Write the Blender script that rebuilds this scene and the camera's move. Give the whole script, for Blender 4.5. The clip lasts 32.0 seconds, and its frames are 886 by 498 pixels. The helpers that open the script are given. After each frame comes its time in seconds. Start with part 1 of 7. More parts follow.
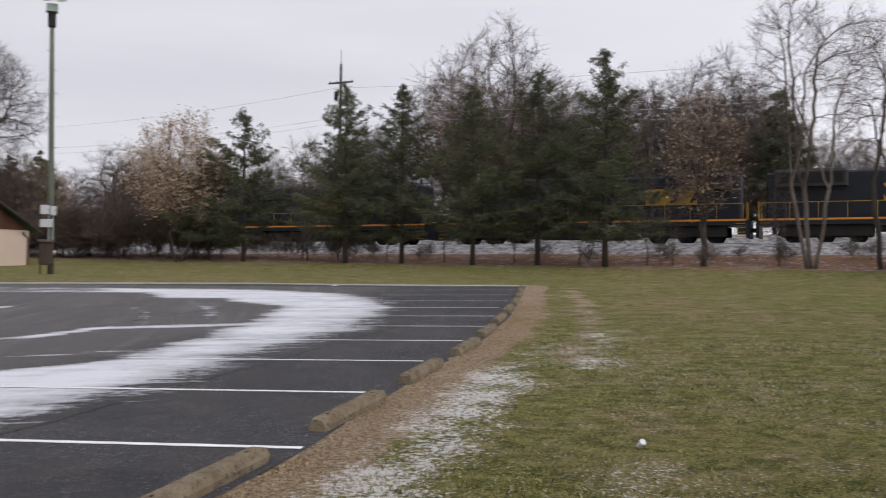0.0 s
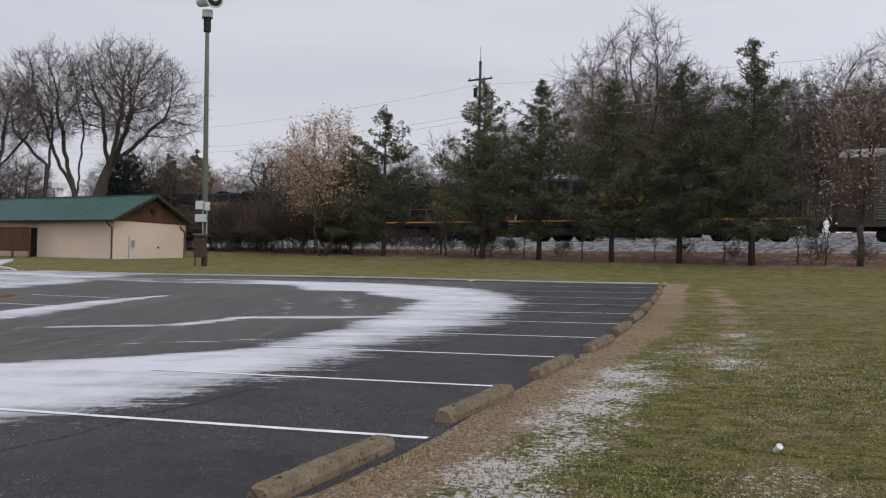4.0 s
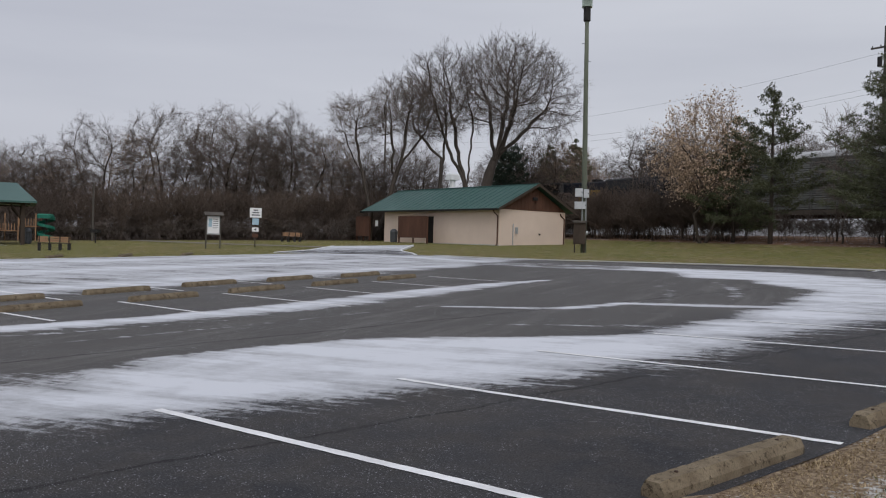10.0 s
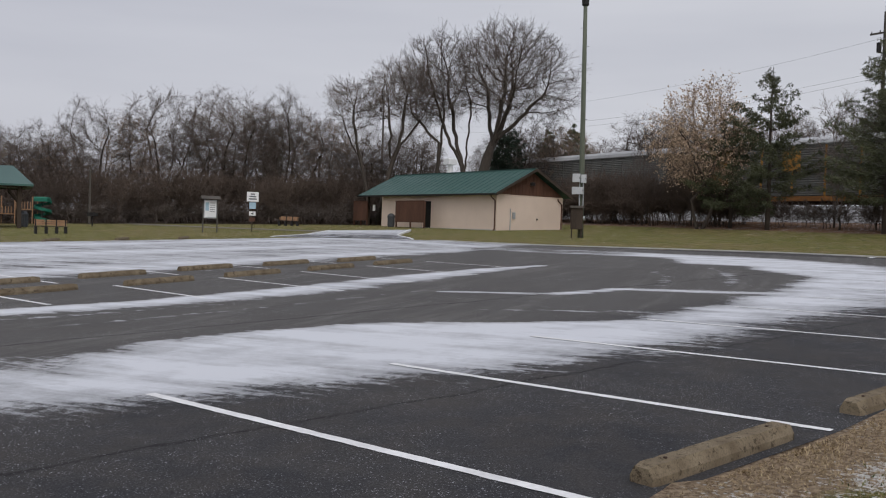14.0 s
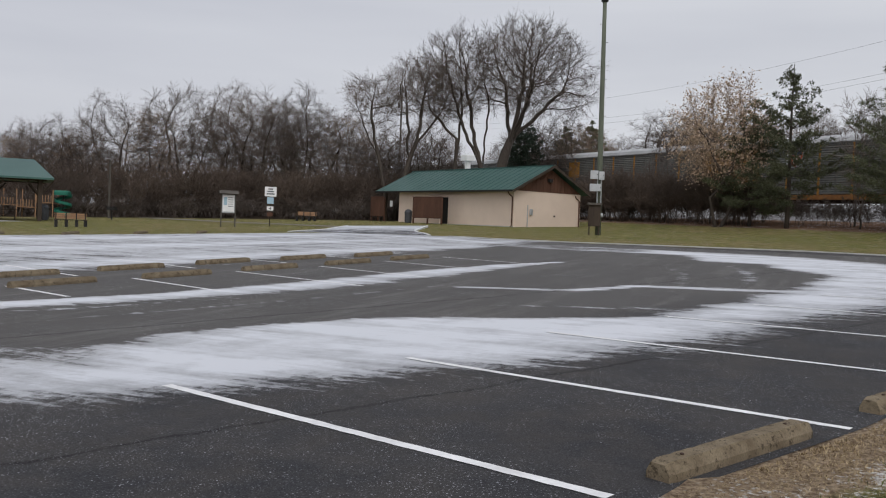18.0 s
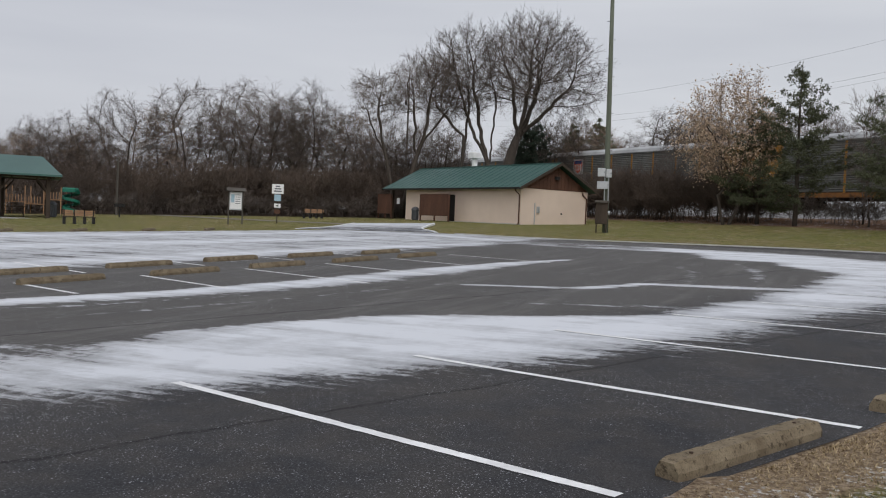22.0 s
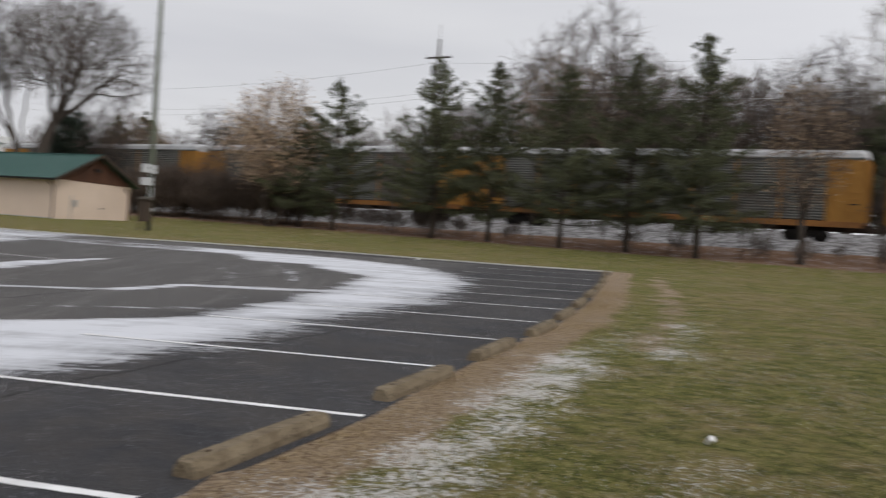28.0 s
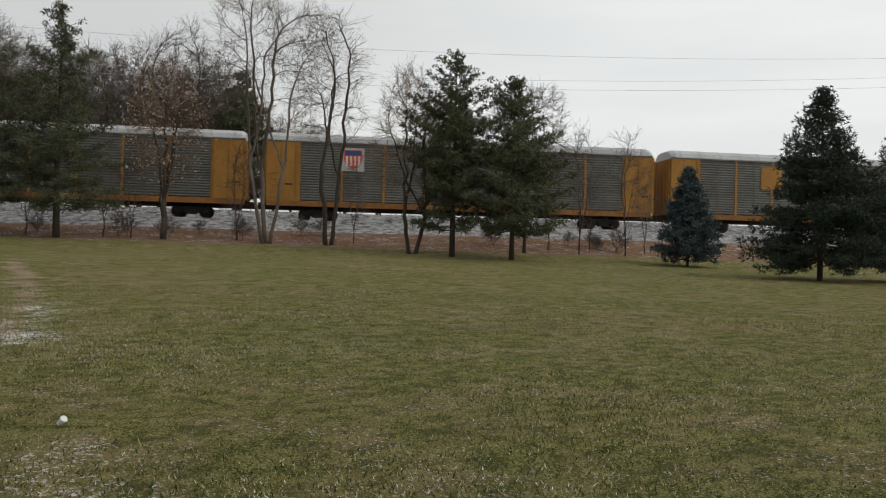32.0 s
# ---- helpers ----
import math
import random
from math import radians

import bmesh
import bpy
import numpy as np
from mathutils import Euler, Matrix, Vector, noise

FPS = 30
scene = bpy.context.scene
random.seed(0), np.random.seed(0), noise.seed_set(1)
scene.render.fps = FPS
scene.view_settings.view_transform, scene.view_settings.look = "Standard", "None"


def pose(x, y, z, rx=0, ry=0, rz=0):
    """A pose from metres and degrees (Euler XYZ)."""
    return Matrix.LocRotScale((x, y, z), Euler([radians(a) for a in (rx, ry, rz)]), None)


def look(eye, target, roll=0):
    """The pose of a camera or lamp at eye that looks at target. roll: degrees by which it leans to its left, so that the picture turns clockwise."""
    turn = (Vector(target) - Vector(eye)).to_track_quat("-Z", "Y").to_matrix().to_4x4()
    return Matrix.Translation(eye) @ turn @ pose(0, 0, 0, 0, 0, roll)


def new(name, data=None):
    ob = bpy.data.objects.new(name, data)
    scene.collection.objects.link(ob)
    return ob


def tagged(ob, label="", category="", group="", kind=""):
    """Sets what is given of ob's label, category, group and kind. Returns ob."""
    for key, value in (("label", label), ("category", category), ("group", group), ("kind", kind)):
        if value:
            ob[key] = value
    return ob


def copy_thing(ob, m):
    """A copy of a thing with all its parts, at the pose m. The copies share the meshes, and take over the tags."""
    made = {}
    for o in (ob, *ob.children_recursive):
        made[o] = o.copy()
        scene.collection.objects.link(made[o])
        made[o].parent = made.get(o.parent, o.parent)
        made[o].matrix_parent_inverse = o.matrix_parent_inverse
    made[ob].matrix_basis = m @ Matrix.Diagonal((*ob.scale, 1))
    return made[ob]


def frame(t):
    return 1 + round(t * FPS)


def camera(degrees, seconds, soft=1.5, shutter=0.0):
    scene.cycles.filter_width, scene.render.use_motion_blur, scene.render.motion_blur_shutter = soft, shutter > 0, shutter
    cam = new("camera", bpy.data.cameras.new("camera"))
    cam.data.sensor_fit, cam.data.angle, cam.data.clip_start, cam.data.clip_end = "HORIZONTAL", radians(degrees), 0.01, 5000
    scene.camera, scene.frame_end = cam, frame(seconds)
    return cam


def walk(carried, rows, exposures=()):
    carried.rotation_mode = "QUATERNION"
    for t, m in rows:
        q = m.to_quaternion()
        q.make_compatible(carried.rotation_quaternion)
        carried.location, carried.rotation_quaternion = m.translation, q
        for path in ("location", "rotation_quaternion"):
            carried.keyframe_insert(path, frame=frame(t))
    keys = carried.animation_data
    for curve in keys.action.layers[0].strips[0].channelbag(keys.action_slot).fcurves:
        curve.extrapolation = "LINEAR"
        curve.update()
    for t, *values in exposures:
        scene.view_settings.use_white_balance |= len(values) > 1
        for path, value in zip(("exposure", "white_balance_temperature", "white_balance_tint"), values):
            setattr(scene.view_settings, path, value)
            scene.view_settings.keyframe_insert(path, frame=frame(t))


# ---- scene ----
cam = camera(52.62, 32.0, soft=1.1, shutter=0.4)
PATH = [
    (0.0, pose(-0.033, -0.235, 1.668, 91.531, -0.565, -8.329)),
    (0.5, pose(-0.009, -0.224, 1.670, 91.469, -0.880, -3.830)),
    (1.0, pose(-0.022, -0.281, 1.667, 91.599, -1.136, -3.210)),
    (1.5, pose(-0.029, -0.294, 1.654, 91.399, -1.226, -1.558)),
    (2.0, pose(-0.016, -0.409, 1.640, 91.267, -1.530, -1.325)),
    (2.5, pose(-0.008, -0.356, 1.648, 90.788, -1.411, -1.082)),
    (4.5, pose(0.086, -0.195, 1.639, 91.296, -1.153, 2.603)),
    (5.0, pose(0.064, -0.147, 1.635, 91.375, -1.207, 7.143)),
    (5.5, pose(0.026, -0.043, 1.619, 91.442, -1.148, 13.380)),
    (6.0, pose(0.022, -0.031, 1.618, 91.375, -1.201, 16.188)),
    (6.5, pose(0.023, 0.008, 1.610, 91.028, -1.023, 18.876)),
    (7.0, pose(-0.055, 0.020, 1.600, 90.976, -1.061, 20.566)),
    (7.5, pose(-0.035, 0.032, 1.604, 90.889, -1.169, 22.526)),
    (8.0, pose(-0.029, 0.052, 1.597, 90.835, -1.180, 23.131)),
    (8.5, pose(-0.052, 0.075, 1.594, 90.835, -1.459, 23.816)),
    (9.0, pose(-0.053, 0.075, 1.587, 90.490, -1.790, 24.226)),
    (9.5, pose(-0.116, 0.049, 1.588, 90.355, -1.615, 24.465)),
    (10.0, pose(-0.102, 0.061, 1.586, 89.776, -1.694, 24.241)),
    (10.5, pose(-0.101, 0.060, 1.586, 89.764, -1.731, 23.930)),
    (11.0, pose(-0.102, 0.074, 1.587, 89.570, -1.750, 23.871)),
    (11.5, pose(-0.104, 0.083, 1.581, 89.349, -1.795, 23.701)),
    (12.0, pose(-0.102, 0.074, 1.580, 89.364, -1.783, 23.859)),
    (12.5, pose(-0.089, 0.078, 1.582, 89.309, -1.819, 23.600)),
    (13.0, pose(-0.102, 0.066, 1.582, 89.174, -1.933, 23.398)),
    (13.5, pose(-0.085, 0.070, 1.586, 89.042, -1.922, 23.652)),
    (14.0, pose(-0.066, 0.081, 1.596, 88.796, -1.914, 24.103)),
    (14.5, pose(-0.066, 0.099, 1.585, 88.525, -2.037, 24.189)),
    (16.5, pose(-0.076, 0.104, 1.587, 88.492, -2.140, 24.677)),
    (17.0, pose(-0.079, 0.096, 1.591, 88.519, -2.306, 24.854)),
    (17.5, pose(-0.077, 0.097, 1.584, 88.460, -2.163, 25.230)),
    (18.0, pose(-0.070, 0.095, 1.576, 88.528, -2.320, 25.195)),
    (18.5, pose(-0.074, 0.095, 1.579, 88.369, -2.317, 25.380)),
    (19.0, pose(-0.071, 0.104, 1.571, 88.150, -2.273, 25.690)),
    (19.5, pose(-0.072, 0.108, 1.572, 88.372, -2.401, 25.328)),
    (20.0, pose(-0.074, 0.108, 1.575, 88.092, -2.443, 25.511)),
    (20.5, pose(-0.071, 0.107, 1.576, 88.150, -2.344, 25.345)),
    (21.0, pose(-0.071, 0.113, 1.576, 88.104, -2.258, 25.451)),
    (21.5, pose(-0.073, 0.103, 1.574, 88.028, -2.339, 25.289)),
    (22.0, pose(-0.084, 0.089, 1.580, 88.343, -2.388, 25.624)),
    (22.5, pose(-0.085, 0.083, 1.581, 88.366, -2.393, 25.368)),
    (23.0, pose(-0.078, 0.083, 1.593, 88.272, -2.337, 25.278)),
    (23.5, pose(-0.067, 0.087, 1.594, 88.490, -2.218, 25.496)),
    (24.0, pose(-0.061, 0.101, 1.587, 88.481, -2.193, 25.575)),
    (24.5, pose(-0.063, 0.096, 1.589, 88.507, -2.225, 25.357)),
    (26.5, pose(-0.026, 0.121, 1.573, 87.943, -2.733, 24.778)),
    (27.0, pose(0.014, 0.105, 1.584, 87.607, -2.922, 24.713)),
    (27.5, pose(0.030, 0.023, 1.629, 88.493, -3.320, 12.674)),
    (28.0, pose(0.104, -0.122, 1.645, 89.934, -4.204, -2.750)),
    (28.5, pose(0.190, -0.215, 1.635, 90.691, -1.913, -15.563)),
    (28.6, pose(0.183, -0.197, 1.648, 90.682, -2.321, -17.412)),
    (29.0, pose(0.190, -0.194, 1.630, 91.042, -1.619, -24.791)),
    (29.5, pose(0.210, -0.144, 1.616, 90.724, -1.328, -29.461)),
    (30.0, pose(0.250, -0.060, 1.596, 90.910, -1.459, -33.628)),
    (30.5, pose(0.294, 0.008, 1.578, 91.130, -1.387, -37.069)),
    (31.0, pose(0.326, 0.066, 1.569, 91.086, -1.462, -40.891)),
    (31.5, pose(0.331, 0.082, 1.558, 90.783, -1.508, -41.287)),
    (32.0, pose(0.326, 0.035, 1.563, 90.522, -1.391, -41.686)),
]
walk(cam, PATH, [(0, 0.36, 6550, 14), (1, 0.26, 6500, 14), (2.5, 0.2, 6450, 14), (4.5, 0.18, 6400, 12), (6, 0.16, 6350, 11), (9, 0.04, 6320, 11), (12, 0.02, 6400, 12), (18, 0.16, 6480, 10), (26.5, 0.14, 6480, 9), (28, 0.24, 6700, 10), (29, 0.42, 6900, 6), (30, 0.44, 6920, 4), (31, 0.14, 6900, 5), (32, 0.08, 6900, 5)])

# ---- world: a closed overcast sky ----
world = bpy.data.worlds.new("overcast")
scene.world = world
world.use_nodes = True
wn, wl = world.node_tree.nodes, world.node_tree.links
wn.clear()
w_out = wn.new("ShaderNodeOutputWorld")
w_bg = wn.new("ShaderNodeBackground")
w_sky = wn.new("ShaderNodeTexSky")
w_sky.sky_type, w_sky.sun_disc = "NISHITA", False
w_sky.sun_elevation, w_sky.sun_rotation = radians(24), radians(150)
w_sky.air_density, w_sky.dust_density = 1.0, 4.0
w_gain = wn.new("ShaderNodeVectorMath")
w_gain.operation = "SCALE"
w_gain.inputs["Scale"].default_value = 0.08
wl.new(w_sky.outputs[0], w_gain.inputs[0])
w_tc = wn.new("ShaderNodeTexCoord")
w_map = wn.new("ShaderNodeMapping")
w_map.inputs["Scale"].default_value = (1.0, 1.0, 7.0)
wl.new(w_tc.outputs["Generated"], w_map.inputs[0])
w_noise = wn.new("ShaderNodeTexNoise")
w_noise.inputs["Scale"].default_value, w_noise.inputs["Detail"].default_value = 1.6, 4.0
wl.new(w_map.outputs[0], w_noise.inputs["Vector"])
w_ramp = wn.new("ShaderNodeValToRGB")
w_ramp.color_ramp.elements[0].position, w_ramp.color_ramp.elements[1].position = 0.3, 0.75
w_ramp.color_ramp.elements[0].color = (0.618, 0.632, 0.686, 1)
w_ramp.color_ramp.elements[1].color = (0.752, 0.765, 0.806, 1)
wl.new(w_noise.outputs[0], w_ramp.inputs[0])
w_mix = wn.new("ShaderNodeMix")
w_mix.data_type = "RGBA"
w_mix.inputs[0].default_value = 0.9
wl.new(w_gain.outputs[0], w_mix.inputs[6])
wl.new(w_ramp.outputs[0], w_mix.inputs[7])
w_dot = wn.new("ShaderNodeVectorMath")
w_dot.operation = "DOT_PRODUCT"
w_dot.inputs[1].default_value = (0.94, -0.34, 0.0)
wl.new(w_tc.outputs["Generated"], w_dot.inputs[0])
w_grad = wn.new("ShaderNodeValToRGB")
w_grad.color_ramp.elements[0].position, w_grad.color_ramp.elements[1].position = 0.0, 1.0
for p, c in ((0.33, 0.86), (0.585, 1.0), (0.75, 1.22)):
    w_grad.color_ramp.elements.new(p).color = (c, c, c, 1)
w_grad.color_ramp.elements[0].color = (0.81, 0.81, 0.825, 1)
w_grad.color_ramp.elements[-1].color = (1.36, 1.36, 1.35, 1)
w_half = wn.new("ShaderNodeMath")
w_half.operation, w_half.use_clamp = "MULTIPLY_ADD", True
w_half.inputs[1].default_value, w_half.inputs[2].default_value = 0.5, 0.5
wl.new(w_dot.outputs["Value"], w_half.inputs[0])
wl.new(w_half.outputs[0], w_grad.inputs[0])
w_mul = wn.new("ShaderNodeVectorMath")
w_mul.operation = "MULTIPLY"
wl.new(w_mix.outputs[2], w_mul.inputs[0])
wl.new(w_grad.outputs[0], w_mul.inputs[1])
wl.new(w_mul.outputs[0], w_bg.inputs[0])
w_bg.inputs[1].default_value = 1.0
wl.new(w_bg.outputs[0], w_out.inputs[0])

sun_data = bpy.data.lights.new("sun", "SUN")
sun_data.energy, sun_data.angle, sun_data.color = 0.75, radians(25), (1.0, 0.96, 0.9)
sun = new("sun", sun_data)
sun.matrix_world = look((0, 0, 60), (-18, 32, 20))



# ---- materials ----
def shader(name):
    m = bpy.data.materials.new(name)
    m.use_nodes = True
    nt = m.node_tree
    b = nt.nodes["Principled BSDF"]
    return m, nt, nt.nodes, nt.links, b


def noise_node(nt, scale, detail=4.0, rough=0.55, vec=None):
    n = nt.nodes.new("ShaderNodeTexNoise")
    n.inputs["Scale"].default_value, n.inputs["Detail"].default_value, n.inputs["Roughness"].default_value = scale, detail, rough
    if vec is not None:
        nt.links.new(vec, n.inputs["Vector"])
    return n


def ramp_node(nt, fac, stops):
    r = nt.nodes.new("ShaderNodeValToRGB")
    el = r.color_ramp.elements
    while len(el) < len(stops):
        el.new(0.5)
    for e, (p, c) in zip(el, stops):
        e.position = p
        e.color = (c, c, c, 1) if isinstance(c, float) else (*c, 1)
    nt.links.new(fac, r.inputs[0])
    return r.outputs[0]


def mix_node(nt, fac, a, b):
    m = nt.nodes.new("ShaderNodeMix")
    m.data_type = "RGBA"
    for sock, v in ((m.inputs[0], fac), (m.inputs[6], a), (m.inputs[7], b)):
        if isinstance(v, (int, float)):
            sock.default_value = v
        elif isinstance(v, tuple):
            sock.default_value = (*v, 1)
        else:
            nt.links.new(v, sock)
    return m.outputs[2]


def math_node(nt, op, a, b=0.0, clamp=False):
    m = nt.nodes.new("ShaderNodeMath")
    m.operation, m.use_clamp = op, clamp
    for sock, v in zip(m.inputs, (a, b)):
        if isinstance(v, (int, float)):
            sock.default_value = v
        else:
            nt.links.new(v, sock)
    return m.outputs[0]


def bump_node(nt, height, strength, distance, b):
    n = nt.nodes.new("ShaderNodeBump")
    n.inputs["Strength"].default_value, n.inputs["Distance"].default_value = strength, distance
    nt.links.new(height, n.inputs["Height"])
    nt.links.new(n.outputs[0], b.inputs["Normal"])


def place_node(nt, scale=(1, 1, 1), turn=0.0, world_space=False):
    m = nt.nodes.new("ShaderNodeMapping")
    m.inputs["Scale"].default_value = scale
    m.inputs["Rotation"].default_value = (0, 0, turn)
    if world_space:
        nt.links.new(nt.nodes.new("ShaderNodeNewGeometry").outputs["Position"], m.inputs[0])
    else:
        nt.links.new(nt.nodes.new("ShaderNodeTexCoord").outputs["Object"], m.inputs[0])
    return m.outputs[0]


def surface(name, a, b, big=0.8, fine=14.0, rough=0.8, metal=0.0, bump=0.25, depth=0.01, stretch=(1, 1, 1), vary=0.0, spec=0.35, low=0.33, high=0.67):
    """Two colours mixed by broad stains and fine grain, with relief from the grain."""
    m, nt, nodes, links, bsdf = shader(name)
    vec = place_node(nt, stretch)
    n1, n2 = noise_node(nt, big, 5, 0.6, vec), noise_node(nt, fine, 6, 0.65, vec)
    f = math_node(nt, "ADD", math_node(nt, "MULTIPLY", n1.outputs[0], 0.6), math_node(nt, "MULTIPLY", n2.outputs[0], 0.4))
    col = mix_node(nt, ramp_node(nt, f, [(low, 0.0), (high, 1.0)]), a, b)
    if vary:
        info = nodes.new("ShaderNodeObjectInfo")
        hs = nodes.new("ShaderNodeHueSaturation")
        links.new(col, hs.inputs["Color"])
        links.new(math_node(nt, "ADD", math_node(nt, "MULTIPLY", info.outputs["Random"], 2 * vary), 1 - vary), hs.inputs["Value"])
        col = hs.outputs[0]
    links.new(col, bsdf.inputs["Base Color"])
    bsdf.inputs["Roughness"].default_value, bsdf.inputs["Metallic"].default_value = rough, metal
    bsdf.inputs["Specular IOR Level"].default_value = spec
    if bump:
        bump_node(nt, n2.outputs[0], bump, depth, bsdf)
    return m


WIND = radians(-26)


def asphalt_material():
    m, nt, nodes, links, b = shader("asphalt")
    pos = place_node(nt, world_space=True)
    streak = place_node(nt, (0.22, 1.6, 1.0), WIND, True)
    fine_streak = place_node(nt, (1.3, 11.0, 1.0), WIND, True)
    grit, stain = noise_node(nt, 70, 5, 0.75, pos), noise_node(nt, 0.35, 6, 0.62, pos)
    spots, blotch = noise_node(nt, 9, 4, 0.6, pos), noise_node(nt, 1.9, 6, 0.65, pos)
    base = mix_node(nt, ramp_node(nt, stain.outputs[0], [(0.35, 0.0), (0.65, 1.0)]), (0.025, 0.0265, 0.032), (0.051, 0.0495, 0.052))
    base = mix_node(nt, ramp_node(nt, blotch.outputs[0], [(0.40, 0.0), (0.66, 0.6)]), base, (0.062, 0.055, 0.050))
    base = mix_node(nt, ramp_node(nt, grit.outputs[0], [(0.54, 0.0), (0.72, 0.85)]), base, (0.135, 0.133, 0.135))
    base = mix_node(nt, ramp_node(nt, grit.outputs[0], [(0.34, 0.85), (0.46, 0.0)]), base, (0.009, 0.009, 0.010))
    wear = noise_node(nt, 1.0, 6, 0.65, streak)
    lane = nodes.new("ShaderNodeAttribute")
    lane.attribute_name = "lane"
    lane_f = math_node(nt, "ADD", lane.outputs["Fac"], math_node(nt, "MULTIPLY", math_node(nt, "SUBTRACT", wear.outputs[0], 0.5), 0.8), True)
    # the driven lane is paler, brushed with fine salt along the way of driving
    salt = noise_node(nt, 1.0, 6, 0.7, place_node(nt, (2.6, 0.20, 1.0), 0.0, True))
    pale = mix_node(nt, grit.outputs[0], (0.064, 0.061, 0.059), (0.165, 0.157, 0.152))
    pale = mix_node(nt, ramp_node(nt, salt.outputs[0], [(0.50, 0.0), (0.72, 0.6)]), pale, (0.25, 0.24, 0.232))
    base = mix_node(nt, math_node(nt, "MULTIPLY", lane_f, 0.66), base, pale)
    # one long joint across the stalls, and a second far one
    sep = nodes.new("ShaderNodeSeparateXYZ")
    links.new(pos, sep.inputs[0])
    wob = math_node(nt, "MULTIPLY", math_node(nt, "SUBTRACT", noise_node(nt, 1.4, 6, 0.7, pos).outputs[0], 0.5), 0.35)
    for slope, at0 in ((0.455, -6.29), (0.40, -11.5)):
        line = math_node(nt, "SUBTRACT", sep.outputs[0], math_node(nt, "MULTIPLY", sep.outputs[1], slope))
        line = math_node(nt, "ABSOLUTE", math_node(nt, "ADD", math_node(nt, "SUBTRACT", line, at0), wob))
        base = mix_node(nt, math_node(nt, "MULTIPLY", ramp_node(nt, line, [(0.012, 1.0), (0.045, 0.0)]), ramp_node(nt, spots.outputs[0], [(0.35, 0.35), (0.6, 0.9)])), base, (0.008, 0.008, 0.009))
    # drifted snow dust: a mask on the mesh, frayed along the wind
    at = nodes.new("ShaderNodeAttribute")
    at.attribute_name = "snow"
    s1, s2 = noise_node(nt, 1.0, 6, 0.62, streak), noise_node(nt, 1.0, 5, 0.6, fine_streak)
    s3 = noise_node(nt, 1.0, 6, 0.66, place_node(nt, (0.6, 4.2, 1.0), WIND, True))
    lumps = noise_node(nt, 0.8, 6, 0.62, pos)
    f = at.outputs["Fac"]
    for n, k in ((s1, 0.6), (s2, 0.5), (s3, 0.85), (lumps, 0.6), (spots, 0.5), (grit, 0.4)):
        f = math_node(nt, "ADD", f, math_node(nt, "MULTIPLY", math_node(nt, "SUBTRACT", n.outputs[0], 0.5), k))
    snow = ramp_node(nt, f, [(0.40, 0.0), (0.49, 0.26), (0.57, 0.54), (0.75, 0.68), (1.25, 0.86)])
    # thin places let the paving through
    thin = ramp_node(nt, math_node(nt, "ADD", math_node(nt, "MULTIPLY", blotch.outputs[0], 0.4), math_node(nt, "MULTIPLY", s1.outputs[0], 0.6)), [(0.36, 0.62), (0.54, 1.0)])
    snow = math_node(nt, "MULTIPLY", snow, thin)
    # scattered frozen grains on the bare part
    where = ramp_node(nt, math_node(nt, "ADD", math_node(nt, "MULTIPLY", spots.outputs[0], 0.45), math_node(nt, "MULTIPLY", lumps.outputs[0], 0.55)), [(0.44, 0.0), (0.58, 1.0)])
    for size, edge, k in ((24.0, 0.17, 0.62), (55.0, 0.24, 0.5)):
        v = nodes.new("ShaderNodeTexVoronoi")
        v.inputs["Scale"].default_value = size
        links.new(pos, v.inputs["Vector"])
        grains = ramp_node(nt, v.outputs["Distance"], [(edge * 0.5, 1.0), (edge, 0.0)])
        speck = math_node(nt, "MULTIPLY", math_node(nt, "MULTIPLY", grains, where), k)
        snow = math_node(nt, "MAXIMUM", snow, speck)
    col = mix_node(nt, snow, base, (0.74, 0.765, 0.82))
    links.new(col, b.inputs["Base Color"])
    links.new(math_node(nt, "ADD", math_node(nt, "MULTIPLY", snow, 0.15), 0.8), b.inputs["Roughness"])
    b.inputs["Specular IOR Level"].default_value = 0.18
    bump_node(nt, math_node(nt, "ADD", math_node(nt, "MULTIPLY", grit.outputs[0], 1.3), snow), 0.5, 0.014, b)
    return m


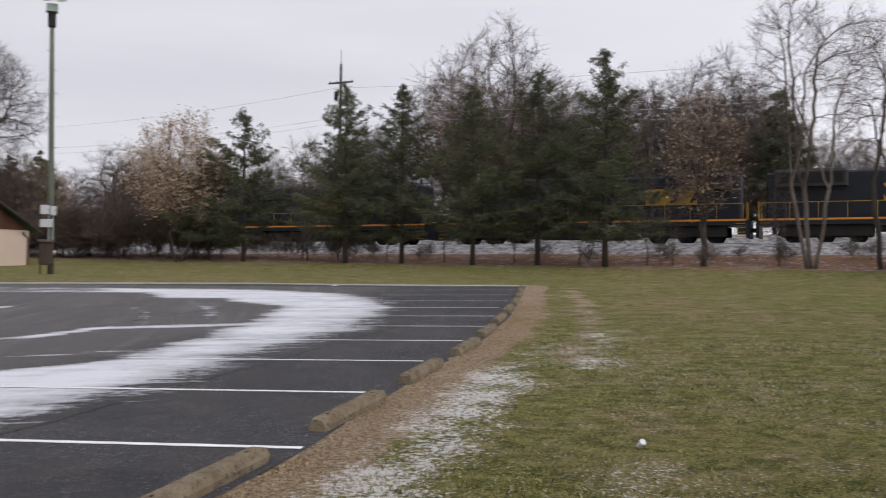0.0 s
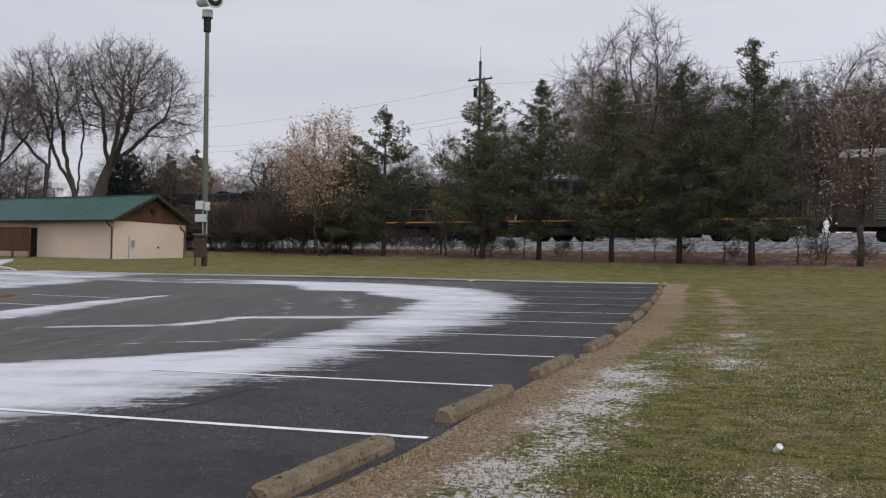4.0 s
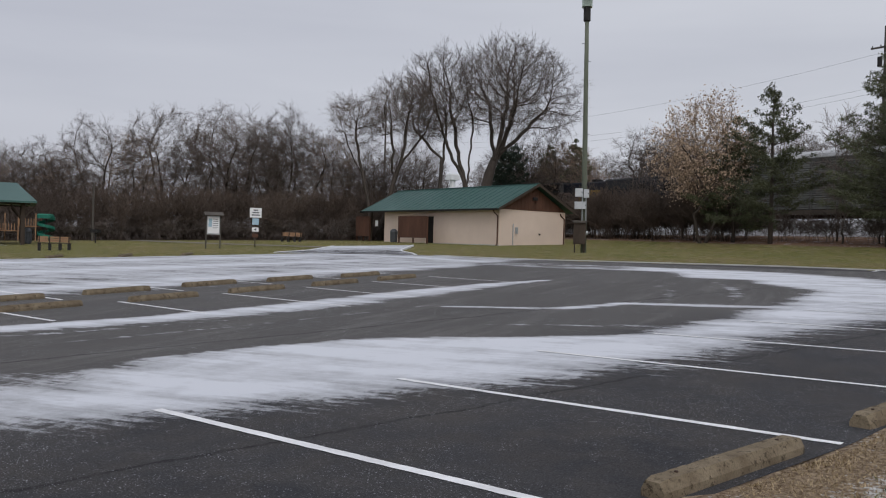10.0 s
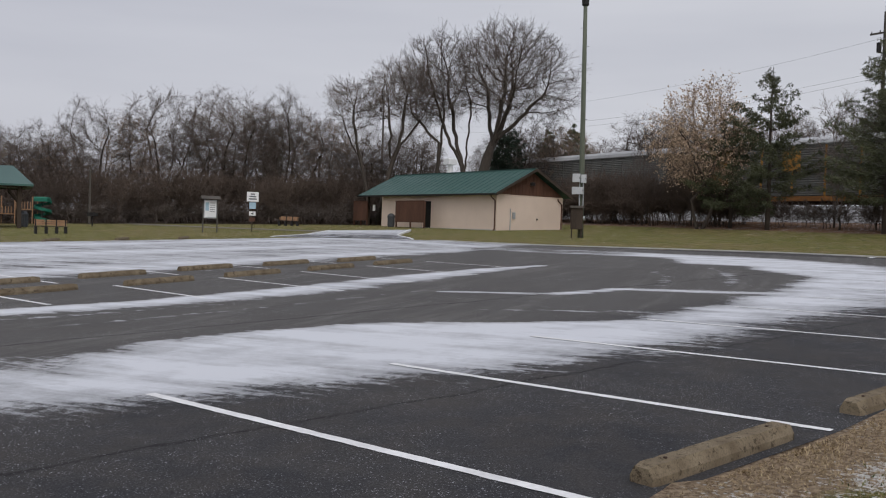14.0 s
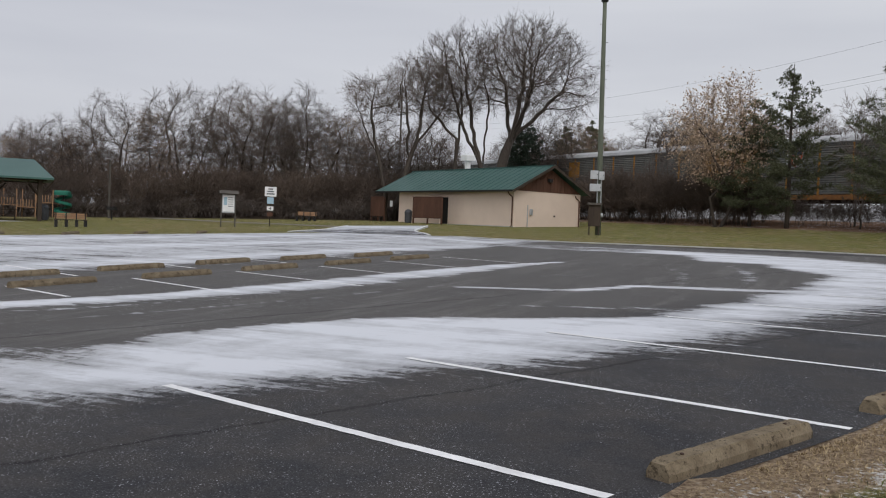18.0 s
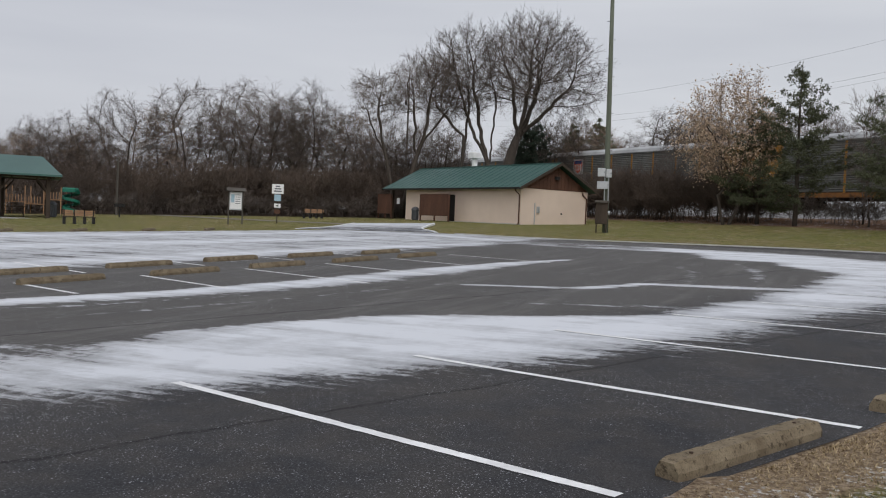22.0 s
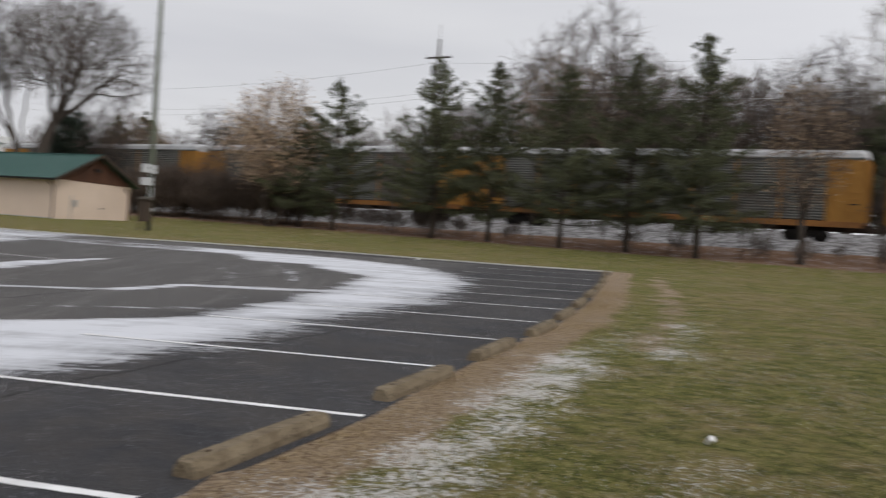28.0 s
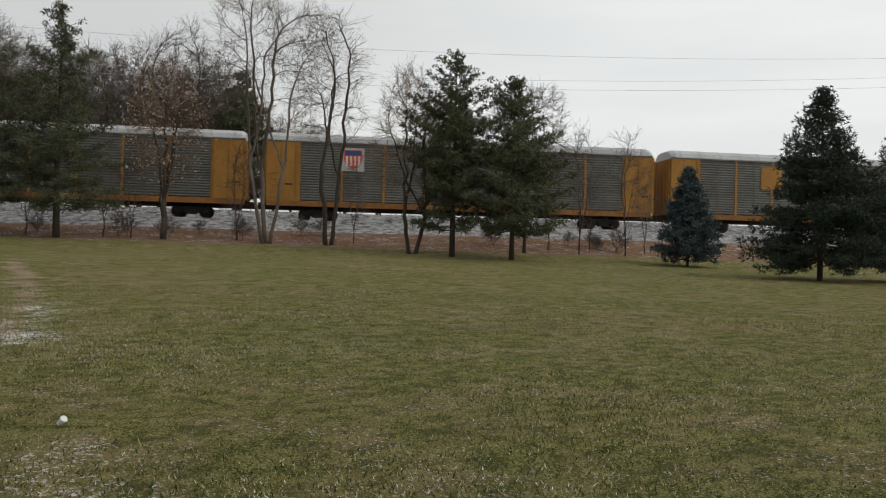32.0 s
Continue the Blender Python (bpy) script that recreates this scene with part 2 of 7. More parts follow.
def ground_material():
    """Winter lawn: green and straw, a dead strip beside the paving with rime, leaf litter and thin snow on the bank."""
    m, nt, nodes, links, b = shader("winter_lawn")
    pos = place_node(nt, world_space=True)
    n_big, n_mid, n_fine = noise_node(nt, 0.16, 5, 0.6, pos), noise_node(nt, 1.3, 5, 0.65, pos), noise_node(nt, 22, 6, 0.7, pos)
    n_tuft = noise_node(nt, 8.0, 5, 0.7, pos)
    green = mix_node(nt, ramp_node(nt, n_tuft.outputs[0], [(0.35, 0.0), (0.65, 1.0)]), (0.050, 0.067, 0.014), (0.235, 0.222, 0.062))
    n_grain = noise_node(nt, 48, 3, 0.7, pos)
    green = mix_node(nt, ramp_node(nt, n_grain.outputs[0], [(0.50, 0.0), (0.64, 0.9)]), green, (0.40, 0.36, 0.155))
    green = mix_node(nt, ramp_node(nt, n_grain.outputs[0], [(0.36, 0.95), (0.48, 0.0)]), green, (0.014, 0.024, 0.005))
    straw = mix_node(nt, ramp_node(nt, n_fine.outputs[0], [(0.35, 0.0), (0.65, 1.0)]), (0.13, 0.092, 0.042), (0.37, 0.28, 0.145))
    f = math_node(nt, "ADD", math_node(nt, "MULTIPLY", n_big.outputs[0], 0.45), math_node(nt, "MULTIPLY", n_mid.outputs[0], 0.55))
    lawn = mix_node(nt, ramp_node(nt, f, [(0.46, 0.0), (0.60, 0.75)]), green, straw)
    n_clump = noise_node(nt, 3.2, 4, 0.6, place_node(nt, (1.0, 1.5, 1.0), radians(30), True))
    lawn = mix_node(nt, ramp_node(nt, n_clump.outputs[0], [(0.36, 0.55), (0.5, 0.0)]), lawn, (0.030, 0.046, 0.010))
    lawn = mix_node(nt, ramp_node(nt, n_clump.outputs[0], [(0.53, 0.0), (0.68, 0.5)]), lawn, (0.34, 0.29, 0.13))
    mulch = mix_node(nt, ramp_node(nt, n_fine.outputs[0], [(0.36, 0.0), (0.64, 1.0)]), (0.145, 0.098, 0.066), (0.50, 0.39, 0.27))
    at = nodes.new("ShaderNodeAttribute")
    at.attribute_name = "strip"
    fr = math_node(nt, "ADD", at.outputs["Fac"], math_node(nt, "MULTIPLY", math_node(nt, "SUBTRACT", n_mid.outputs[0], 0.5), 1.7))
    lawn = mix_node(nt, ramp_node(nt, fr, [(0.35, 0.0), (0.62, 1.0)]), lawn, mulch)
    # rime in patches along the strip
    at2 = nodes.new("ShaderNodeAttribute")
    at2.attribute_name = "rime"
    rn = noise_node(nt, 17, 6, 0.8, pos)
    fz = math_node(nt, "ADD", math_node(nt, "MULTIPLY", at2.outputs["Fac"], 0.26), math_node(nt, "MULTIPLY", rn.outputs[0], 1.0))
    fz = math_node(nt, "ADD", fz, math_node(nt, "MULTIPLY", n_mid.outputs[0], 0.5))
    lawn = mix_node(nt, ramp_node(nt, fz, [(0.96, 0.0), (1.00, 0.92)]), lawn, (0.80, 0.79, 0.78))
    vf = nodes.new("ShaderNodeTexVoronoi")
    vf.inputs["Scale"].default_value = 20.0
    links.new(pos, vf.inputs["Vector"])
    fleck = math_node(nt, "MULTIPLY", ramp_node(nt, vf.outputs["Distance"], [(0.18, 1.0), (0.32, 0.0)]), ramp_node(nt, n_mid.outputs[0], [(0.48, 0.0), (0.60, 1.0)]))
    lawn = mix_node(nt, math_node(nt, "MULTIPLY", fleck, 0.75), lawn, (0.62, 0.62, 0.60))
    # railway bank
    at3 = nodes.new("ShaderNodeAttribute")
    at3.attribute_name = "bank"
    leaf = mix_node(nt, ramp_node(nt, n_tuft.outputs[0], [(0.3, 0.0), (0.7, 1.0)]), (0.110, 0.062, 0.038), (0.31, 0.185, 0.115))
    leaf = mix_node(nt, ramp_node(nt, math_node(nt, "ADD", math_node(nt, "MULTIPLY", n_mid.outputs[0], 0.4), math_node(nt, "MULTIPLY", n_tuft.outputs[0], 0.6)), [(0.53, 0.0), (0.60, 0.75)]), leaf, (0.56, 0.56, 0.59))
    fb = math_node(nt, "ADD", at3.outputs["Fac"], math_node(nt, "MULTIPLY", math_node(nt, "SUBTRACT", n_mid.outputs[0], 0.5), 0.5))
    lawn = mix_node(nt, ramp_node(nt, fb, [(0.4, 0.0), (0.6, 1.0)]), lawn, leaf)
    at4 = nodes.new("ShaderNodeAttribute")
    at4.attribute_name = "woods"
    lawn = mix_node(nt, at4.outputs["Fac"], lawn, mix_node(nt, n_tuft.outputs[0], (0.050, 0.037, 0.029), (0.115, 0.085, 0.066)))
    links.new(lawn, b.inputs["Base Color"])
    b.inputs["Roughness"].default_value = 0.95
    b.inputs["Specular IOR Level"].default_value = 0.1
    bump_node(nt, math_node(nt, "ADD", n_fine.outputs[0], n_tuft.outputs[0]), 1.0, 0.07, b)
    return m


ASPHALT = asphalt_material()
LAWN = ground_material()
BALLAST = surface("snowy_ballast", (0.060, 0.056, 0.054), (0.42, 0.42, 0.435), 2.0, 6.0, 0.95, 0, 1.0, 0.10, low=0.38, high=0.58)
def pitted_concrete():
    m, nt, nodes, links, b = shader("weathered_concrete")
    pos = place_node(nt, world_space=True)
    n1, n2, n3 = noise_node(nt, 4.0, 5, 0.6, pos), noise_node(nt, 75, 5, 0.75, pos), noise_node(nt, 14, 8, 0.82, pos)
    col = mix_node(nt, ramp_node(nt, n1.outputs[0], [(0.35, 0.0), (0.65, 1.0)]), (0.135, 0.104, 0.068), (0.245, 0.200, 0.138))
    col = mix_node(nt, ramp_node(nt, n2.outputs[0], [(0.38, 0.75), (0.55, 0.0)]), col, (0.12, 0.095, 0.065))
    pit = ramp_node(nt, n3.outputs[0], [(0.41, 1.0), (0.46, 0.0)])
    col = mix_node(nt, math_node(nt, "MULTIPLY", pit, 0.85), col, (0.055, 0.042, 0.028))
    links.new(col, b.inputs["Base Color"])
    b.inputs["Roughness"].default_value = 0.95
    b.inputs["Specular IOR Level"].default_value = 0.2
    bump_node(nt, math_node(nt, "SUBTRACT", math_node(nt, "MULTIPLY", n2.outputs[0], 0.6), pit), 0.5, 0.004, b)
    return m


CONCRETE = pitted_concrete()
GRAVEL = surface("trodden_gravel", (0.13, 0.115, 0.085), (0.23, 0.205, 0.165), 1.0, 20, 0.95)
KERB = surface("kerb_concrete", (0.30, 0.30, 0.29), (0.50, 0.50, 0.49), 1.0, 20, 0.9)
PAINT = surface("worn_line_paint", (0.62, 0.62, 0.63), (0.88, 0.89, 0.90), 2.5, 30, 0.85, 0, 0.2, 0.004)
STUCCO = surface("cream_block", (0.60, 0.49, 0.41), (0.70, 0.58, 0.49), 0.5, 18, 0.9, 0, 0.25, 0.006)
GREEN_ROOF = surface("green_metal_roof", (0.040, 0.098, 0.088), (0.062, 0.135, 0.120), 0.4, 8, 0.45, 0.2, 0.05, 0.003)
BROWN_WOOD = surface("brown_boards", (0.060, 0.028, 0.018), (0.115, 0.055, 0.035), 1.2, 20, 0.8, 0, 0.3, 0.006, (1, 1, 0.2))
DARK = surface("dark_opening", (0.010, 0.010, 0.010), (0.022, 0.020, 0.018), 2, 10, 0.9)
DARK_WOOD = surface("dark_timber", (0.028, 0.020, 0.015), (0.065, 0.048, 0.036), 2, 18, 0.85, 0, 0.3, 0.006, (1, 1, 0.2))
TAN_WOOD = surface("tan_bench_boards", (0.24, 0.135, 0.075), (0.38, 0.23, 0.13), 2, 20, 0.7, 0, 0.3, 0.005)
GALV = surface("galvanised_steel", (0.33, 0.35, 0.37), (0.50, 0.52, 0.54), 1.5, 20, 0.5, 0.55, 0.1, 0.003)
POLE_WOOD = surface("treated_green_pole", (0.085, 0.100, 0.075), (0.16, 0.175, 0.135), 1.0, 16, 0.8, 0, 0.2, 0.006, (1, 1, 0.1))
GREY_WOOD = surface("grey_pole_timber", (0.055, 0.048, 0.042), (0.11, 0.10, 0.088), 1.0, 16, 0.9, 0, 0.3, 0.008, (1, 1, 0.1))
WHITE = surface("white_enamel", (0.66, 0.67, 0.68), (0.78, 0.79, 0.80), 2, 12, 0.5, 0, 0.05, 0.002)
SIREN_GREEN = surface("siren_enamel", (0.34, 0.42, 0.38), (0.46, 0.54, 0.49), 2, 10, 0.45, 0.1, 0.05, 0.002)
BLUE_SIGN = surface("blue_sign", (0.28, 0.42, 0.52), (0.36, 0.50, 0.60), 3, 10, 0.5, 0, 0.0)
PRINT = surface("grey_print", (0.10, 0.11, 0.12), (0.17, 0.18, 0.19), 3, 10, 0.6, 0, 0.0)
BIN = surface("grey_plastic_bin", (0.040, 0.044, 0.050), (0.075, 0.080, 0.088), 2, 15, 0.6)
SLIDE_GREEN = surface("green_plastic_slide", (0.010, 0.120, 0.085), (0.020, 0.170, 0.115), 1, 8, 0.4, 0, 0.0)
IRON = surface("black_iron", (0.014, 0.014, 0.015), (0.032, 0.030, 0.030), 3, 14, 0.7, 0.3)
BARK = surface("grey_bark", (0.036, 0.029, 0.024), (0.092, 0.076, 0.064), 1.0, 12, 0.95, 0, 0.5, 0.02, (1, 1, 0.25))
TWIG = surface("bare_twigs", (0.082, 0.065, 0.056), (0.165, 0.135, 0.118), 0.3, 3, 0.95, 0, 0.0, vary=0.25)
PALE_TWIG = surface("pale_bare_limbs", (0.095, 0.078, 0.066), (0.190, 0.160, 0.138), 0.3, 3, 0.95, 0, 0.0, vary=0.1)
TAN_TWIG = surface("tan_withered_twigs", (0.145, 0.102, 0.074), (0.27, 0.20, 0.150), 0.3, 3, 0.95, 0, 0.0, vary=0.12)
BRUSH = surface("brown_brush", (0.062, 0.046, 0.037), (0.130, 0.098, 0.078), 0.15, 2, 0.95, 0, 0.0, vary=0.25)
DRY_LEAF = surface("withered_leaves", (0.32, 0.230, 0.160), (0.56, 0.430, 0.310), 0.3, 4, 0.9, 0, 0.0)
PINE = surface("pine_needles", (0.038, 0.046, 0.025), (0.145, 0.156, 0.088), 0.5, 3, 0.8, 0, 0.0, vary=0.15)
SPRUCE = surface("blue_spruce_needles", (0.040, 0.066, 0.072), (0.115, 0.155, 0.165), 0.8, 5, 0.8, 0, 0.0, vary=0.1)
DARK_SPRUCE = surface("dark_spruce_needles", (0.016, 0.027, 0.020), (0.056, 0.078, 0.056), 0.8, 5, 0.85, 0, 0.0, vary=0.1)


def blade_material(name, stops):
    m, nt, nodes, links, b = shader(name)
    geo = nodes.new("ShaderNodeNewGeometry")
    links.new(ramp_node(nt, geo.outputs["Random Per Island"], stops), b.inputs["Base Color"])
    b.inputs["Roughness"].default_value = 0.9
    b.inputs["Specular IOR Level"].default_value = 0.1
    return m


FROST_BLADE = blade_material("frosted_blades", [(0.0, (0.44, 0.43, 0.37)), (1.0, (0.80, 0.80, 0.78))])
GRASS_BLADE = blade_material("grass_blades", [(0.0, (0.030, 0.048, 0.012)), (0.40, (0.105, 0.125, 0.034)), (0.78, (0.23, 0.225, 0.080)), (1.0, (0.42, 0.37, 0.19))])
STRAW_BLADE = blade_material("straw_blades", [(0.0, (0.115, 0.078, 0.045)), (0.5, (0.32, 0.24, 0.14)), (1.0, (0.56, 0.45, 0.29))])
RAIL_STEEL = surface("worn_rail", (0.10, 0.075, 0.060), (0.20, 0.17, 0.15), 2, 20, 0.6, 0.5)
AR_PANEL = surface("galvanised_rack_panel", (0.074, 0.075, 0.069), (0.180, 0.182, 0.174), 0.35, 5, 0.7, 0.2, 0.1, 0.004, (1, 1, 1.6), vary=0.1)
AR_YELLOW = surface("faded_yellow_paint", (0.23, 0.108, 0.022), (0.40, 0.205, 0.045), 0.6, 7, 0.7, 0, 0.1, 0.004, (1, 1, 0.5), vary=0.1)
AR_BROWN = surface("grimy_brown_paint", (0.045, 0.036, 0.028), (0.095, 0.078, 0.062), 0.6, 7, 0.8, 0, 0.1, 0.004, (1, 1, 0.5))
AR_SILL = surface("rusty_orange_sill", (0.12, 0.055, 0.025), (0.36, 0.16, 0.04), 0.5, 6, 0.8, 0, 0.1, 0.004, (0.6, 1, 1))
AR_ROOF = surface("pale_rack_roof", (0.30, 0.31, 0.32), (0.52, 0.53, 0.545), 0.5, 6, 0.6, 0.1, 0.05, 0.004, vary=0.08)
# rusty steel; its dark tone also paints the unlit hollow of the racks
RUST_AND_HOLLOW = surface("rusty_frame_and_dark_hollow", (0.030, 0.020, 0.016), (0.085, 0.050, 0.034), 0.8, 9, 0.9, 0.1, 0.2, 0.006)
BLACK_TRUCK = surface("grimy_black_steel", (0.012, 0.011, 0.011), (0.034, 0.030, 0.027), 1, 9, 0.85, 0.2)
LOCO_BLUE = surface("dark_blue_loco_paint", (0.006, 0.008, 0.013), (0.014, 0.018, 0.027), 0.5, 7, 0.5, 0, 0.05, 0.004)
LOCO_GREY = surface("sooty_loco_roof", (0.016, 0.017, 0.019), (0.038, 0.040, 0.043), 0.5, 7, 0.7)
LOCO_YELLOW = surface("loco_yellow", (0.26, 0.16, 0.02), (0.40, 0.25, 0.04), 0.6, 7, 0.6, 0, 0.0)
LOCO_ORANGE = surface("orange_stripe", (0.55, 0.22, 0.03), (0.70, 0.30, 0.05), 0.6, 7, 0.6, 0, 0.0)
RED_SIGN = surface("red_panel", (0.50, 0.085, 0.04), (0.64, 0.13, 0.065), 0.8, 7, 0.7, 0, 0.0)
SHIELD_BLUE = surface("shield_blue", (0.03, 0.05, 0.16), (0.05, 0.08, 0.22), 0.8, 7, 0.7, 0, 0.0)
SCRAWL_GREEN = surface("faded_green_scrawl", (0.06, 0.14, 0.11), (0.11, 0.20, 0.165), 2, 10, 0.8, 0, 0.0)
GLASS = surface("dark_cab_glass", (0.012, 0.014, 0.016), (0.02, 0.022, 0.025), 1, 4, 0.08, 0, 0.0, spec=0.6)


# ---- mesh helpers ----
class Build:
    """Gathers boxes, prisms and tubes into one mesh."""

    def __init__(self):
        self.v, self.f = [], []

    def add(self, verts, faces, m=None):
        k = len(self.v)
        self.v += [tuple(m @ Vector(p)) for p in verts] if m is not None else [tuple(p) for p in verts]
        self.f += [tuple(i + k for i in f) for f in faces]
        return self

    def box(self, x0, x1, y0, y1, z0, z1, m=None, c=0.0):
        """A box, its upright and top edges cut back by c."""
        if c <= 0:
            vs = [(x, y, z) for z in (z0, z1) for x, y in ((x0, y0), (x1, y0), (x1, y1), (x0, y1))]
            return self.add(vs, [(3, 2, 1, 0), (4, 5, 6, 7), (0, 1, 5, 4), (1, 2, 6, 5), (2, 3, 7, 6), (3, 0, 4, 7)], m)
        ring = lambda i: [(x0 + c + i, y0 + i), (x1 - c - i, y0 + i), (x1 - i, y0 + c + i), (x1 - i, y1 - c - i), (x1 - c - i, y1 - i), (x0 + c + i, y1 - i), (x0 + i, y1 - c - i), (x0 + i, y0 + c + i)]
        return self.loft([[(x, y, z0) for x, y in ring(0)], [(x, y, z1 - c) for x, y in ring(0)], [(x, y, z1) for x, y in ring(c * 0.7)]], m)

    def loft(self, rings, m=None, closed=True):
        n = len(rings[0])
        fs = [tuple(reversed(range(n))), tuple(range((len(rings) - 1) * n, len(rings) * n))] if closed else []
        for r in range(len(rings) - 1):
            for i in range(n):
                j = (i + 1) % n
                fs.append((r * n + i, r * n + j, (r + 1) * n + j, (r + 1) * n + i))
        return self.add([p for ring in rings for p in ring], fs, m)

    def tube(self, pts, radii, sides=8, closed=True):
        rings = []
        pts = [Vector(p) for p in pts]
        for i, p in enumerate(pts):
            d = (pts[min(i + 1, len(pts) - 1)] - pts[max(i - 1, 0)]).normalized()
            a = d.orthogonal().normalized() if i == 0 else (a - d * a.dot(d)).normalized()
            b = d.cross(a)
            r = radii[i] if isinstance(radii, (list, tuple)) else radii
            rings.append([tuple(p + (a * math.cos(2 * math.pi * k / sides) + b * math.sin(2 * math.pi * k / sides)) * r) for k in range(sides)])
        return self.loft(rings, None, closed)

    def mesh(self, name):
        me = bpy.data.meshes.new(name)
        me.from_pydata(self.v, [], self.f)
        me.update()
        return me


def part(name, b, material, parent=None, label="", smooth=False):
    me = b if isinstance(b, bpy.types.Mesh) else b.mesh(name)
    if material is not None and not me.materials:
        me.materials.append(material)
    if smooth:
        me.shade_smooth()
    ob = new(name, me)
    ob.parent = parent
    if label:
        ob["label"] = label
    return ob


def thing(name, m, label, category, group=""):
    ob = new(name)
    ob.matrix_basis = m
    ob.empty_display_size = 0.3
    return tagged(ob, label, category, group)


# ---- terrain ----
SLOPE_X, SLOPE_Y = 0.01152, 0.03281
TRACK_TURN = -32.5
NX, NY = math.sin(radians(32.5)), math.cos(radians(32.5))
UX, UY = NY, -NX
RAIL_D, RAIL_Z = 61.5, 3.78


def along(s, d):
    """The plan point s metres along the railway and d metres out from the origin towards it."""
    return NX * d + UX * s, NY * d + UY * s


def smooth(a, b, x):
    t = min(1.0, max(0.0, (x - a) / (b - a)))
    return t * t * (3 - 2 * t)


def lawn_z(x, y):
    p = SLOPE_X * x + SLOPE_Y * y
    if p > 2.2:
        p = 2.2 + 1.3 * math.tanh((p - 2.2) / 1.3)
    if p < -1.0:
        p = -1.0 + math.tanh(p + 1.0)
    return p


def ground_z(x, y):
    d = x * NX + y * NY
    g = lawn_z(x, y)
    bank = smooth(50.5, 57.5, d) * (1 - 0.6 * smooth(150.0, 400.0, d))
    return g + (RAIL_Z - 0.75 - g) * bank + 0.35 * smooth(44, 51, d) * (1 - bank) + 1.7 * smooth(66.5, 72.0, d) * (1 - smooth(90, 200, d))


EDGE = [(-12.0, -18.0), (-5.5, -5.0), (-3.0, 0.6), (-1.05, 4.9), (-0.05, 7.15), (0.95, 9.95), (1.88, 12.3), (2.82, 14.7), (4.45, 19.75), (5.75, 24.5), (7.25, 30.2), (8.15, 33.4)]


def edge_x(y):
    for (xa, ya), (xb, yb) in zip(EDGE, EDGE[1:]):
        if ya <= y <= yb:
            return xa + (xb - xa) * (y - ya) / (yb - ya)
    return EDGE[0][0] if y < EDGE[0][1] else EDGE[-1][0]


LOT = EDGE + [(4.4, 33.85), (0.5, 35.0), (-2.2, 36.1), (-6.7, 36.6), (-11.6, 37.0), (-15.2, 38.0), (-19.4, 39.9), (-24.9, 39.1), (-26.1, 37.3), (-27.6, 33.9), (-30.0, 29.3), (-32.2, 25.4), (-36.0, 18.0), (-43.0, 6.0), (-56.0, -18.0)]


def inside(x, y, poly):
    c = False
    for (xa, ya), (xb, yb) in zip(poly, poly[1:] + poly[:1]):
        if (ya > y) != (yb > y) and x < xa + (xb - xa) * (y - ya) / (yb - ya):
            c = not c
    return c


def spread(lo, hi, step, far, grow=1.35):
    out, s = list(np.arange(lo, hi + 1e-6, step)), step
    a, b = [], []
    x = lo
    while x > -far:
        s *= grow
        x -= s
        a.append(x)
    s, x = step, hi
    while x < far:
        s *= grow
        x += s
        b.append(x)
    return a[::-1] + out + b


def add_ground():
    xs, ys = spread(-8, 26, 0.4, 1600), spread(-3, 42, 0.4, 1600)
    # finer rows where the bank is
    xs = sorted(set(xs) | set(np.arange(-60, 90, 2.0)))
    ys = sorted(set(ys) | set(np.arange(-10, 110, 1.5)))
    nx, ny = len(xs), len(ys)
    vs, strip, rime, bank, woods = [], [], [], [], []
    for y in ys:
        for x in xs:
            d = x * NX + y * NY
            near = abs(x) < 60 and abs(y) < 60
            z = ground_z(x, y)
            if near:
                z += 0.02 * noise.noise((x * 0.35, y * 0.35, 0))
            if -47 < x < 9 and -12 < y < 41 and inside(x, y, LOT):
                z -= 0.045 if inside(x + 0.45, y, LOT) and inside(x, y + 0.45, LOT) and inside(x - 0.45, y, LOT) else 0.012
            vs.append((x, y, z))
            e = (x - edge_x(y)) * 0.93
            beside = -18 < y < 34 and -0.8 < e < 2.6
            strip.append(max(1 - smooth(0.35, 1.1, e), 0.55 * math.exp(-((e - 1.7) / 0.5) ** 2) if y > 12 else 0.0) if beside else 0.0)
            r = math.exp(-((e - 0.95) / 0.62) ** 2) * (1 - 0.6 * smooth(10, 16, y)) if -8 < y < 22 else 0.0
            r = max(r, 0.62 * math.exp(-(((x - 1.6) / 1.6) ** 2 + ((y - 4.6) / 1.6) ** 2)), 0.72 * math.exp(-((e - 2.0) / 0.5) ** 2) if 11 < y < 16.5 else 0.0, 0.45 * math.exp(-(((x - 2.4) / 0.8) ** 2 + ((y - 6.2) / 1.4) ** 2)))
            rime.append(r)
            bank.append(smooth(47.5, 51.0, d))
            woods.append(max(smooth(63.5, 66.5, d), smooth(76, 82, math.hypot(x, y)) if x < -24 else 0.0))
    fs = [(j * nx + i, j * nx + i + 1, (j + 1) * nx + i + 1, (j + 1) * nx + i) for j in range(ny - 1) for i in range(nx - 1)]
    me = bpy.data.meshes.new("ground")
    me.from_pydata(vs, [], fs)
    for name, vals in (("strip", strip), ("rime", rime), ("bank", bank), ("woods", woods)):
        me.attributes.new(name, "FLOAT", "POINT").data.foreach_set("value", vals)
    me.materials.append(LAWN)
    me.shade_smooth()
    tagged(new("ground", me), "winter lawn, green and straw with rime patches", "lawn", kind="structure")


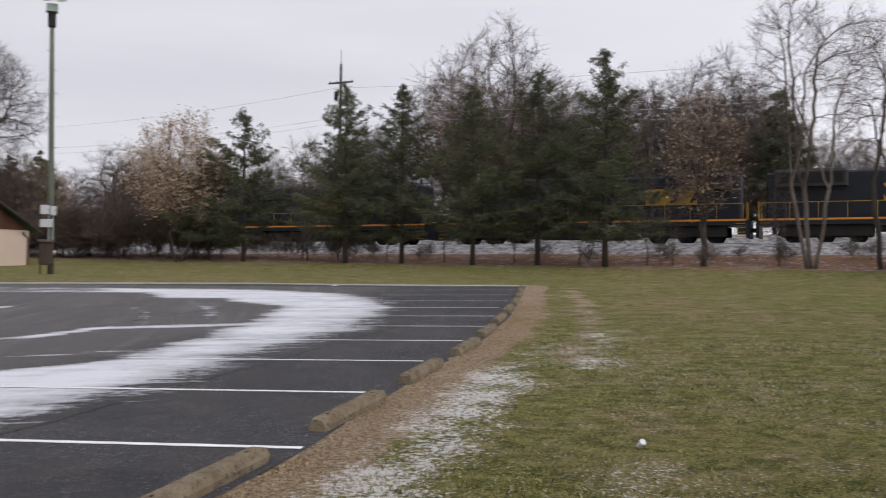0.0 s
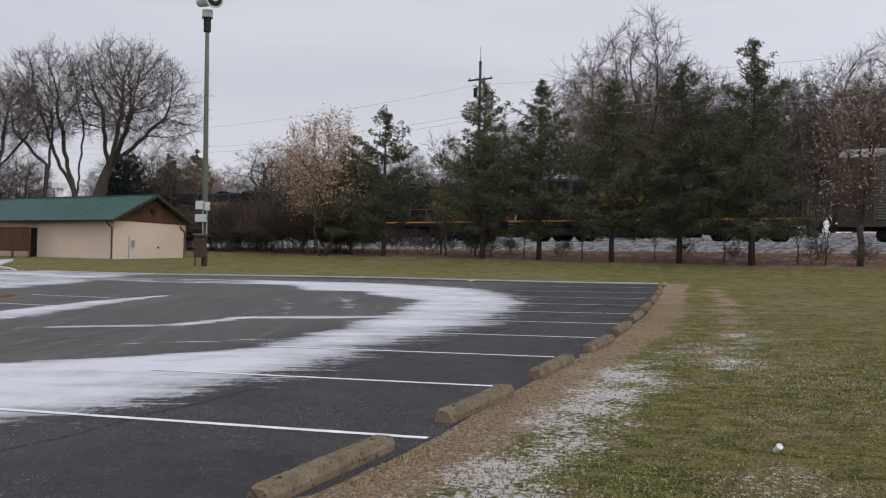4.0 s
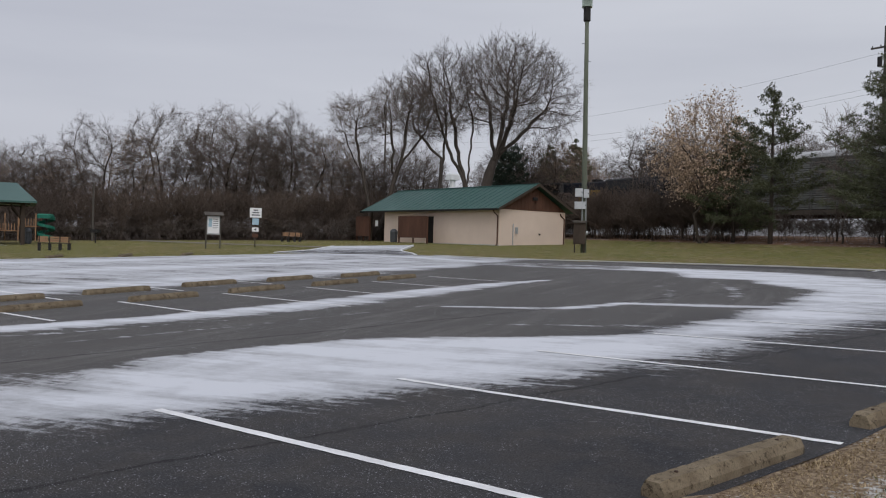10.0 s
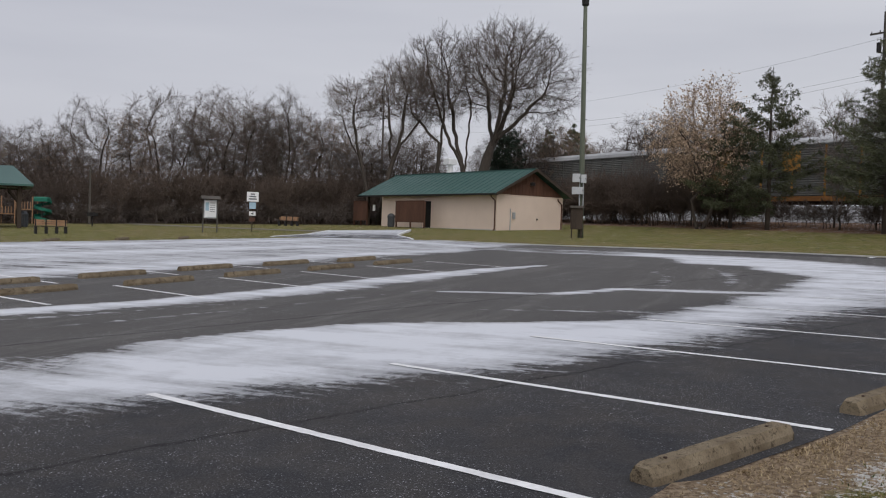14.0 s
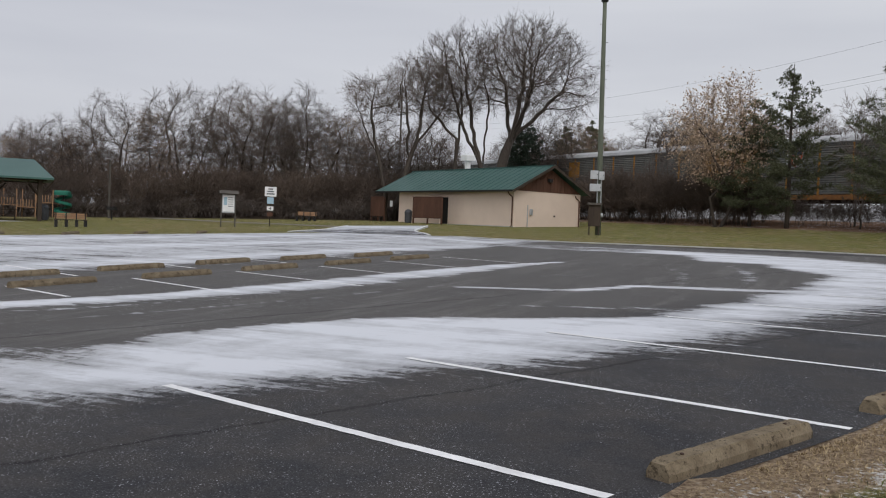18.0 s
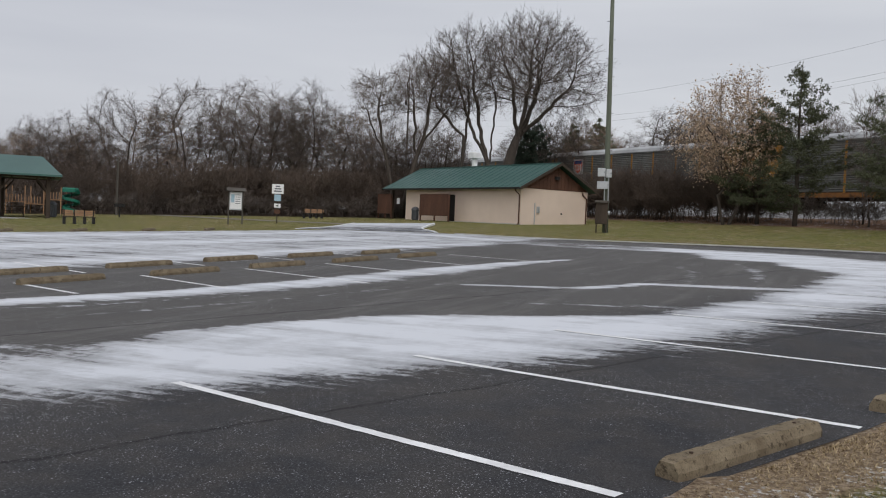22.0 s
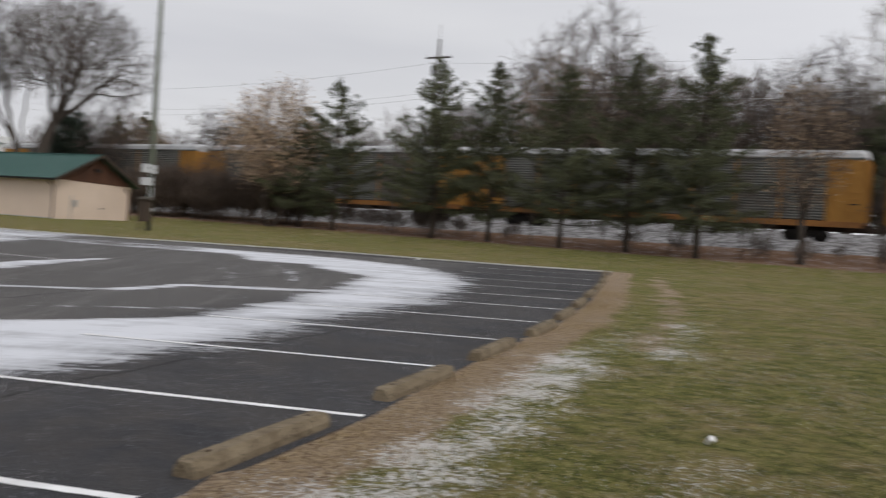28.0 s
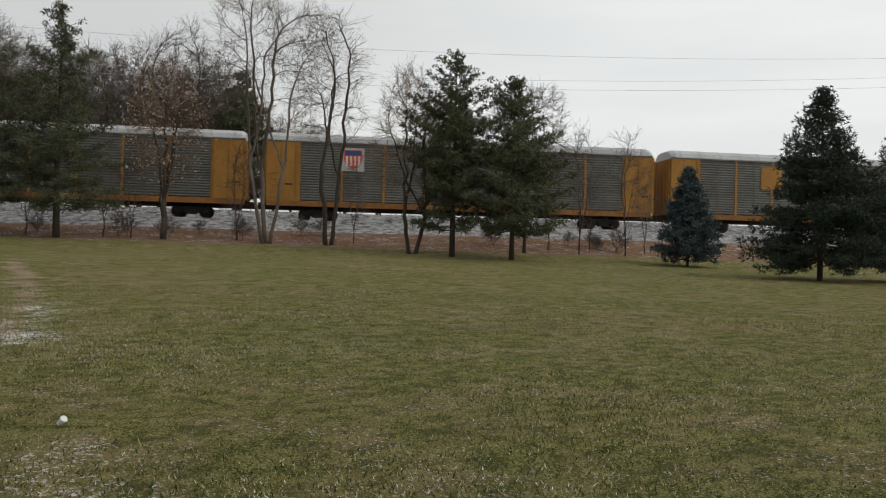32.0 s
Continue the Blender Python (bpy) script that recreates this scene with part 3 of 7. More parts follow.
def band(x, y, line, sharp=False):
    """1 on the middle of a band of changing half-width, 0.5 at its edge, falling to 0 at twice that."""
    best = 0.0
    for (xa, ya, wa), (xb, yb, wb) in zip(line, line[1:]):
        dx, dy = xb - xa, yb - ya
        t = min(1.0, max(0.0, ((x - xa) * dx + (y - ya) * dy) / (dx * dx + dy * dy)))
        q = math.hypot(x - xa - dx * t, y - ya - dy * t) / (wa + (wb - wa) * t)
        v = 1 - q / 2
        if sharp and dx * (y - ya) - dy * (x - xa) > 0:
            v = min(1.0, 0.5 + (v - 0.5) * 2.4)
        best = max(best, v)
    return best


# the main drift: its frayed lee side first, then back along the sharp inner edge of the loop
LEE = [(-9.0, 3.4), (-6.6, 5.0), (-5.6, 5.3), (-4.7, 6.4), (-3.7, 7.9), (-2.8, 9.1), (-2.1, 10.4), (-1.6, 11.6), (-0.8, 14.3), (0.1, 15.9), (1.0, 18.7), (2.0, 22.6), (1.7, 26.1), (0.7, 29.3), (-2.2, 31.9), (-6.1, 33.1), (-10.4, 33.6), (-14.7, 35.2), (-23.0, 38.8)]
INNER = [(-22.0, 36.4), (-14.2, 32.4), (-9.3, 31.0), (-5.4, 30.2), (-4.4, 27.4), (-2.6, 27.0), (-2.2, 25.4), (-0.7, 23.4), (-1.2, 19.6), (-2.0, 15.5), (-2.6, 13.9), (-3.1, 12.7), (-4.5, 11.8), (-6.1, 10.8), (-7.0, 9.2), (-7.45, 8.0), (-7.3, 7.3), (-8.0, 6.6), (-11.0, 5.6)]
DRIFTS = [
    [(-12.2, 7.2, 0.3), (-11.2, 9.6, 0.42), (-10.3, 11.4, 0.5), (-9.5, 14.0, 0.6), (-9.0, 18.2, 0.62), (-8.4, 21.8, 0.42), (-7.7, 24.2, 0.14)],
    [(-7.0, 15.6, 0.12), (-4.9, 16.25, 0.22), (-4.1, 17.9, 0.22), (-1.5, 18.3, 0.32), (0.0, 19.0, 0.6)],
    [(-20.5, 7.0, 1.5), (-18.0, 13.0, 1.9), (-16.6, 19.0, 1.7), (-15.2, 25.5, 1.4), (-13.5, 31.0, 0.9)],
    [(-27.0, 12.0, 2.2), (-23.5, 19.0, 2.4), (-21.0, 26.0, 2.1), (-18.8, 32.5, 1.6)],
    [(-33.0, 17.5, 2.0), (-29.0, 24.0, 2.1), (-26.0, 30.0, 1.9), (-23.4, 36.0, 1.5)],
    [(-14.2, 34.6, 0.8), (-18.6, 37.2, 1.0), (-23.6, 38.6, 1.0)],
]
# tyre arcs and thin feathers, never more than a dusting
TRACES = [
    [(-4.5, 23.4, 0.16), (-3.9, 21.8, 0.16), (-3.6, 20.1, 0.16), (-3.5, 18.6, 0.16)],
    [(-3.4, 25.6, 0.2), (-2.7, 23.4, 0.2), (-2.3, 21.4, 0.18), (-2.3, 19.4, 0.18)],
    [(-5.2, 13.2, 0.08), (-3.8, 13.7, 0.16), (-2.6, 14.2, 0.3)],
    [(-12.6, 5.4, 0.10), (-9.6, 8.0, 0.12), (-8.4, 11.5, 0.12), (-7.4, 15.6, 0.12)],
    [(-13.2, 6.6, 0.10), (-10.4, 9.0, 0.12), (-9.0, 12.2, 0.10)],
    [(-2.32, 7.22, 0.05), (-1.60, 7.06, 0.09)],
    [(-2.67, 5.90, 0.05), (-2.07, 5.84, 0.09)],
]


def off_line(x, y, line):
    best = 1e9
    for (xa, ya), (xb, yb) in zip(line, line[1:]):
        dx, dy = xb - xa, yb - ya
        t = min(1.0, max(0.0, ((x - xa) * dx + (y - ya) * dy) / (dx * dx + dy * dy)))
        best = min(best, math.hypot(x - xa - dx * t, y - ya - dy * t))
    return best


def drift_depth(x, y):
    """Over 0.5 inside the main drift, rising slowly from the lee side and fast from the inner edge."""
    lee, inner = off_line(x, y, LEE), off_line(x, y, INNER)
    if inside(x, y, LEE + INNER):
        return min(0.5 + lee * 0.7, 0.5 + inner * (2.2 if y < 13 else 1.0), 0.45 + 0.95 * smooth(-7.8, -5.2, x))
    return max(0.0, 0.5 - lee * 0.40, 0.5 - inner * (2.2 if y < 13 else 0.9))


def add_lot():
    """The paving as rows from its left edge to its right one, fine enough to carry the snow."""
    n = 230

    def ends(y):
        row = [xa + (xb - xa) * (y - ya) / (yb - ya) for (xa, ya), (xb, yb) in zip(LOT, LOT[1:] + LOT[:1]) if (ya > y) != (yb > y)]
        return max(min(row), -46.0), max(row)

    ys = list(np.arange(-9.0, 2.0, 0.5)) + list(np.arange(2.0, 16.0, 0.16)) + list(np.arange(16.0, 39.2, 0.27)) + [39.3, 39.5, 39.7, 39.86]
    vs, mask, lane = [], [], []
    for y in ys:
        a, b = ends(y)
        for k in range(n + 1):
            f = (k / n) ** 0.62
            x = a + (b - a) * f
            vs.append((x, y, lawn_z(x, y)))
            lane.append(smooth(4.0, 6.5, b - x) if y > -4 else 0.0)
            mask.append(max(drift_depth(x, y) if x > -27 else 0.0, max(band(x, y, l, k < 1) for k, l in enumerate(DRIFTS)), 0.5 * max(band(x, y, l) for l in TRACES), 0.63 * smooth(-15.3, -17.3, x - 0.17 * (y - 13)) if x < -10 else 0.0))
    m = n + 1
    fs = [(r * m + i, r * m + i + 1, (r + 1) * m + i + 1, (r + 1) * m + i) for r in range(len(ys) - 1) for i in range(n)]
    me = bpy.data.meshes.new("parking_lot")
    me.from_pydata(vs, [], fs)
    me.attributes.new("snow", "FLOAT", "POINT").data.foreach_set("value", mask)
    me.attributes.new("lane", "FLOAT", "POINT").data.foreach_set("value", lane)
    me.materials.append(ASPHALT)
    tagged(new("pavement", me), "dark asphalt parking lot with drifts of wind-blown snow", "parking lot", kind="structure")


def strip_mesh(line, width, height, lift=0.0):
    """A low kerb along a plan line, following the ground."""
    b = Build()
    rings = []
    for i, (x, y) in enumerate(line):
        xa, ya = line[max(i - 1, 0)]
        xb, yb = line[min(i + 1, len(line) - 1)]
        l = math.hypot(xb - xa, yb - ya)
        px, py = -(yb - ya) / l * width / 2, (xb - xa) / l * width / 2
        z = lawn_z(x, y) + lift
        rings.append([(x - px, y - py, z - 0.08), (x + px, y + py, z - 0.08), (x + px, y + py, z + height * 0.8), (x + px * 0.8, y + py * 0.8, z + height), (x - px * 0.8, y - py * 0.8, z + height), (x - px, y - py, z + height * 0.8)])
    return b.loft(rings)


def densify(line, n=6):
    return [(xa + (xb - xa) * k / n, ya + (yb - ya) * k / n) for (xa, ya), (xb, yb) in zip(line, line[1:]) for k in range(n)] + [line[-1]]


add_ground()
add_lot()
far_kerb = densify([(8.15, 33.5), (4.4, 33.95), (0.5, 35.1), (-2.2, 36.2), (-6.7, 36.7), (-11.6, 37.1), (-15.2, 38.1), (-18.2, 39.3)])
tagged(part("kerb", strip_mesh(far_kerb, 0.12, 0.045, 0.0), KERB), "low pale concrete kerb along the far edge of the lot", "kerb", kind="structure")


# the ramp up to the washroom path
def add_ramp():
    b = Build()
    rows = []
    for k in range(9):
        t = k / 8
        flare = 1.6 * (1 - smooth(0, 0.35, t))
        xa, ya = -26.0 - 3.2 * t - flare * 0.6, 39.2 + 9.0 * t - flare * 0.3
        xb, yb = -21.2 - 5.0 * t + flare, 40.4 + 12.6 * t - flare * 0.3
        rows.append([(xa, ya, lawn_z(xa, ya) + 0.012 + 0.1 * t), (xb, yb, lawn_z(xb, yb) + 0.012 + 0.1 * t)])
    vs = [p for r in rows for p in r] + [(x, y, z - 0.5) for r in rows for x, y, z in r]
    n = len(rows)
    fs = [(2 * i, 2 * i + 1, 2 * i + 3, 2 * i + 2) for i in range(n - 1)]
    fs += [(2 * i, 2 * i + 2, 2 * n + 2 * i + 2, 2 * n + 2 * i) for i in range(n - 1)] + [(2 * i + 3, 2 * i + 1, 2 * n + 2 * i + 1, 2 * n + 2 * i + 3) for i in range(n - 1)]
    fs.append((2 * n - 2, 2 * n - 1, 4 * n - 1, 4 * n - 2))
    b.add(vs, fs)
    me = b.mesh("ramp")
    me.attributes.new("snow", "FLOAT", "POINT").data.foreach_set("value", [0.45 + 0.4 * smooth(0.15, 0.7, (i // 2 % n) / n) for i in range(len(vs))])
    tagged(part("ramp", me, ASPHALT), "snow-dusted asphalt ramp up to the washroom path", "ramp", kind="structure")
    for side in (0, 1):
        c = Build()
        rings = []
        for r in rows:
            x, y, z = r[side]
            o = -0.09 if side == 0 else 0.09
            rings.append([(x - 0.09 + o, y, z - 0.3), (x + 0.09 + o, y, z - 0.3), (x + 0.07 + o, y, z + 0.02), (x - 0.07 + o, y, z + 0.02)])
        c.loft(rings)
        tagged(part("kerb", c, WHITE), "white-painted flared kerb of the ramp", "kerb", kind="structure")


add_ramp()


# ---- painted stall lines ----
def add_line(x0, y0, x1, y1, w=0.10):
    l = math.hypot(x1 - x0, y1 - y0)
    px, py = -(y1 - y0) / l * w / 2, (x1 - x0) / l * w / 2
    n = 44
    vs = []
    for k in range(n + 1):
        x, y = x0 + (x1 - x0) * k / n, y0 + (y1 - y0) * k / n
        z = lawn_z(x, y) + 0.0045
        e0, e1 = (1 + 0.22 * noise.noise((x * 9, y * 9, q)) for q in (0.0, 7.0))
        vs += [(x - px * e0, y - py * e0, z), (x + px * e1, y + py * e1, z)]
    b = Build().add(vs, [(2 * i, 2 * i + 1, 2 * i + 3, 2 * i + 2) for i in range(n)])
    tagged(part("parking_line", b, PAINT), "worn white painted stall line on asphalt", "road marking", "stall lines", kind="structure")


STALL_ENDS = [(-1.25, 4.86), (-0.09, 7.17), (0.57, 9.8), (1.54, 12.33), (2.52, 14.83), (3.41, 17.36), (4.09, 19.79), (4.75, 22.37), (5.54, 25.0), (6.34, 27.85), (7.1, 30.8)]
for k, (x, y) in enumerate(STALL_ENDS):
    a = radians(165 + 1.2 * k)
    add_line(x, y, x + 4.25 * math.cos(a), y + 4.25 * math.sin(a), 0.10)
for x0, y0, x1, y1 in ((-13.7, 11.1, -11.47, 10.45), (-13.1, 13.51, -10.08, 12.48), (-12.6, 16.1, -8.6, 14.75), (-12.1, 18.6, -8.4, 17.2), (-11.75, 21.3, -8.0, 19.9), (-11.3, 24.0, -7.7, 22.6), (-14.4, 13.3, -18.0, 14.5), (-13.9, 16.3, -17.6, 17.5), (-13.4, 19.1, -17.2, 20.3), (-13.0, 21.8, -16.8, 23.0), (-12.6, 24.5, -16.4, 25.7)):
    add_line(x0, y0, x1, y1)
add_line(0.75, 34.1, 0.95, 34.9, 0.14)


# ---- concrete wheel stops ----
def stop_mesh():
    """A cast bar with splayed sides, crisp chamfers and a few chipped edges."""
    prof = [(-0.094, 0.0), (0.094, 0.0), (0.092, 0.052), (0.056, 0.116), (-0.056, 0.116), (-0.092, 0.052)]
    rings = []
    rnd = random.Random(3)
    n = 26
    for k in range(n + 1):
        y = -0.84 + 1.68 * k / n
        e = 0.86 if k in (0, n) else 1.0
        chip = 0.004 if rnd.random() < 0.22 else 0.0
        ring = []
        for i, (x, z) in enumerate(prof):
            c = chip if i in (3, 4) and rnd.random() < 0.6 else 0.0
            ring.append((x * e * (1 - 1.2 * c) + rnd.uniform(-0.001, 0.001), y, z * (0.88 if k in (0, n) and z > 0 else 1.0) - c + (rnd.uniform(-0.0008, 0.0004) if z > 0 else 0)))
        rings.append(ring)
    return Build().loft(rings).mesh("stop_body")


STOP = stop_mesh()
STOP.materials.append(CONCRETE)
PIN = Build().tube([(0, 0, 0.09), (0, 0, 0.122), (0, 0, 0.124)], [0.013, 0.013, 0.008], 8).mesh("anchor_pin")
PIN.materials.append(RUST_AND_HOLLOW)


def add_stop(xb, yb, turn, label, group):
    """A stop whose far end is at (xb, yb)."""
    t = radians(turn)
    x, y = xb - 0.915 * math.sin(-t), yb - 0.915 * math.cos(t)
    pitch = math.degrees(math.atan(SLOPE_Y * math.cos(t) - SLOPE_X * math.sin(t)))
    ob = thing("wheel_stop", pose(x, y - 0.1, lawn_z(x, y - 0.1) - 0.004, pitch, 0, turn), label, "wheel stop", group)
    part("stop_body", STOP, None, ob)
    for yy in (-0.6, 0.6):
        part("anchor_pin", PIN, None, ob).location = (0, yy, 0)


for xb, yb, turn in ((-1.45, 4.45, -25), (-0.37, 6.99, -24), (0.73, 9.51, -23.5), (1.72, 12.06, -22), (2.72, 14.62, -21), (3.50, 17.1, -19), (4.25, 19.6, -18), (5.05, 22.4, -17), (5.85, 25.1, -17), (6.55, 27.75, -16), (7.2, 30.4, -15), (7.8, 32.9, -15)):
    add_stop(xb, yb, turn, "weathered tan concrete wheel stop at the grass edge", "wheel stops at the lawn")
for xb, yb in ((-13.12, 12.74), (-12.63, 15.42), (-12.28, 18.1), (-11.84, 20.82), (-11.47, 23.54), (-13.5, 10.05), (-14.0, 7.4)):
    add_stop(xb, yb, -8.5, "weathered concrete wheel stop in the double island row", "wheel stops of the island")
for xb, yb in ((-15.04, 13.59), (-14.69, 16.25), (-14.40, 19.05), (-13.77, 21.65), (-13.02, 24.2), (-15.5, 10.9)):
    add_stop(xb, yb, -8.5, "weathered concrete wheel stop in the double island row", "wheel stops of the island")
for xb, yb in ((-33.0, 26.6), (-31.6, 29.3), (-30.2, 32.0), (-28.9, 34.6)):
    add_stop(xb, yb, 27, "weathered concrete wheel stop along the far kerb", "wheel stops by the park")


# ---- railway ----
def add_railway():
    b = Build()
    prof = [(-7.2, -1.5), (-5.0, -0.72), (-3.4, -0.32), (-2.1, -0.03), (-1.2, -0.06), (2.1, -0.12), (3.1, -0.3), (6.0, 0.9), (9.6, 0.9), (12.0, 0.0)]
    rings = []
    rnd = random.Random(5)
    for k in range(181):
        s = -330 + 3.0 * k
        rings.append([(*along(s, RAIL_D + y), RAIL_Z + z + rnd.uniform(-0.05, 0.05)) for y, z in prof])
    vs = [p for r in rings for p in r]
    w = len(prof)
    fs = [(w * r + i, w * r + i + 1, w * r + i + 1 + w, w * r + i + w) for r in range(180) for i in range(w - 1)]
    b.add(vs, [tuple(reversed(f)) for f in fs])
    tagged(part("ballast", b, BALLAST), "grey stone ballast under a dusting of snow", "ballast", kind="structure")
    prof = [(-0.07, 0), (0.07, 0), (0.012, 0.03), (0.012, 0.12), (0.036, 0.13), (0.036, 0.17), (-0.036, 0.17), (-0.036, 0.13), (-0.012, 0.12), (-0.012, 0.03)]
    for side in (-0.7175, 0.7175):
        r = Build().loft([[(*along(s, RAIL_D + side + y), RAIL_Z - 0.17 + z) for y, z in prof] for s in (-330, 210)])
        tagged(part("rail", r, RAIL_STEEL), "worn steel railway rail on ballast", "rail", "rails", kind="structure")
    # sleepers
    tie = Build().box(-0.11, 0.11, -1.3, 1.3, -0.36, -0.17, None, 0.01).mesh("sleeper")
    tie.materials.append(DARK_WOOD)
    track = tagged(new("railway_track"), "dark timber sleepers of the railway", "railway", kind="structure")
    for k in range(280):
        ob = new("sleeper", tie)
        x, y = along(-84 + 0.53 * k, RAIL_D)
        ob.parent = track
        ob.matrix_basis = pose(x, y, RAIL_Z, 0, 0, TRACK_TURN)


add_railway()


# ---- trees ----
def tubes_mesh(name, segs, sides):
    """Tapered prisms for a list of (p0, p1, r0, r1)."""
    return tubes_arrays(name, np.array([s[0] for s in segs], float), np.array([s[1] for s in segs], float), np.array([s[2] for s in segs])[:, None], np.array([s[3] for s in segs])[:, None], sides)


def tubes_arrays(name, p0, p1, r0, r1, sides):
    d = p1 - p0
    d /= np.linalg.norm(d, axis=1, keepdims=True) + 1e-9
    ref = np.where(np.abs(d[:, 2:3]) > 0.9, np.array([[1.0, 0, 0]]), np.array([[0, 0, 1.0]]))
    a = np.cross(d, ref)
    a /= np.linalg.norm(a, axis=1, keepdims=True) + 1e-9
    b = np.cross(d, a)
    n = len(p0)
    vs = np.zeros((n, 2 * sides, 3))
    for k in range(sides):
        w = a * math.cos(2 * math.pi * k / sides) + b * math.sin(2 * math.pi * k / sides)
        vs[:, k], vs[:, sides + k] = p0 + w * r0, p1 + w * r1
    base = (np.arange(n) * 2 * sides)[:, None]
    fs = np.concatenate([base + np.array([[k, (k + 1) % sides, sides + (k + 1) % sides, sides + k]]) for k in range(sides)])
    return raw_mesh(name, vs.reshape(-1, 3), fs)


def raw_mesh(name, vs, fs):
    me = bpy.data.meshes.new(name)
    k = fs.shape[1]
    me.vertices.add(len(vs))
    me.vertices.foreach_set("co", np.asarray(vs, np.float32).ravel())
    me.loops.add(fs.size)
    me.loops.foreach_set("vertex_index", fs.astype(np.int32).ravel())
    me.polygons.add(len(fs))
    me.polygons.foreach_set("loop_start", np.arange(0, fs.size, k, dtype=np.int32))
    me.update(calc_edges=True)
    return me


def grow(rnd, segs, p, d, length, r, level, levels, kids, spread_deg, up, wobble, reach=1.0):
    """One limb as a chain of segments, with smaller limbs along its outer part."""
    n = 6 if level == 0 else 1 if level + 1 == levels else 4 if level == 1 else 2
    pts = [p]
    q, dv = Vector(p), Vector(d)
    for k in range(n):
        dv = (dv + Vector((rnd.gauss(0, wobble), rnd.gauss(0, wobble), rnd.gauss(0, wobble) + up * (0.4 if level else 0.1)))).normalized()
        q = q + dv * (length / n)
        pts.append(q.copy())
    rr = [r * (1 - 0.62 * k / n) for k in range(n + 1)]
    for k in range(n):
        segs[level].append((tuple(pts[k]), tuple(pts[k + 1]), rr[k], rr[k + 1]))
    if level + 1 >= levels:
        return
    m = kids[level]
    for k in range(m):
        f = (0.3 if level == 0 else 0.2) + (0.7 if level == 0 else 0.8) * (k + rnd.random()) / m
        i = min(n - 1, int(f * n))
        at = pts[i].lerp(pts[i + 1], min(1.0, f * n - i))
        axis = (pts[i + 1] - pts[i]).normalized()
        side = axis.orthogonal().normalized()
        side.rotate(Matrix.Rotation(rnd.uniform(0, 2 * math.pi), 3, axis))
        ang = radians(spread_deg[level] * rnd.uniform(0.65, 1.25))
        nd = axis * math.cos(ang) + side * math.sin(ang)
        nl = length * rnd.uniform(0.42, 0.66) * (reach * (1.2 - 0.5 * f) if level == 0 else 1.0)
        grow(rnd, segs, at, nd, nl, max(rr[i] * rnd.uniform(0.45, 0.62), 0.006), level + 1, levels, kids, spread_deg, up, wobble)


def crown_points(seed, lobes, count):
    """Points spread through lumpy round lobes (x, y, z, radius across, radius up), denser towards their skins."""
    nr = np.random.RandomState(seed)
    size = np.array([l[3] * l[3] * l[4] for l in lobes])
    out = []
    for l, share in zip(lobes, size / size.sum()):
        n = max(8, int(count * share))
        q = nr.normal(0, 1, (n, 3))
        q /= np.linalg.norm(q, axis=1, keepdims=True)
        q *= nr.rand(n, 1) ** 0.36
        out.append(np.array(l[:3]) + q * np.array((l[3], l[3], l[4])))
    return np.concatenate(out)


def colonise(nr, pts, P, parent, step, kill, rough=0.13):
    """Grows a skeleton from the stem nodes P until it has come near all the points."""
    P = np.array(P, float)
    parent = list(parent)
    G = np.array([(0.0, 0.0, 1.0) if q < 0 else tuple((P[k] - P[q]) / (np.linalg.norm(P[k] - P[q]) + 1e-6)) for k, q in enumerate(parent)])
    d = np.linalg.norm(pts[:, None] - P[None], axis=2)
    near, dist = d.argmin(1), d.min(1)
    for turn in range(150):
        live = dist > kill
        pts, near, dist = pts[live], near[live], dist[live]
        if not len(pts):
            break
        pull = np.zeros_like(P)
        np.add.at(pull, near, (pts - P[near]) / dist[:, None])
        ids = np.unique(near)
        w = pull[ids]
        w /= np.linalg.norm(w, axis=1, keepdims=True) + 1e-6
        w = 0.62 * w + 0.5 * G[ids] + nr.normal(0, rough, w.shape)
        w /= np.linalg.norm(w, axis=1, keepdims=True)
        fresh = P[ids] + w * step
        gap = np.linalg.norm(fresh[:, None] - P[None], axis=2).min(1)
        stuck = ids[gap < step * 0.55]
        ok = gap >= step * 0.55
        if len(stuck):
            for n in stuck:
                mine = np.where(near == n)[0]
                dist[mine[dist[mine].argmin()]] = 0.0
        if ok.any():
            base = len(P)
            parent += list(ids[ok])
            P = np.concatenate([P, fresh[ok]])
            G = np.concatenate([G, w[ok]])
            dn = np.linalg.norm(pts[:, None] - fresh[ok][None], axis=2)
            best = dn.min(1)
            closer = best < dist
            near = np.where(closer, base + dn.argmin(1), near)
            dist = np.where(closer, best, dist)
    return P, np.array(parent)


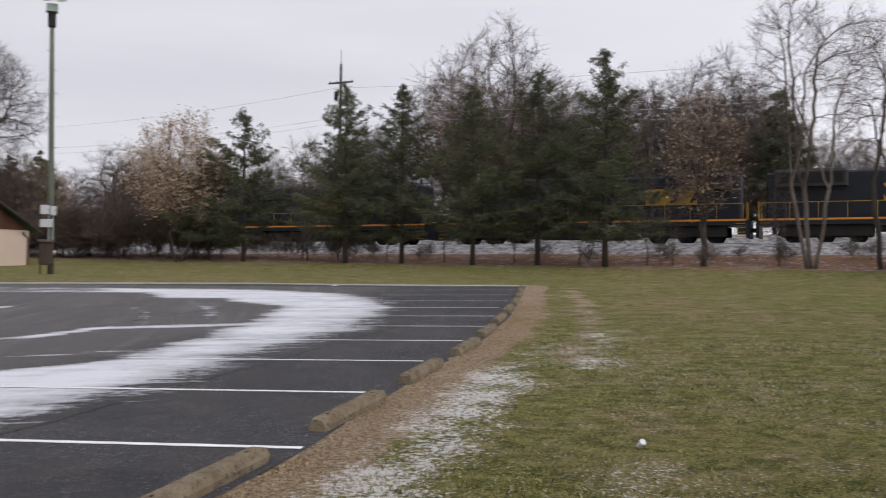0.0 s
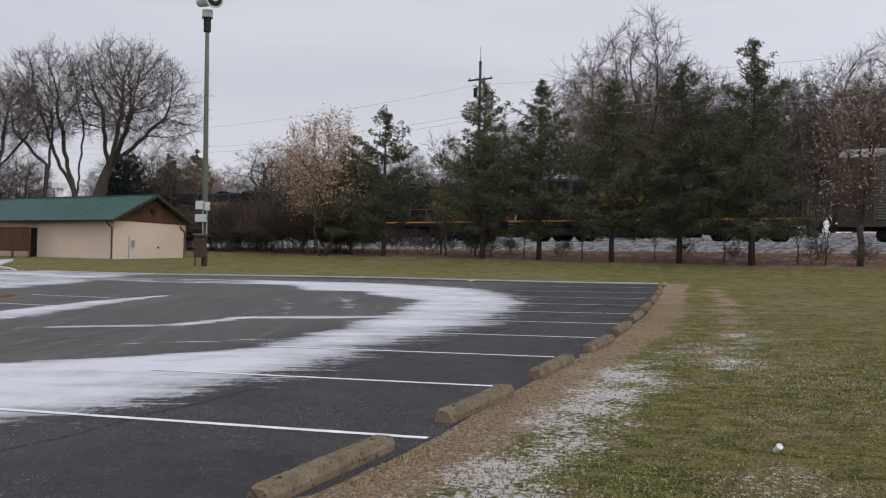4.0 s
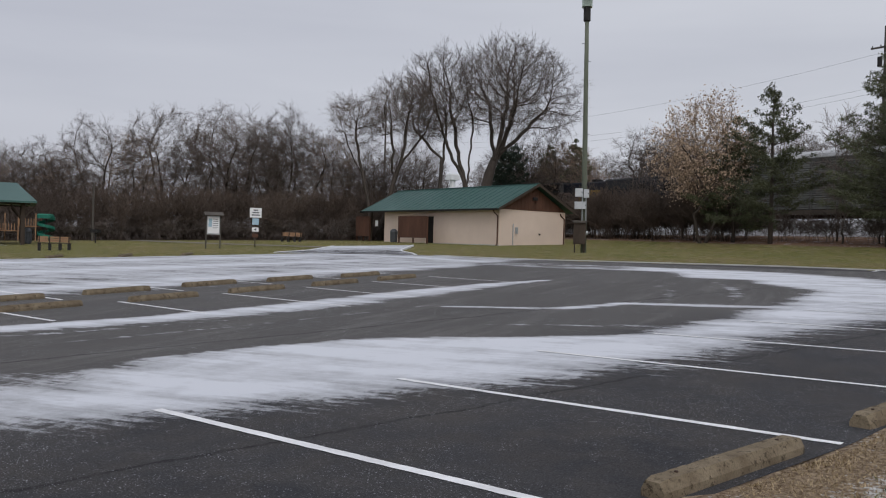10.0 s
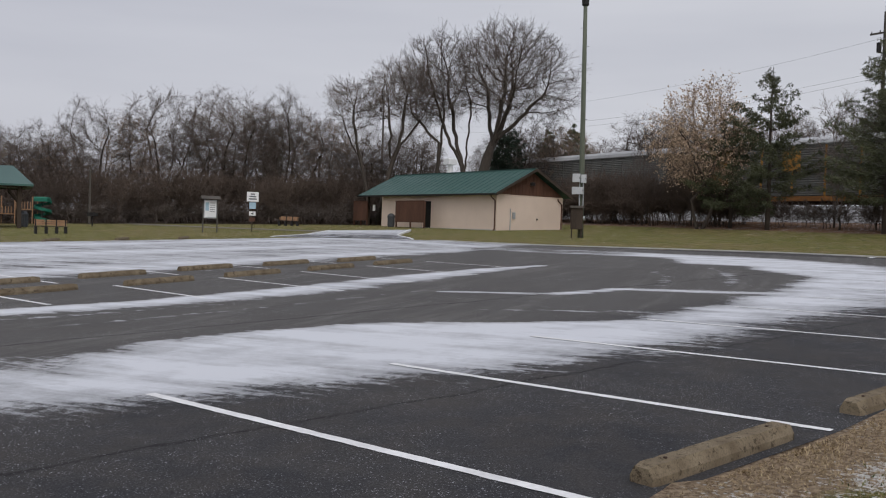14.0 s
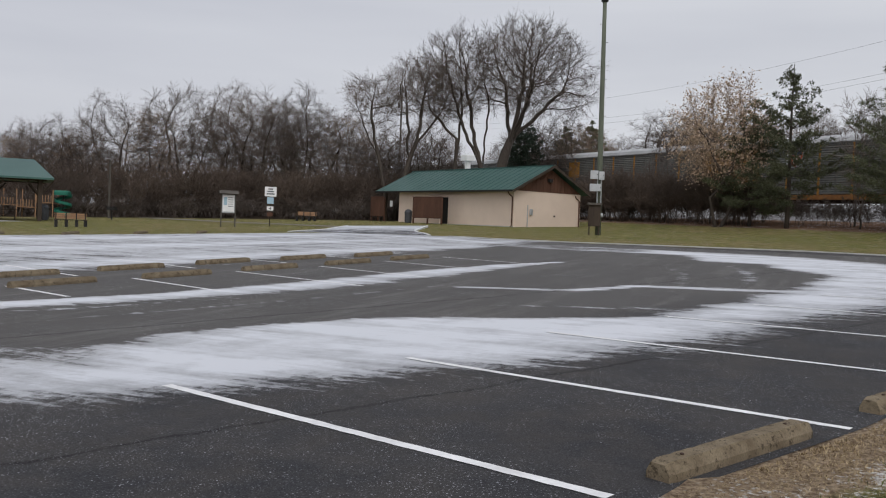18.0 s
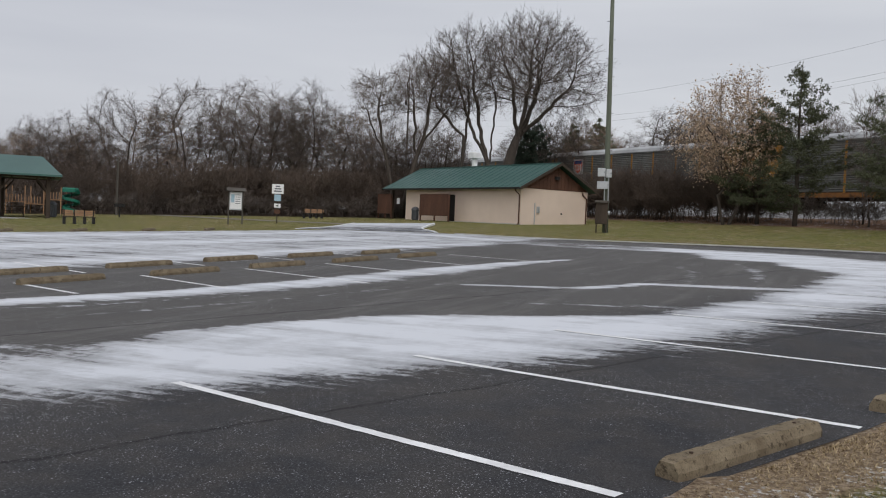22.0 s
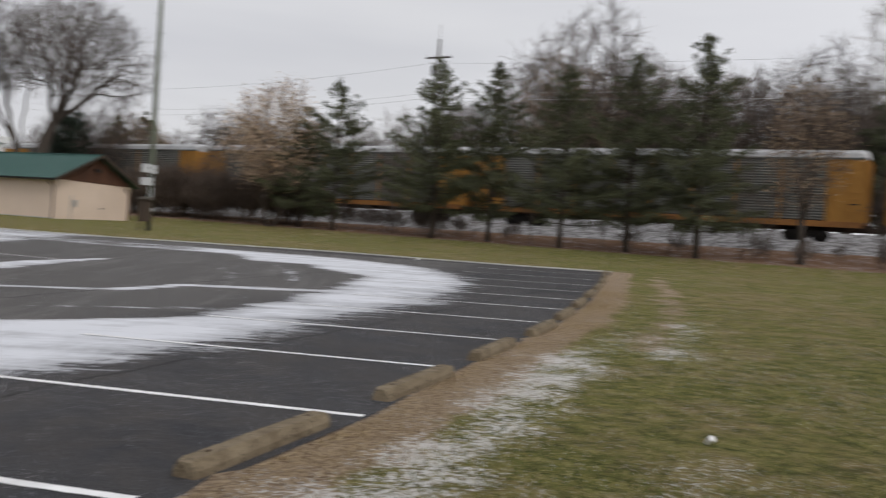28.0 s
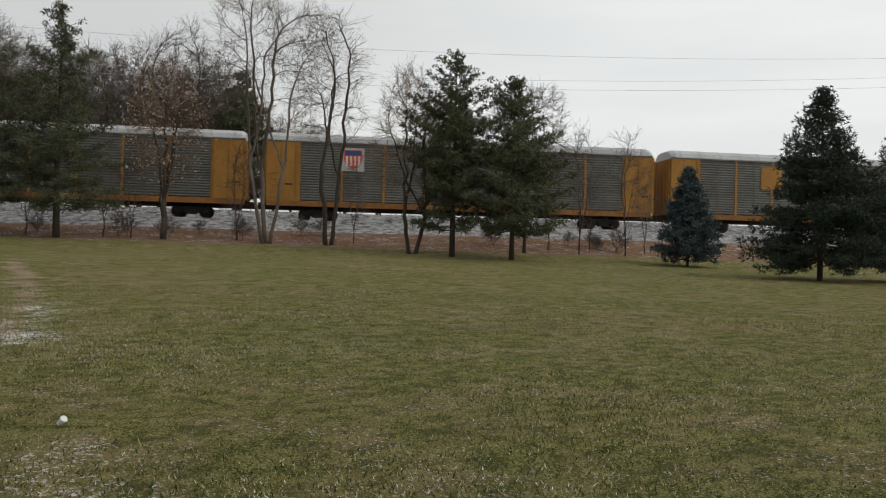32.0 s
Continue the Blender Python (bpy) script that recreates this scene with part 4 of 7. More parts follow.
def bare_tree_meshes(seed, height, r, wide, base=0.3, points=420, sprigs=3, stems=1, lean=0.0, twig=0.010, peak=0.5, tip=0.7, lobes=None, fork=None, prongs=None):
    """A bare tree: stems, forking limbs, and a haze of fine twigs. wide: the crown's radius; base: the share of the
    height at which it begins; peak: the share of the crown at which it is widest; lobes, fork: the crown and the fork set by hand."""
    rnd = random.Random(seed)
    nr = np.random.RandomState(seed)
    z0 = height * base
    if lobes is None:
        zc = z0 + (height - z0) * peak
        lobes = [(lean * height, 0, zc, wide * 0.84, (height - z0) * 0.46)]
        for k in range(6):
            a = 2 * math.pi * (k + rnd.random()) / 6
            f = rnd.uniform(-0.7, 0.85)
            w = math.sqrt(1 - f * f) * wide * 0.62
            lobes.append((lean * height + math.cos(a) * w, math.sin(a) * w, zc + f * (height - z0) * 0.34, wide * rnd.uniform(0.32, 0.48), (height - z0) * rnd.uniform(0.14, 0.22)))
    pts = crown_points(seed, lobes, points)
    pts = pts[pts[:, 2] > 0.8]
    top = fork or (lean * height * 0.3, 0.0, z0 * 0.95)
    P, parent = [], []
    for k in range(stems):
        a = 2 * math.pi * k / stems + rnd.uniform(-0.4, 0.4)
        off = 0.0 if stems == 1 else 0.18
        out = 0.0 if stems == 1 else wide * 0.22
        last = -1
        for m in range(6):
            f = m / 5
            w = 0.012 * height * math.sin(f * 3.0) * noise.noise((f * 3, seed, k))
            P.append((math.cos(a) * (off + out * f) + top[0] * f ** 1.5 + w, math.sin(a) * (off + out * f) + top[1] * f ** 1.3 - w, -0.25 + (top[2] + 0.25) * f))
            parent.append(last)
            last = len(P) - 1
    stem_nodes = len(P)
    # main limbs from the fork into the crown
    if prongs is None:
        l = lobes[0]
        prongs = []
        for k in range(4 if stems == 1 else 2 * stems):
            a = 2 * math.pi * (k + 0.7 * rnd.random()) / 4
            w = l[3] * rnd.uniform(0.3, 0.6)
            prongs.append((l[0] + math.cos(a) * w, l[1] + math.sin(a) * w, l[2] + l[4] * rnd.uniform(-0.25, 0.3)))
    for k, q in enumerate(prongs):
        last = stem_nodes - 1 - 6 * (k % stems) - (k % 2 if stems == 1 else 0)
        o, q = Vector(P[last]), Vector(q)
        n = max(2, int((q - o).length / 0.6))
        for m in range(1, n + 1):
            f = m / n
            v = o.lerp(q, f) + Vector((0, 0, -0.10 * (q - o).length * math.sin(f * math.pi) * (1 if k % 2 else 0.4)))
            P.append(tuple(v + Vector((rnd.gauss(0, 0.06), rnd.gauss(0, 0.06), 0))))
            parent.append(last)
            last = len(P) - 1
    volume = sum(4.2 * l[3] * l[3] * l[4] for l in lobes)
    room = (volume / points) ** (1 / 3)
    step = max(0.28, 0.5 * room)
    P, parent = colonise(nr, pts, P, parent, step, max(0.42, 0.72 * room))
    n = len(P)
    load, kids = np.zeros(n), np.zeros(n, int)
    for k in range(n - 1, -1, -1):
        if kids[k] == 0:
            load[k] += 1
        if parent[k] >= 0:
            load[parent[k]] += load[k]
            kids[parent[k]] += 1
    rad = np.maximum(r * (load / load.max()) ** 0.56, twig)
    # the trunk goes on along the heaviest child; every limb that leaves it is a part of its own
    heavy = {}
    for k in range(n):
        if parent[k] >= 0 and load[k] > load[heavy.get(parent[k], k)] - 0.5:
            heavy[parent[k]] = k
    owner = np.zeros(n, int)
    owner[:stem_nodes] = np.arange(stem_nodes) // 6 - stems
    for k in range(stem_nodes, n):
        q = parent[k]
        if owner[q] < 0 and heavy.get(q) == k and rad[k] > 0.62 * r:
            owner[k] = owner[q]
        else:
            owner[k] = owner[q] if owner[q] > 0 else k
    groups = {0: []}
    fine = max(2.2 * twig, 0.03)
    for k in range(n):
        q = parent[k]
        if q < 0:
            continue
        r1 = rad[k]
        r0 = rad[q] if owner[q] == owner[k] and rad[q] < 1.7 * r1 else 1.3 * r1
        if k < stem_nodes and P[q][2] < 0.2:
            r0 = rad[q] * 1.25
        big = owner[k] < 0 or (r1 > fine and rad[owner[k]] > 1.6 * fine)
        groups.setdefault(int(owner[k]) if big else 0, []).append((tuple(P[q]), tuple(P[k]), r0, r1))
    trunks = []
    for o in range(-stems, 0):
        chain = [k for k in range(n) if owner[k] == o]
        trunks.append(Build().tube([P[k] for k in chain], [rad[k] * (1.3 if i == 0 else 1.1 if i == 1 else 1.0) for i, k in enumerate(chain)], 9).mesh("trunk"))
    limbs = [tubes_mesh("limb", g, 5) for o, g in sorted(groups.items()) if o > 0]
    # twigs: curved sprigs with side shoots on every light node
    ends = np.array([k for k in range(stem_nodes, n) if load[k] <= 9])
    grown = P[ends] - P[parent[ends]]
    grown /= np.linalg.norm(grown, axis=1, keepdims=True) + 1e-6
    o, g = np.repeat(P[ends], sprigs, 0), np.repeat(grown, sprigs, 0)
    m = len(o)
    away = o - np.array(lobes[0][:3])
    away /= np.linalg.norm(away, axis=1, keepdims=True) + 1e-6
    d = g * 0.7 + away * 0.25 + nr.normal(0, 0.5, (m, 3)) + np.array([0, 0, 0.10])
    d /= np.linalg.norm(d, axis=1, keepdims=True)
    l = tip * nr.uniform(0.45, 1.2, (m, 1))
    mid = o + d * l * 0.5
    d2 = d + nr.normal(0, 0.3, (m, 3)) + np.array([0, 0, 0.12])
    e = mid + d2 * l * 0.5
    segs = [(o, mid, 0.8, 0.65), (mid, e, 0.65, 0.4)]
    for c in (mid, (mid + e) / 2, (o + mid) / 2):
        h = d + nr.normal(0, 0.6, (m, 3))
        segs.append((c, c + h * l * 0.36, 0.55, 0.35))
    crown = groups[0]
    a = [np.array([q[0] for q in crown])] if crown else []
    b = [np.array([q[1] for q in crown])] if crown else []
    ra, rb = [np.array([q[2] for q in crown])] if crown else [], [np.array([q[3] for q in crown])] if crown else []
    for p0, p1, f0, f1 in segs:
        a.append(p0)
        b.append(p1)
        ra.append(np.full(m, twig * f0))
        rb.append(np.full(m, twig * f1))
    return trunks, limbs, tubes_arrays("crown", np.concatenate(a), np.concatenate(b), np.concatenate(ra)[:, None], np.concatenate(rb)[:, None], 3), e


def leaf_mesh(name, pts, size, count, seed, drop=0.25):
    """Small folded leaves, two faces each, round the given points."""
    rnd = np.random.RandomState(seed)
    pts = np.array(pts)
    at = pts[rnd.randint(0, len(pts), count)] + rnd.normal(0, drop, (count, 3))
    a = rnd.normal(0, 1, (count, 3))
    a /= np.linalg.norm(a, axis=1, keepdims=True)
    b = np.cross(a, rnd.normal(0, 1, (count, 3)))
    b /= np.linalg.norm(b, axis=1, keepdims=True)
    c = np.cross(a, b)
    s = size * rnd.uniform(0.6, 1.3, (count, 1))
    vs = np.stack([at - a * s, at + b * s * 0.5 + c * s * 0.15, at + a * s, at - b * s * 0.5 + c * s * 0.15], 1).reshape(-1, 3)
    k = (np.arange(count) * 4)[:, None]
    return raw_mesh(name, vs, np.concatenate([k + np.array([[0, 1, 2]]), k + np.array([[0, 2, 3]])]))


def bare_tree(name, seed, height, label, twigs=TWIG, bark=BARK, group="", leaves=0, **kw):
    spec = dict(r=height * 0.016, wide=height * 0.27)
    spec.update(kw)
    trunks, limbs, crown, tips = bare_tree_meshes(seed, height, **spec)
    t = thing(name, Matrix.Identity(4), label, "tree", group)
    for me in trunks:
        part("trunk", me, bark, t, smooth=True)
    for me in limbs:
        part("limb", me, bark, t, smooth=True)
    tagged(part("crown", crown, twigs, t), kind="stuff")
    if leaves:
        tagged(part("leaves", leaf_mesh("leaves", tips, 0.085, leaves, seed), DRY_LEAF, t, "withered tan leaves"), "withered tan leaves", kind="stuff")
    return t


def needles(rnd, at, axis, count, length, width, share):
    """Thin needles sprouting from points along their twigs. at, axis: arrays."""
    at, axis, share = np.repeat(at, count, 0), np.repeat(axis, count, 0), np.repeat(share, count)[:, None]
    v = rnd.normal(0, 1, at.shape)
    d = axis * 0.9 + v / np.linalg.norm(v, axis=1, keepdims=True)
    d /= np.linalg.norm(d, axis=1, keepdims=True)
    s = np.cross(d, rnd.normal(0, 1, at.shape))
    s /= np.linalg.norm(s, axis=1, keepdims=True)
    l = length * share * rnd.uniform(0.6, 1.25, (len(at), 1))
    vs = np.stack([at - s * width, at + s * width, at + d * l], 1).reshape(-1, 3)
    return vs, np.arange(len(vs)).reshape(-1, 3)


def conifer(name, seed, height, width, label, foliage, clear=1.4, whorl=0.42, arms=6, droop=-0.15, tuft=0.30, gaps=0.2, count=8, taper=0.8, group="", curl=0.35, blade=0.028, ragged=0.3, belly=0.25):
    """Trunk, limbs in loose whorls, and needle tufts along them. belly: the share of the height at which it is widest."""
    rnd = random.Random(seed)
    nr = np.random.RandomState(seed)
    limbs, at, ax = [], [], []
    z = clear
    while z < height - 0.2:
        f = (z - clear) / (height - clear)
        form = ((1 - f) / (1 - belly)) ** taper if f > belly else 0.72 + 0.28 * f / belly
        reach = width / 2 * form + 0.05
        a0 = rnd.uniform(0, 6.28)
        for k in range(arms):
            if rnd.random() < gaps * (1 - f * f):
                continue
            a = a0 + 6.283 * k / arms + rnd.uniform(-0.5, 0.5)
            l = reach * rnd.uniform(1 - 2 * ragged, 1 + 0.6 * ragged)
            p = Vector((0, 0, z + rnd.uniform(-0.8, 0.8) * whorl))
            rise = droop + 0.6 * f + rnd.uniform(-0.12, 0.12)
            steps = max(2, int(l / 0.38))
            for i in range(steps):
                g = i / steps
                dv = Vector((math.cos(a), math.sin(a), rise + curl * g)).normalized()
                q = p + dv * (l / steps)
                limbs.append((tuple(p), tuple(q), 0.010 + 0.024 * (1 - g) * (1 - f), 0.008 + 0.020 * (1 - g) * (1 - f)))
                if (g > 0.05 or steps < 4) and rnd.random() > 0.30 * f * f:
                    for side in (-1, -0.5, 0, 0.5, 1):
                        tw = Vector((math.cos(a + side * 1.15), math.sin(a + side * 1.15), rise * 0.4 + rnd.uniform(-0.1, 0.45)))
                        far = (0.15 + 0.6 * (1 - g)) * min(1.0, l * 0.45) * rnd.uniform(0.4, 1.0)
                        for h in ((0.35, 0.7, 1.0) if side else (0.4, 1.0)):
                            at.append(tuple(q + tw * far * h * (1 if side else 0.25) + Vector((rnd.gauss(0, 0.10), rnd.gauss(0, 0.10), rnd.uniform(-0.14, 0.12)))))
                            ax.append(tuple(tw.normalized()))
                p = q
        z += whorl * rnd.uniform(0.75, 1.25)
    for k in range(9):
        at.append((0, 0, height - 0.05 - 0.1 * k))
        ax.append((0, 0, 1.0 + (3.0 if k < 4 else 0.0)))
    at, ax = np.array(at), np.array(ax)
    vs, fs = needles(nr, at, ax, count, tuft, blade, 1.0 - 0.6 * np.clip(at[:, 2] / height, 0, 1) ** 3)
    trunk = Build().tube([(0, 0, -0.25), (0.02, 0, height * 0.3), (-0.03, 0.02, height * 0.65), (0, 0, height)], [height * 0.0155, height * 0.012, height * 0.007, 0.012], 9)
    t = thing(name, Matrix.Identity(4), label, "tree", group)
    part("trunk", trunk, BARK, t, smooth=True)
    tagged(part("limb", tubes_mesh("limb", limbs, 3), BARK, t), kind="stuff")
    tagged(part("crown", raw_mesh("crown", vs, fs), foliage, t), kind="stuff")
    return t


def shrub(name, seed, height, label, mat, stems=9, group="", spread_deg=38):
    rnd = random.Random(seed)
    segs = [[], [], [], []]
    for k in range(stems):
        a = rnd.uniform(0, 6.283)
        tilt = rnd.uniform(0.05, 0.55)
        d = Vector((math.sin(tilt) * math.cos(a), math.sin(tilt) * math.sin(a), math.cos(tilt)))
        o = Vector((rnd.gauss(0, 0.35), rnd.gauss(0, 0.35), -0.15))
        grow(rnd, segs, o, d, height * rnd.uniform(0.55, 0.95), 0.022, 0, 4, [6, 5, 3], [42, spread_deg, 40], 0.15, 0.14)
    t = thing(name, Matrix.Identity(4), label, "shrub", group)
    tagged(part("stem", tubes_mesh("stem", [(a, b, max(x, 0.014), max(y, 0.012)) for a, b, x, y in segs[0] + segs[1]], 3), mat, t), kind="stuff")
    tagged(part("crown", tubes_mesh("crown", [(a, b, 0.011, 0.007) for a, b, x, y in segs[2] + segs[3]], 3), mat, t), kind="stuff")
    return t


def put(t, s, d, turn=0.0, dz=0.0):
    x, y = along(s, d)
    t.matrix_basis = pose(x, y, ground_z(x, y) + dz, 0, 0, turn)
    return t


def put_xy(t, x, y, turn=0.0, dz=0.0):
    t.matrix_basis = pose(x, y, ground_z(x, y) + dz, 0, 0, turn)
    return t


def again(t, s, d, turn, scale=1.0):
    x, y = along(s, d)
    c = copy_thing(t, pose(x, y, ground_z(x, y), 0, 0, turn))
    c.scale = (scale, scale, scale)
    return c


PINE_LABEL = "dark green pine with open layered branches beside the railway"
# the row of evergreens along the railway bank
for k, (s, d, h, w) in enumerate(((-29.4, 50.0, 11.4, 7.4), (-25.4, 50.2, 11.3, 6.4), (-20.4, 49.8, 10.8, 7.4), (-16.5, 50.4, 11.6, 7.2), (-12.3, 49.8, 12.4, 6.8))):
    put(conifer("pine_tree", 20 + k, h, w, PINE_LABEL, PINE, clear=1.7, whorl=0.40, arms=8, droop=-0.05, gaps=0.27, count=4, taper=0.85, tuft=0.34, blade=0.020, ragged=0.42, belly=0.22, group="pines along the bank"), s, d, 40 * k)
put(conifer("pine_tree", 31, 10.6, 6.4, "young pine with sparse upswept tiers of branches", PINE, clear=1.4, whorl=0.5, arms=7, droop=0.0, gaps=0.2, count=5, taper=0.8, tuft=0.28, blade=0.024, ragged=0.42, belly=0.2, group="pines along the bank"), -37.4, 50.0, 15)
put(conifer("pine_tree", 32, 8.8, 6.6, "dark pine standing among withered branches", PINE, clear=1.3, whorl=0.42, arms=7, droop=-0.05, gaps=0.25, count=6, taper=0.9, tuft=0.28, blade=0.024, ragged=0.4, belly=0.15, group="pines along the bank"), -41.0, 50.8, 75)
put(conifer("pine_tree", 33, 9.4, 6.2, "leaning dark pine with ragged limbs at the lawn edge", PINE, clear=1.5, whorl=0.36, arms=9, droop=-0.08, gaps=0.14, count=5, taper=0.8, tuft=0.32, blade=0.024, ragged=0.42, belly=0.25, group="pines along the bank"), 11.2, 45.6, 20)
put(conifer("pine_tree", 34, 10.4, 5.4, "slim dark pine with ragged limbs at the lawn edge", PINE, clear=1.6, whorl=0.36, arms=8, droop=0.02, gaps=0.14, count=5, taper=0.6, tuft=0.32, blade=0.024, ragged=0.40, belly=0.5, group="pines along the bank"), 8.2, 46.4, 130)
put_xy(conifer("blue_spruce", 40, 5.25, 3.3, "small blue-green spruce with a dense conical crown", SPRUCE, clear=0.55, whorl=0.22, arms=10, droop=-0.12, gaps=0.06, count=5, taper=0.95, tuft=0.2, curl=0.25, blade=0.03, ragged=0.14, belly=0.08), 41.3, 26.7, 10)
put_xy(conifer("spruce_tree", 41, 7.9, 5.9, "tall dark spruce with drooping branches", DARK_SPRUCE, clear=0.9, whorl=0.21, arms=10, droop=-0.30, gaps=0.06, count=7, taper=0.9, tuft=0.20, curl=0.35, blade=0.016, ragged=0.2, belly=0.06), 35.9, 17.0, 50)
put_xy(conifer("spruce_tree", 42, 7.6, 5.8, "tall dark spruce with drooping branches", DARK_SPRUCE, clear=0.9, whorl=0.22, arms=10, droop=-0.30, gaps=0.06, count=7, taper=0.9, tuft=0.20, curl=0.35, blade=0.016, ragged=0.2, belly=0.06), 40.2, 15.0, 90)
for k, (s, d, h) in enumerate(((-4.5, 74, 11.6), (13.0, 74, 11.0), (-80.6, 67.4, 10.3), (-78.4, 69.3, 10.3), (-140, 58, 13))):
    put(conifer("pine_tree", 50 + k, h, 5.6, "dark evergreen standing beyond the railway", PINE, clear=1.2, whorl=0.55, arms=6, droop=-0.1, gaps=0.2, count=5, taper=0.8, tuft=0.42, blade=0.05, group="evergreens beyond the railway"), s, d, 30 * k)

put(conifer("evergreen_shrub", 56, 8.8, 4.2, "dense dark rounded evergreen behind the washroom building", DARK_SPRUCE, clear=0.3, whorl=0.3, arms=9, droop=0.2, gaps=0.05, count=5, taper=0.28, tuft=0.3, blade=0.03, ragged=0.15, belly=0.6), -74.0, 56.3, 0)

# bare trees in the bank row
BANK = "bare trees of the bank"
put(bare_tree("oak_tree", 60, 10.4, "young oak holding withered tan leaves on bare limbs", TAN_TWIG, leaves=900, wide=2.3, base=0.22, points=714, sprigs=3, group=BANK), -7.1, 51.4, 0)
put(bare_tree("oak_tree", 61, 10.2, "young oak with many tan withered leaves", TAN_TWIG, leaves=8000, wide=3.9, base=0.2, points=816, sprigs=3, stems=3, r=0.11, group=BANK), -42.4, 49.2, 0)
put(bare_tree("bare_tree", 62, 14.4, "tall pale bare tree with several rising stems", PALE_TWIG, PALE_TWIG, wide=3.9, base=0.30, points=561, sprigs=3, stems=3, r=0.12, peak=0.6, tip=1.0, group=BANK), -1.5, 50.6, 60)
put(bare_tree("bare_tree", 63, 13.6, "tall bare tree with twin crooked stems", PALE_TWIG, wide=2.4, base=0.3, points=289, sprigs=3, stems=2, r=0.12, tip=1.0, group=BANK), 1.9, 50.8, 10)
put(bare_tree("bare_tree", 64, 10.2, "bare tree with a haze of tan twigs beside the pines", TAN_TWIG, wide=2.6, base=0.2, points=714, sprigs=3, stems=2, r=0.11, group=BANK), 6.2, 47.4, 0)
put(bare_tree("bare_tree", 65, 10.0, "bare tree with fine grey twigs behind the pines", TWIG, wide=2.8, base=0.25, points=646, sprigs=3, r=0.10, group=BANK), 13.0, 50.0, 0)
put(bare_tree("sapling", 66, 7.8, "slender bare sapling on the railway bank", TWIG, wide=1.3, base=0.15, points=153, sprigs=3, r=0.05, group="saplings on the bank"), 16.4, 50.4, 0)
put(bare_tree("sapling", 67, 7.4, "slender bare sapling on the railway bank", TWIG, wide=1.5, base=0.15, points=153, sprigs=3, r=0.05, group="saplings on the bank"), 19.2, 50.4, 50)
SAPLING = bare_tree("sapling", 68, 6.4, "thin bare sapling among the bank brush", TWIG, wide=1.1, base=0.12, points=119, sprigs=3, r=0.045, group="saplings on the bank")
put(SAPLING, -10.2, 51.2, 0)
for k, (s, d, sc) in enumerate(((-14.1, 51.0, 0.9), (-8.8, 51.4, 0.8), (-23.0, 51.4, 0.9), (-33.3, 51.6, 1.35), (-34.6, 53.0, 1.4), (-45.5, 52, 1.3), (-47.5, 53, 1.35), (-50, 52, 1.2), (-52.5, 54, 1.3), (-18.4, 51.6, 0.8), (3.4, 52, 0.8), (15.0, 52, 0.9), (17.7, 52.5, 0.7), (-3.2, 52.0, 0.9), (21.0, 52, 0.8), (-27.4, 52, 0.9), (-31.2, 52.2, 1.2))):
    again(SAPLING, s, d, 67 * k, sc)

# woods beyond the railway and round the park
WT = "woodland trees"
WOODS = [bare_tree("wood_tree", 80, 14, "bare grey-brown woodland tree with a rounded crown", TWIG, wide=5.0, base=0.14, points=950, sprigs=4, twig=0.012, tip=0.95, r=0.21, group=WT),
         bare_tree("wood_tree", 81, 14, "bare grey-brown woodland tree with twin stems", TWIG, wide=4.7, base=0.12, points=850, sprigs=4, twig=0.012, tip=0.95, stems=2, r=0.16, group=WT),
         bare_tree("wood_tree", 82, 14, "bare woodland tree with a tall narrow crown", TWIG, wide=3.9, base=0.16, points=700, sprigs=4, twig=0.012, tip=0.95, r=0.18, peak=0.45, group=WT),
         bare_tree("wood_tree", 83, 14, "bare woodland tree with a tan haze of twigs", TAN_TWIG, wide=4.4, base=0.12, points=800, sprigs=4, twig=0.012, tip=0.95, r=0.17, group=WT)]
rw = random.Random(17)
firsts = [(-28, 84), (-36, 90), (-8, 82), (-18, 80)]
for t, (s, d) in zip(WOODS, firsts):
    put(t, s, d, 0)


def wood(kind, x, y, height):
    c = copy_thing(WOODS[kind], pose(x, y, ground_z(x, y), 0, 0, rw.uniform(0, 360)))
    f = height / 14
    w = f * rw.uniform(1.05, 1.35)
    c.scale = (w, w, f)


# behind the railway: crest heights along it
CREST = ((-110, 11.5), (-92, 10.0), (-78, 10.5), (-66, 12.0), (-58, 9.5), (-50, 11.0), (-44, 13.5), (-36, 15.5), (-31, 17.0), (-26, 15.5), (-20, 14.0), (-12, 15.0), (-7, 13.0), (-2, 12.0), (3, 9.5), (14, 6.5), (30, 4.5))
for k in range(84):
    s = -108 + 1.6 * k + rw.uniform(-1.2, 1.2)
    h = next(ha + (hb - ha) * (s - sa) / (sb - sa) for (sa, ha), (sb, hb) in zip(CREST, CREST[1:]) if sa <= s <= sb or sb == 30)
    x, y = along(s, rw.uniform(74, 92))
    wood(rw.choice((0, 0, 1, 2, 2, 3)), x, y, max(3.5, h * rw.uniform(0.72, 1.0)))
# the tall rounded pair behind the pines
for s, d, h, kind in ((-30.4, 78, 19.6, 0), (-35.2, 79, 16.8, 1), (-26.6, 79, 16.6, 1), (-11.4, 79, 15.8, 0), (-15.0, 79, 15.0, 2), (-8.8, 80, 15.0, 1), (-22.8, 79, 15.2, 2)):
    wood(kind, *along(s, d), h)
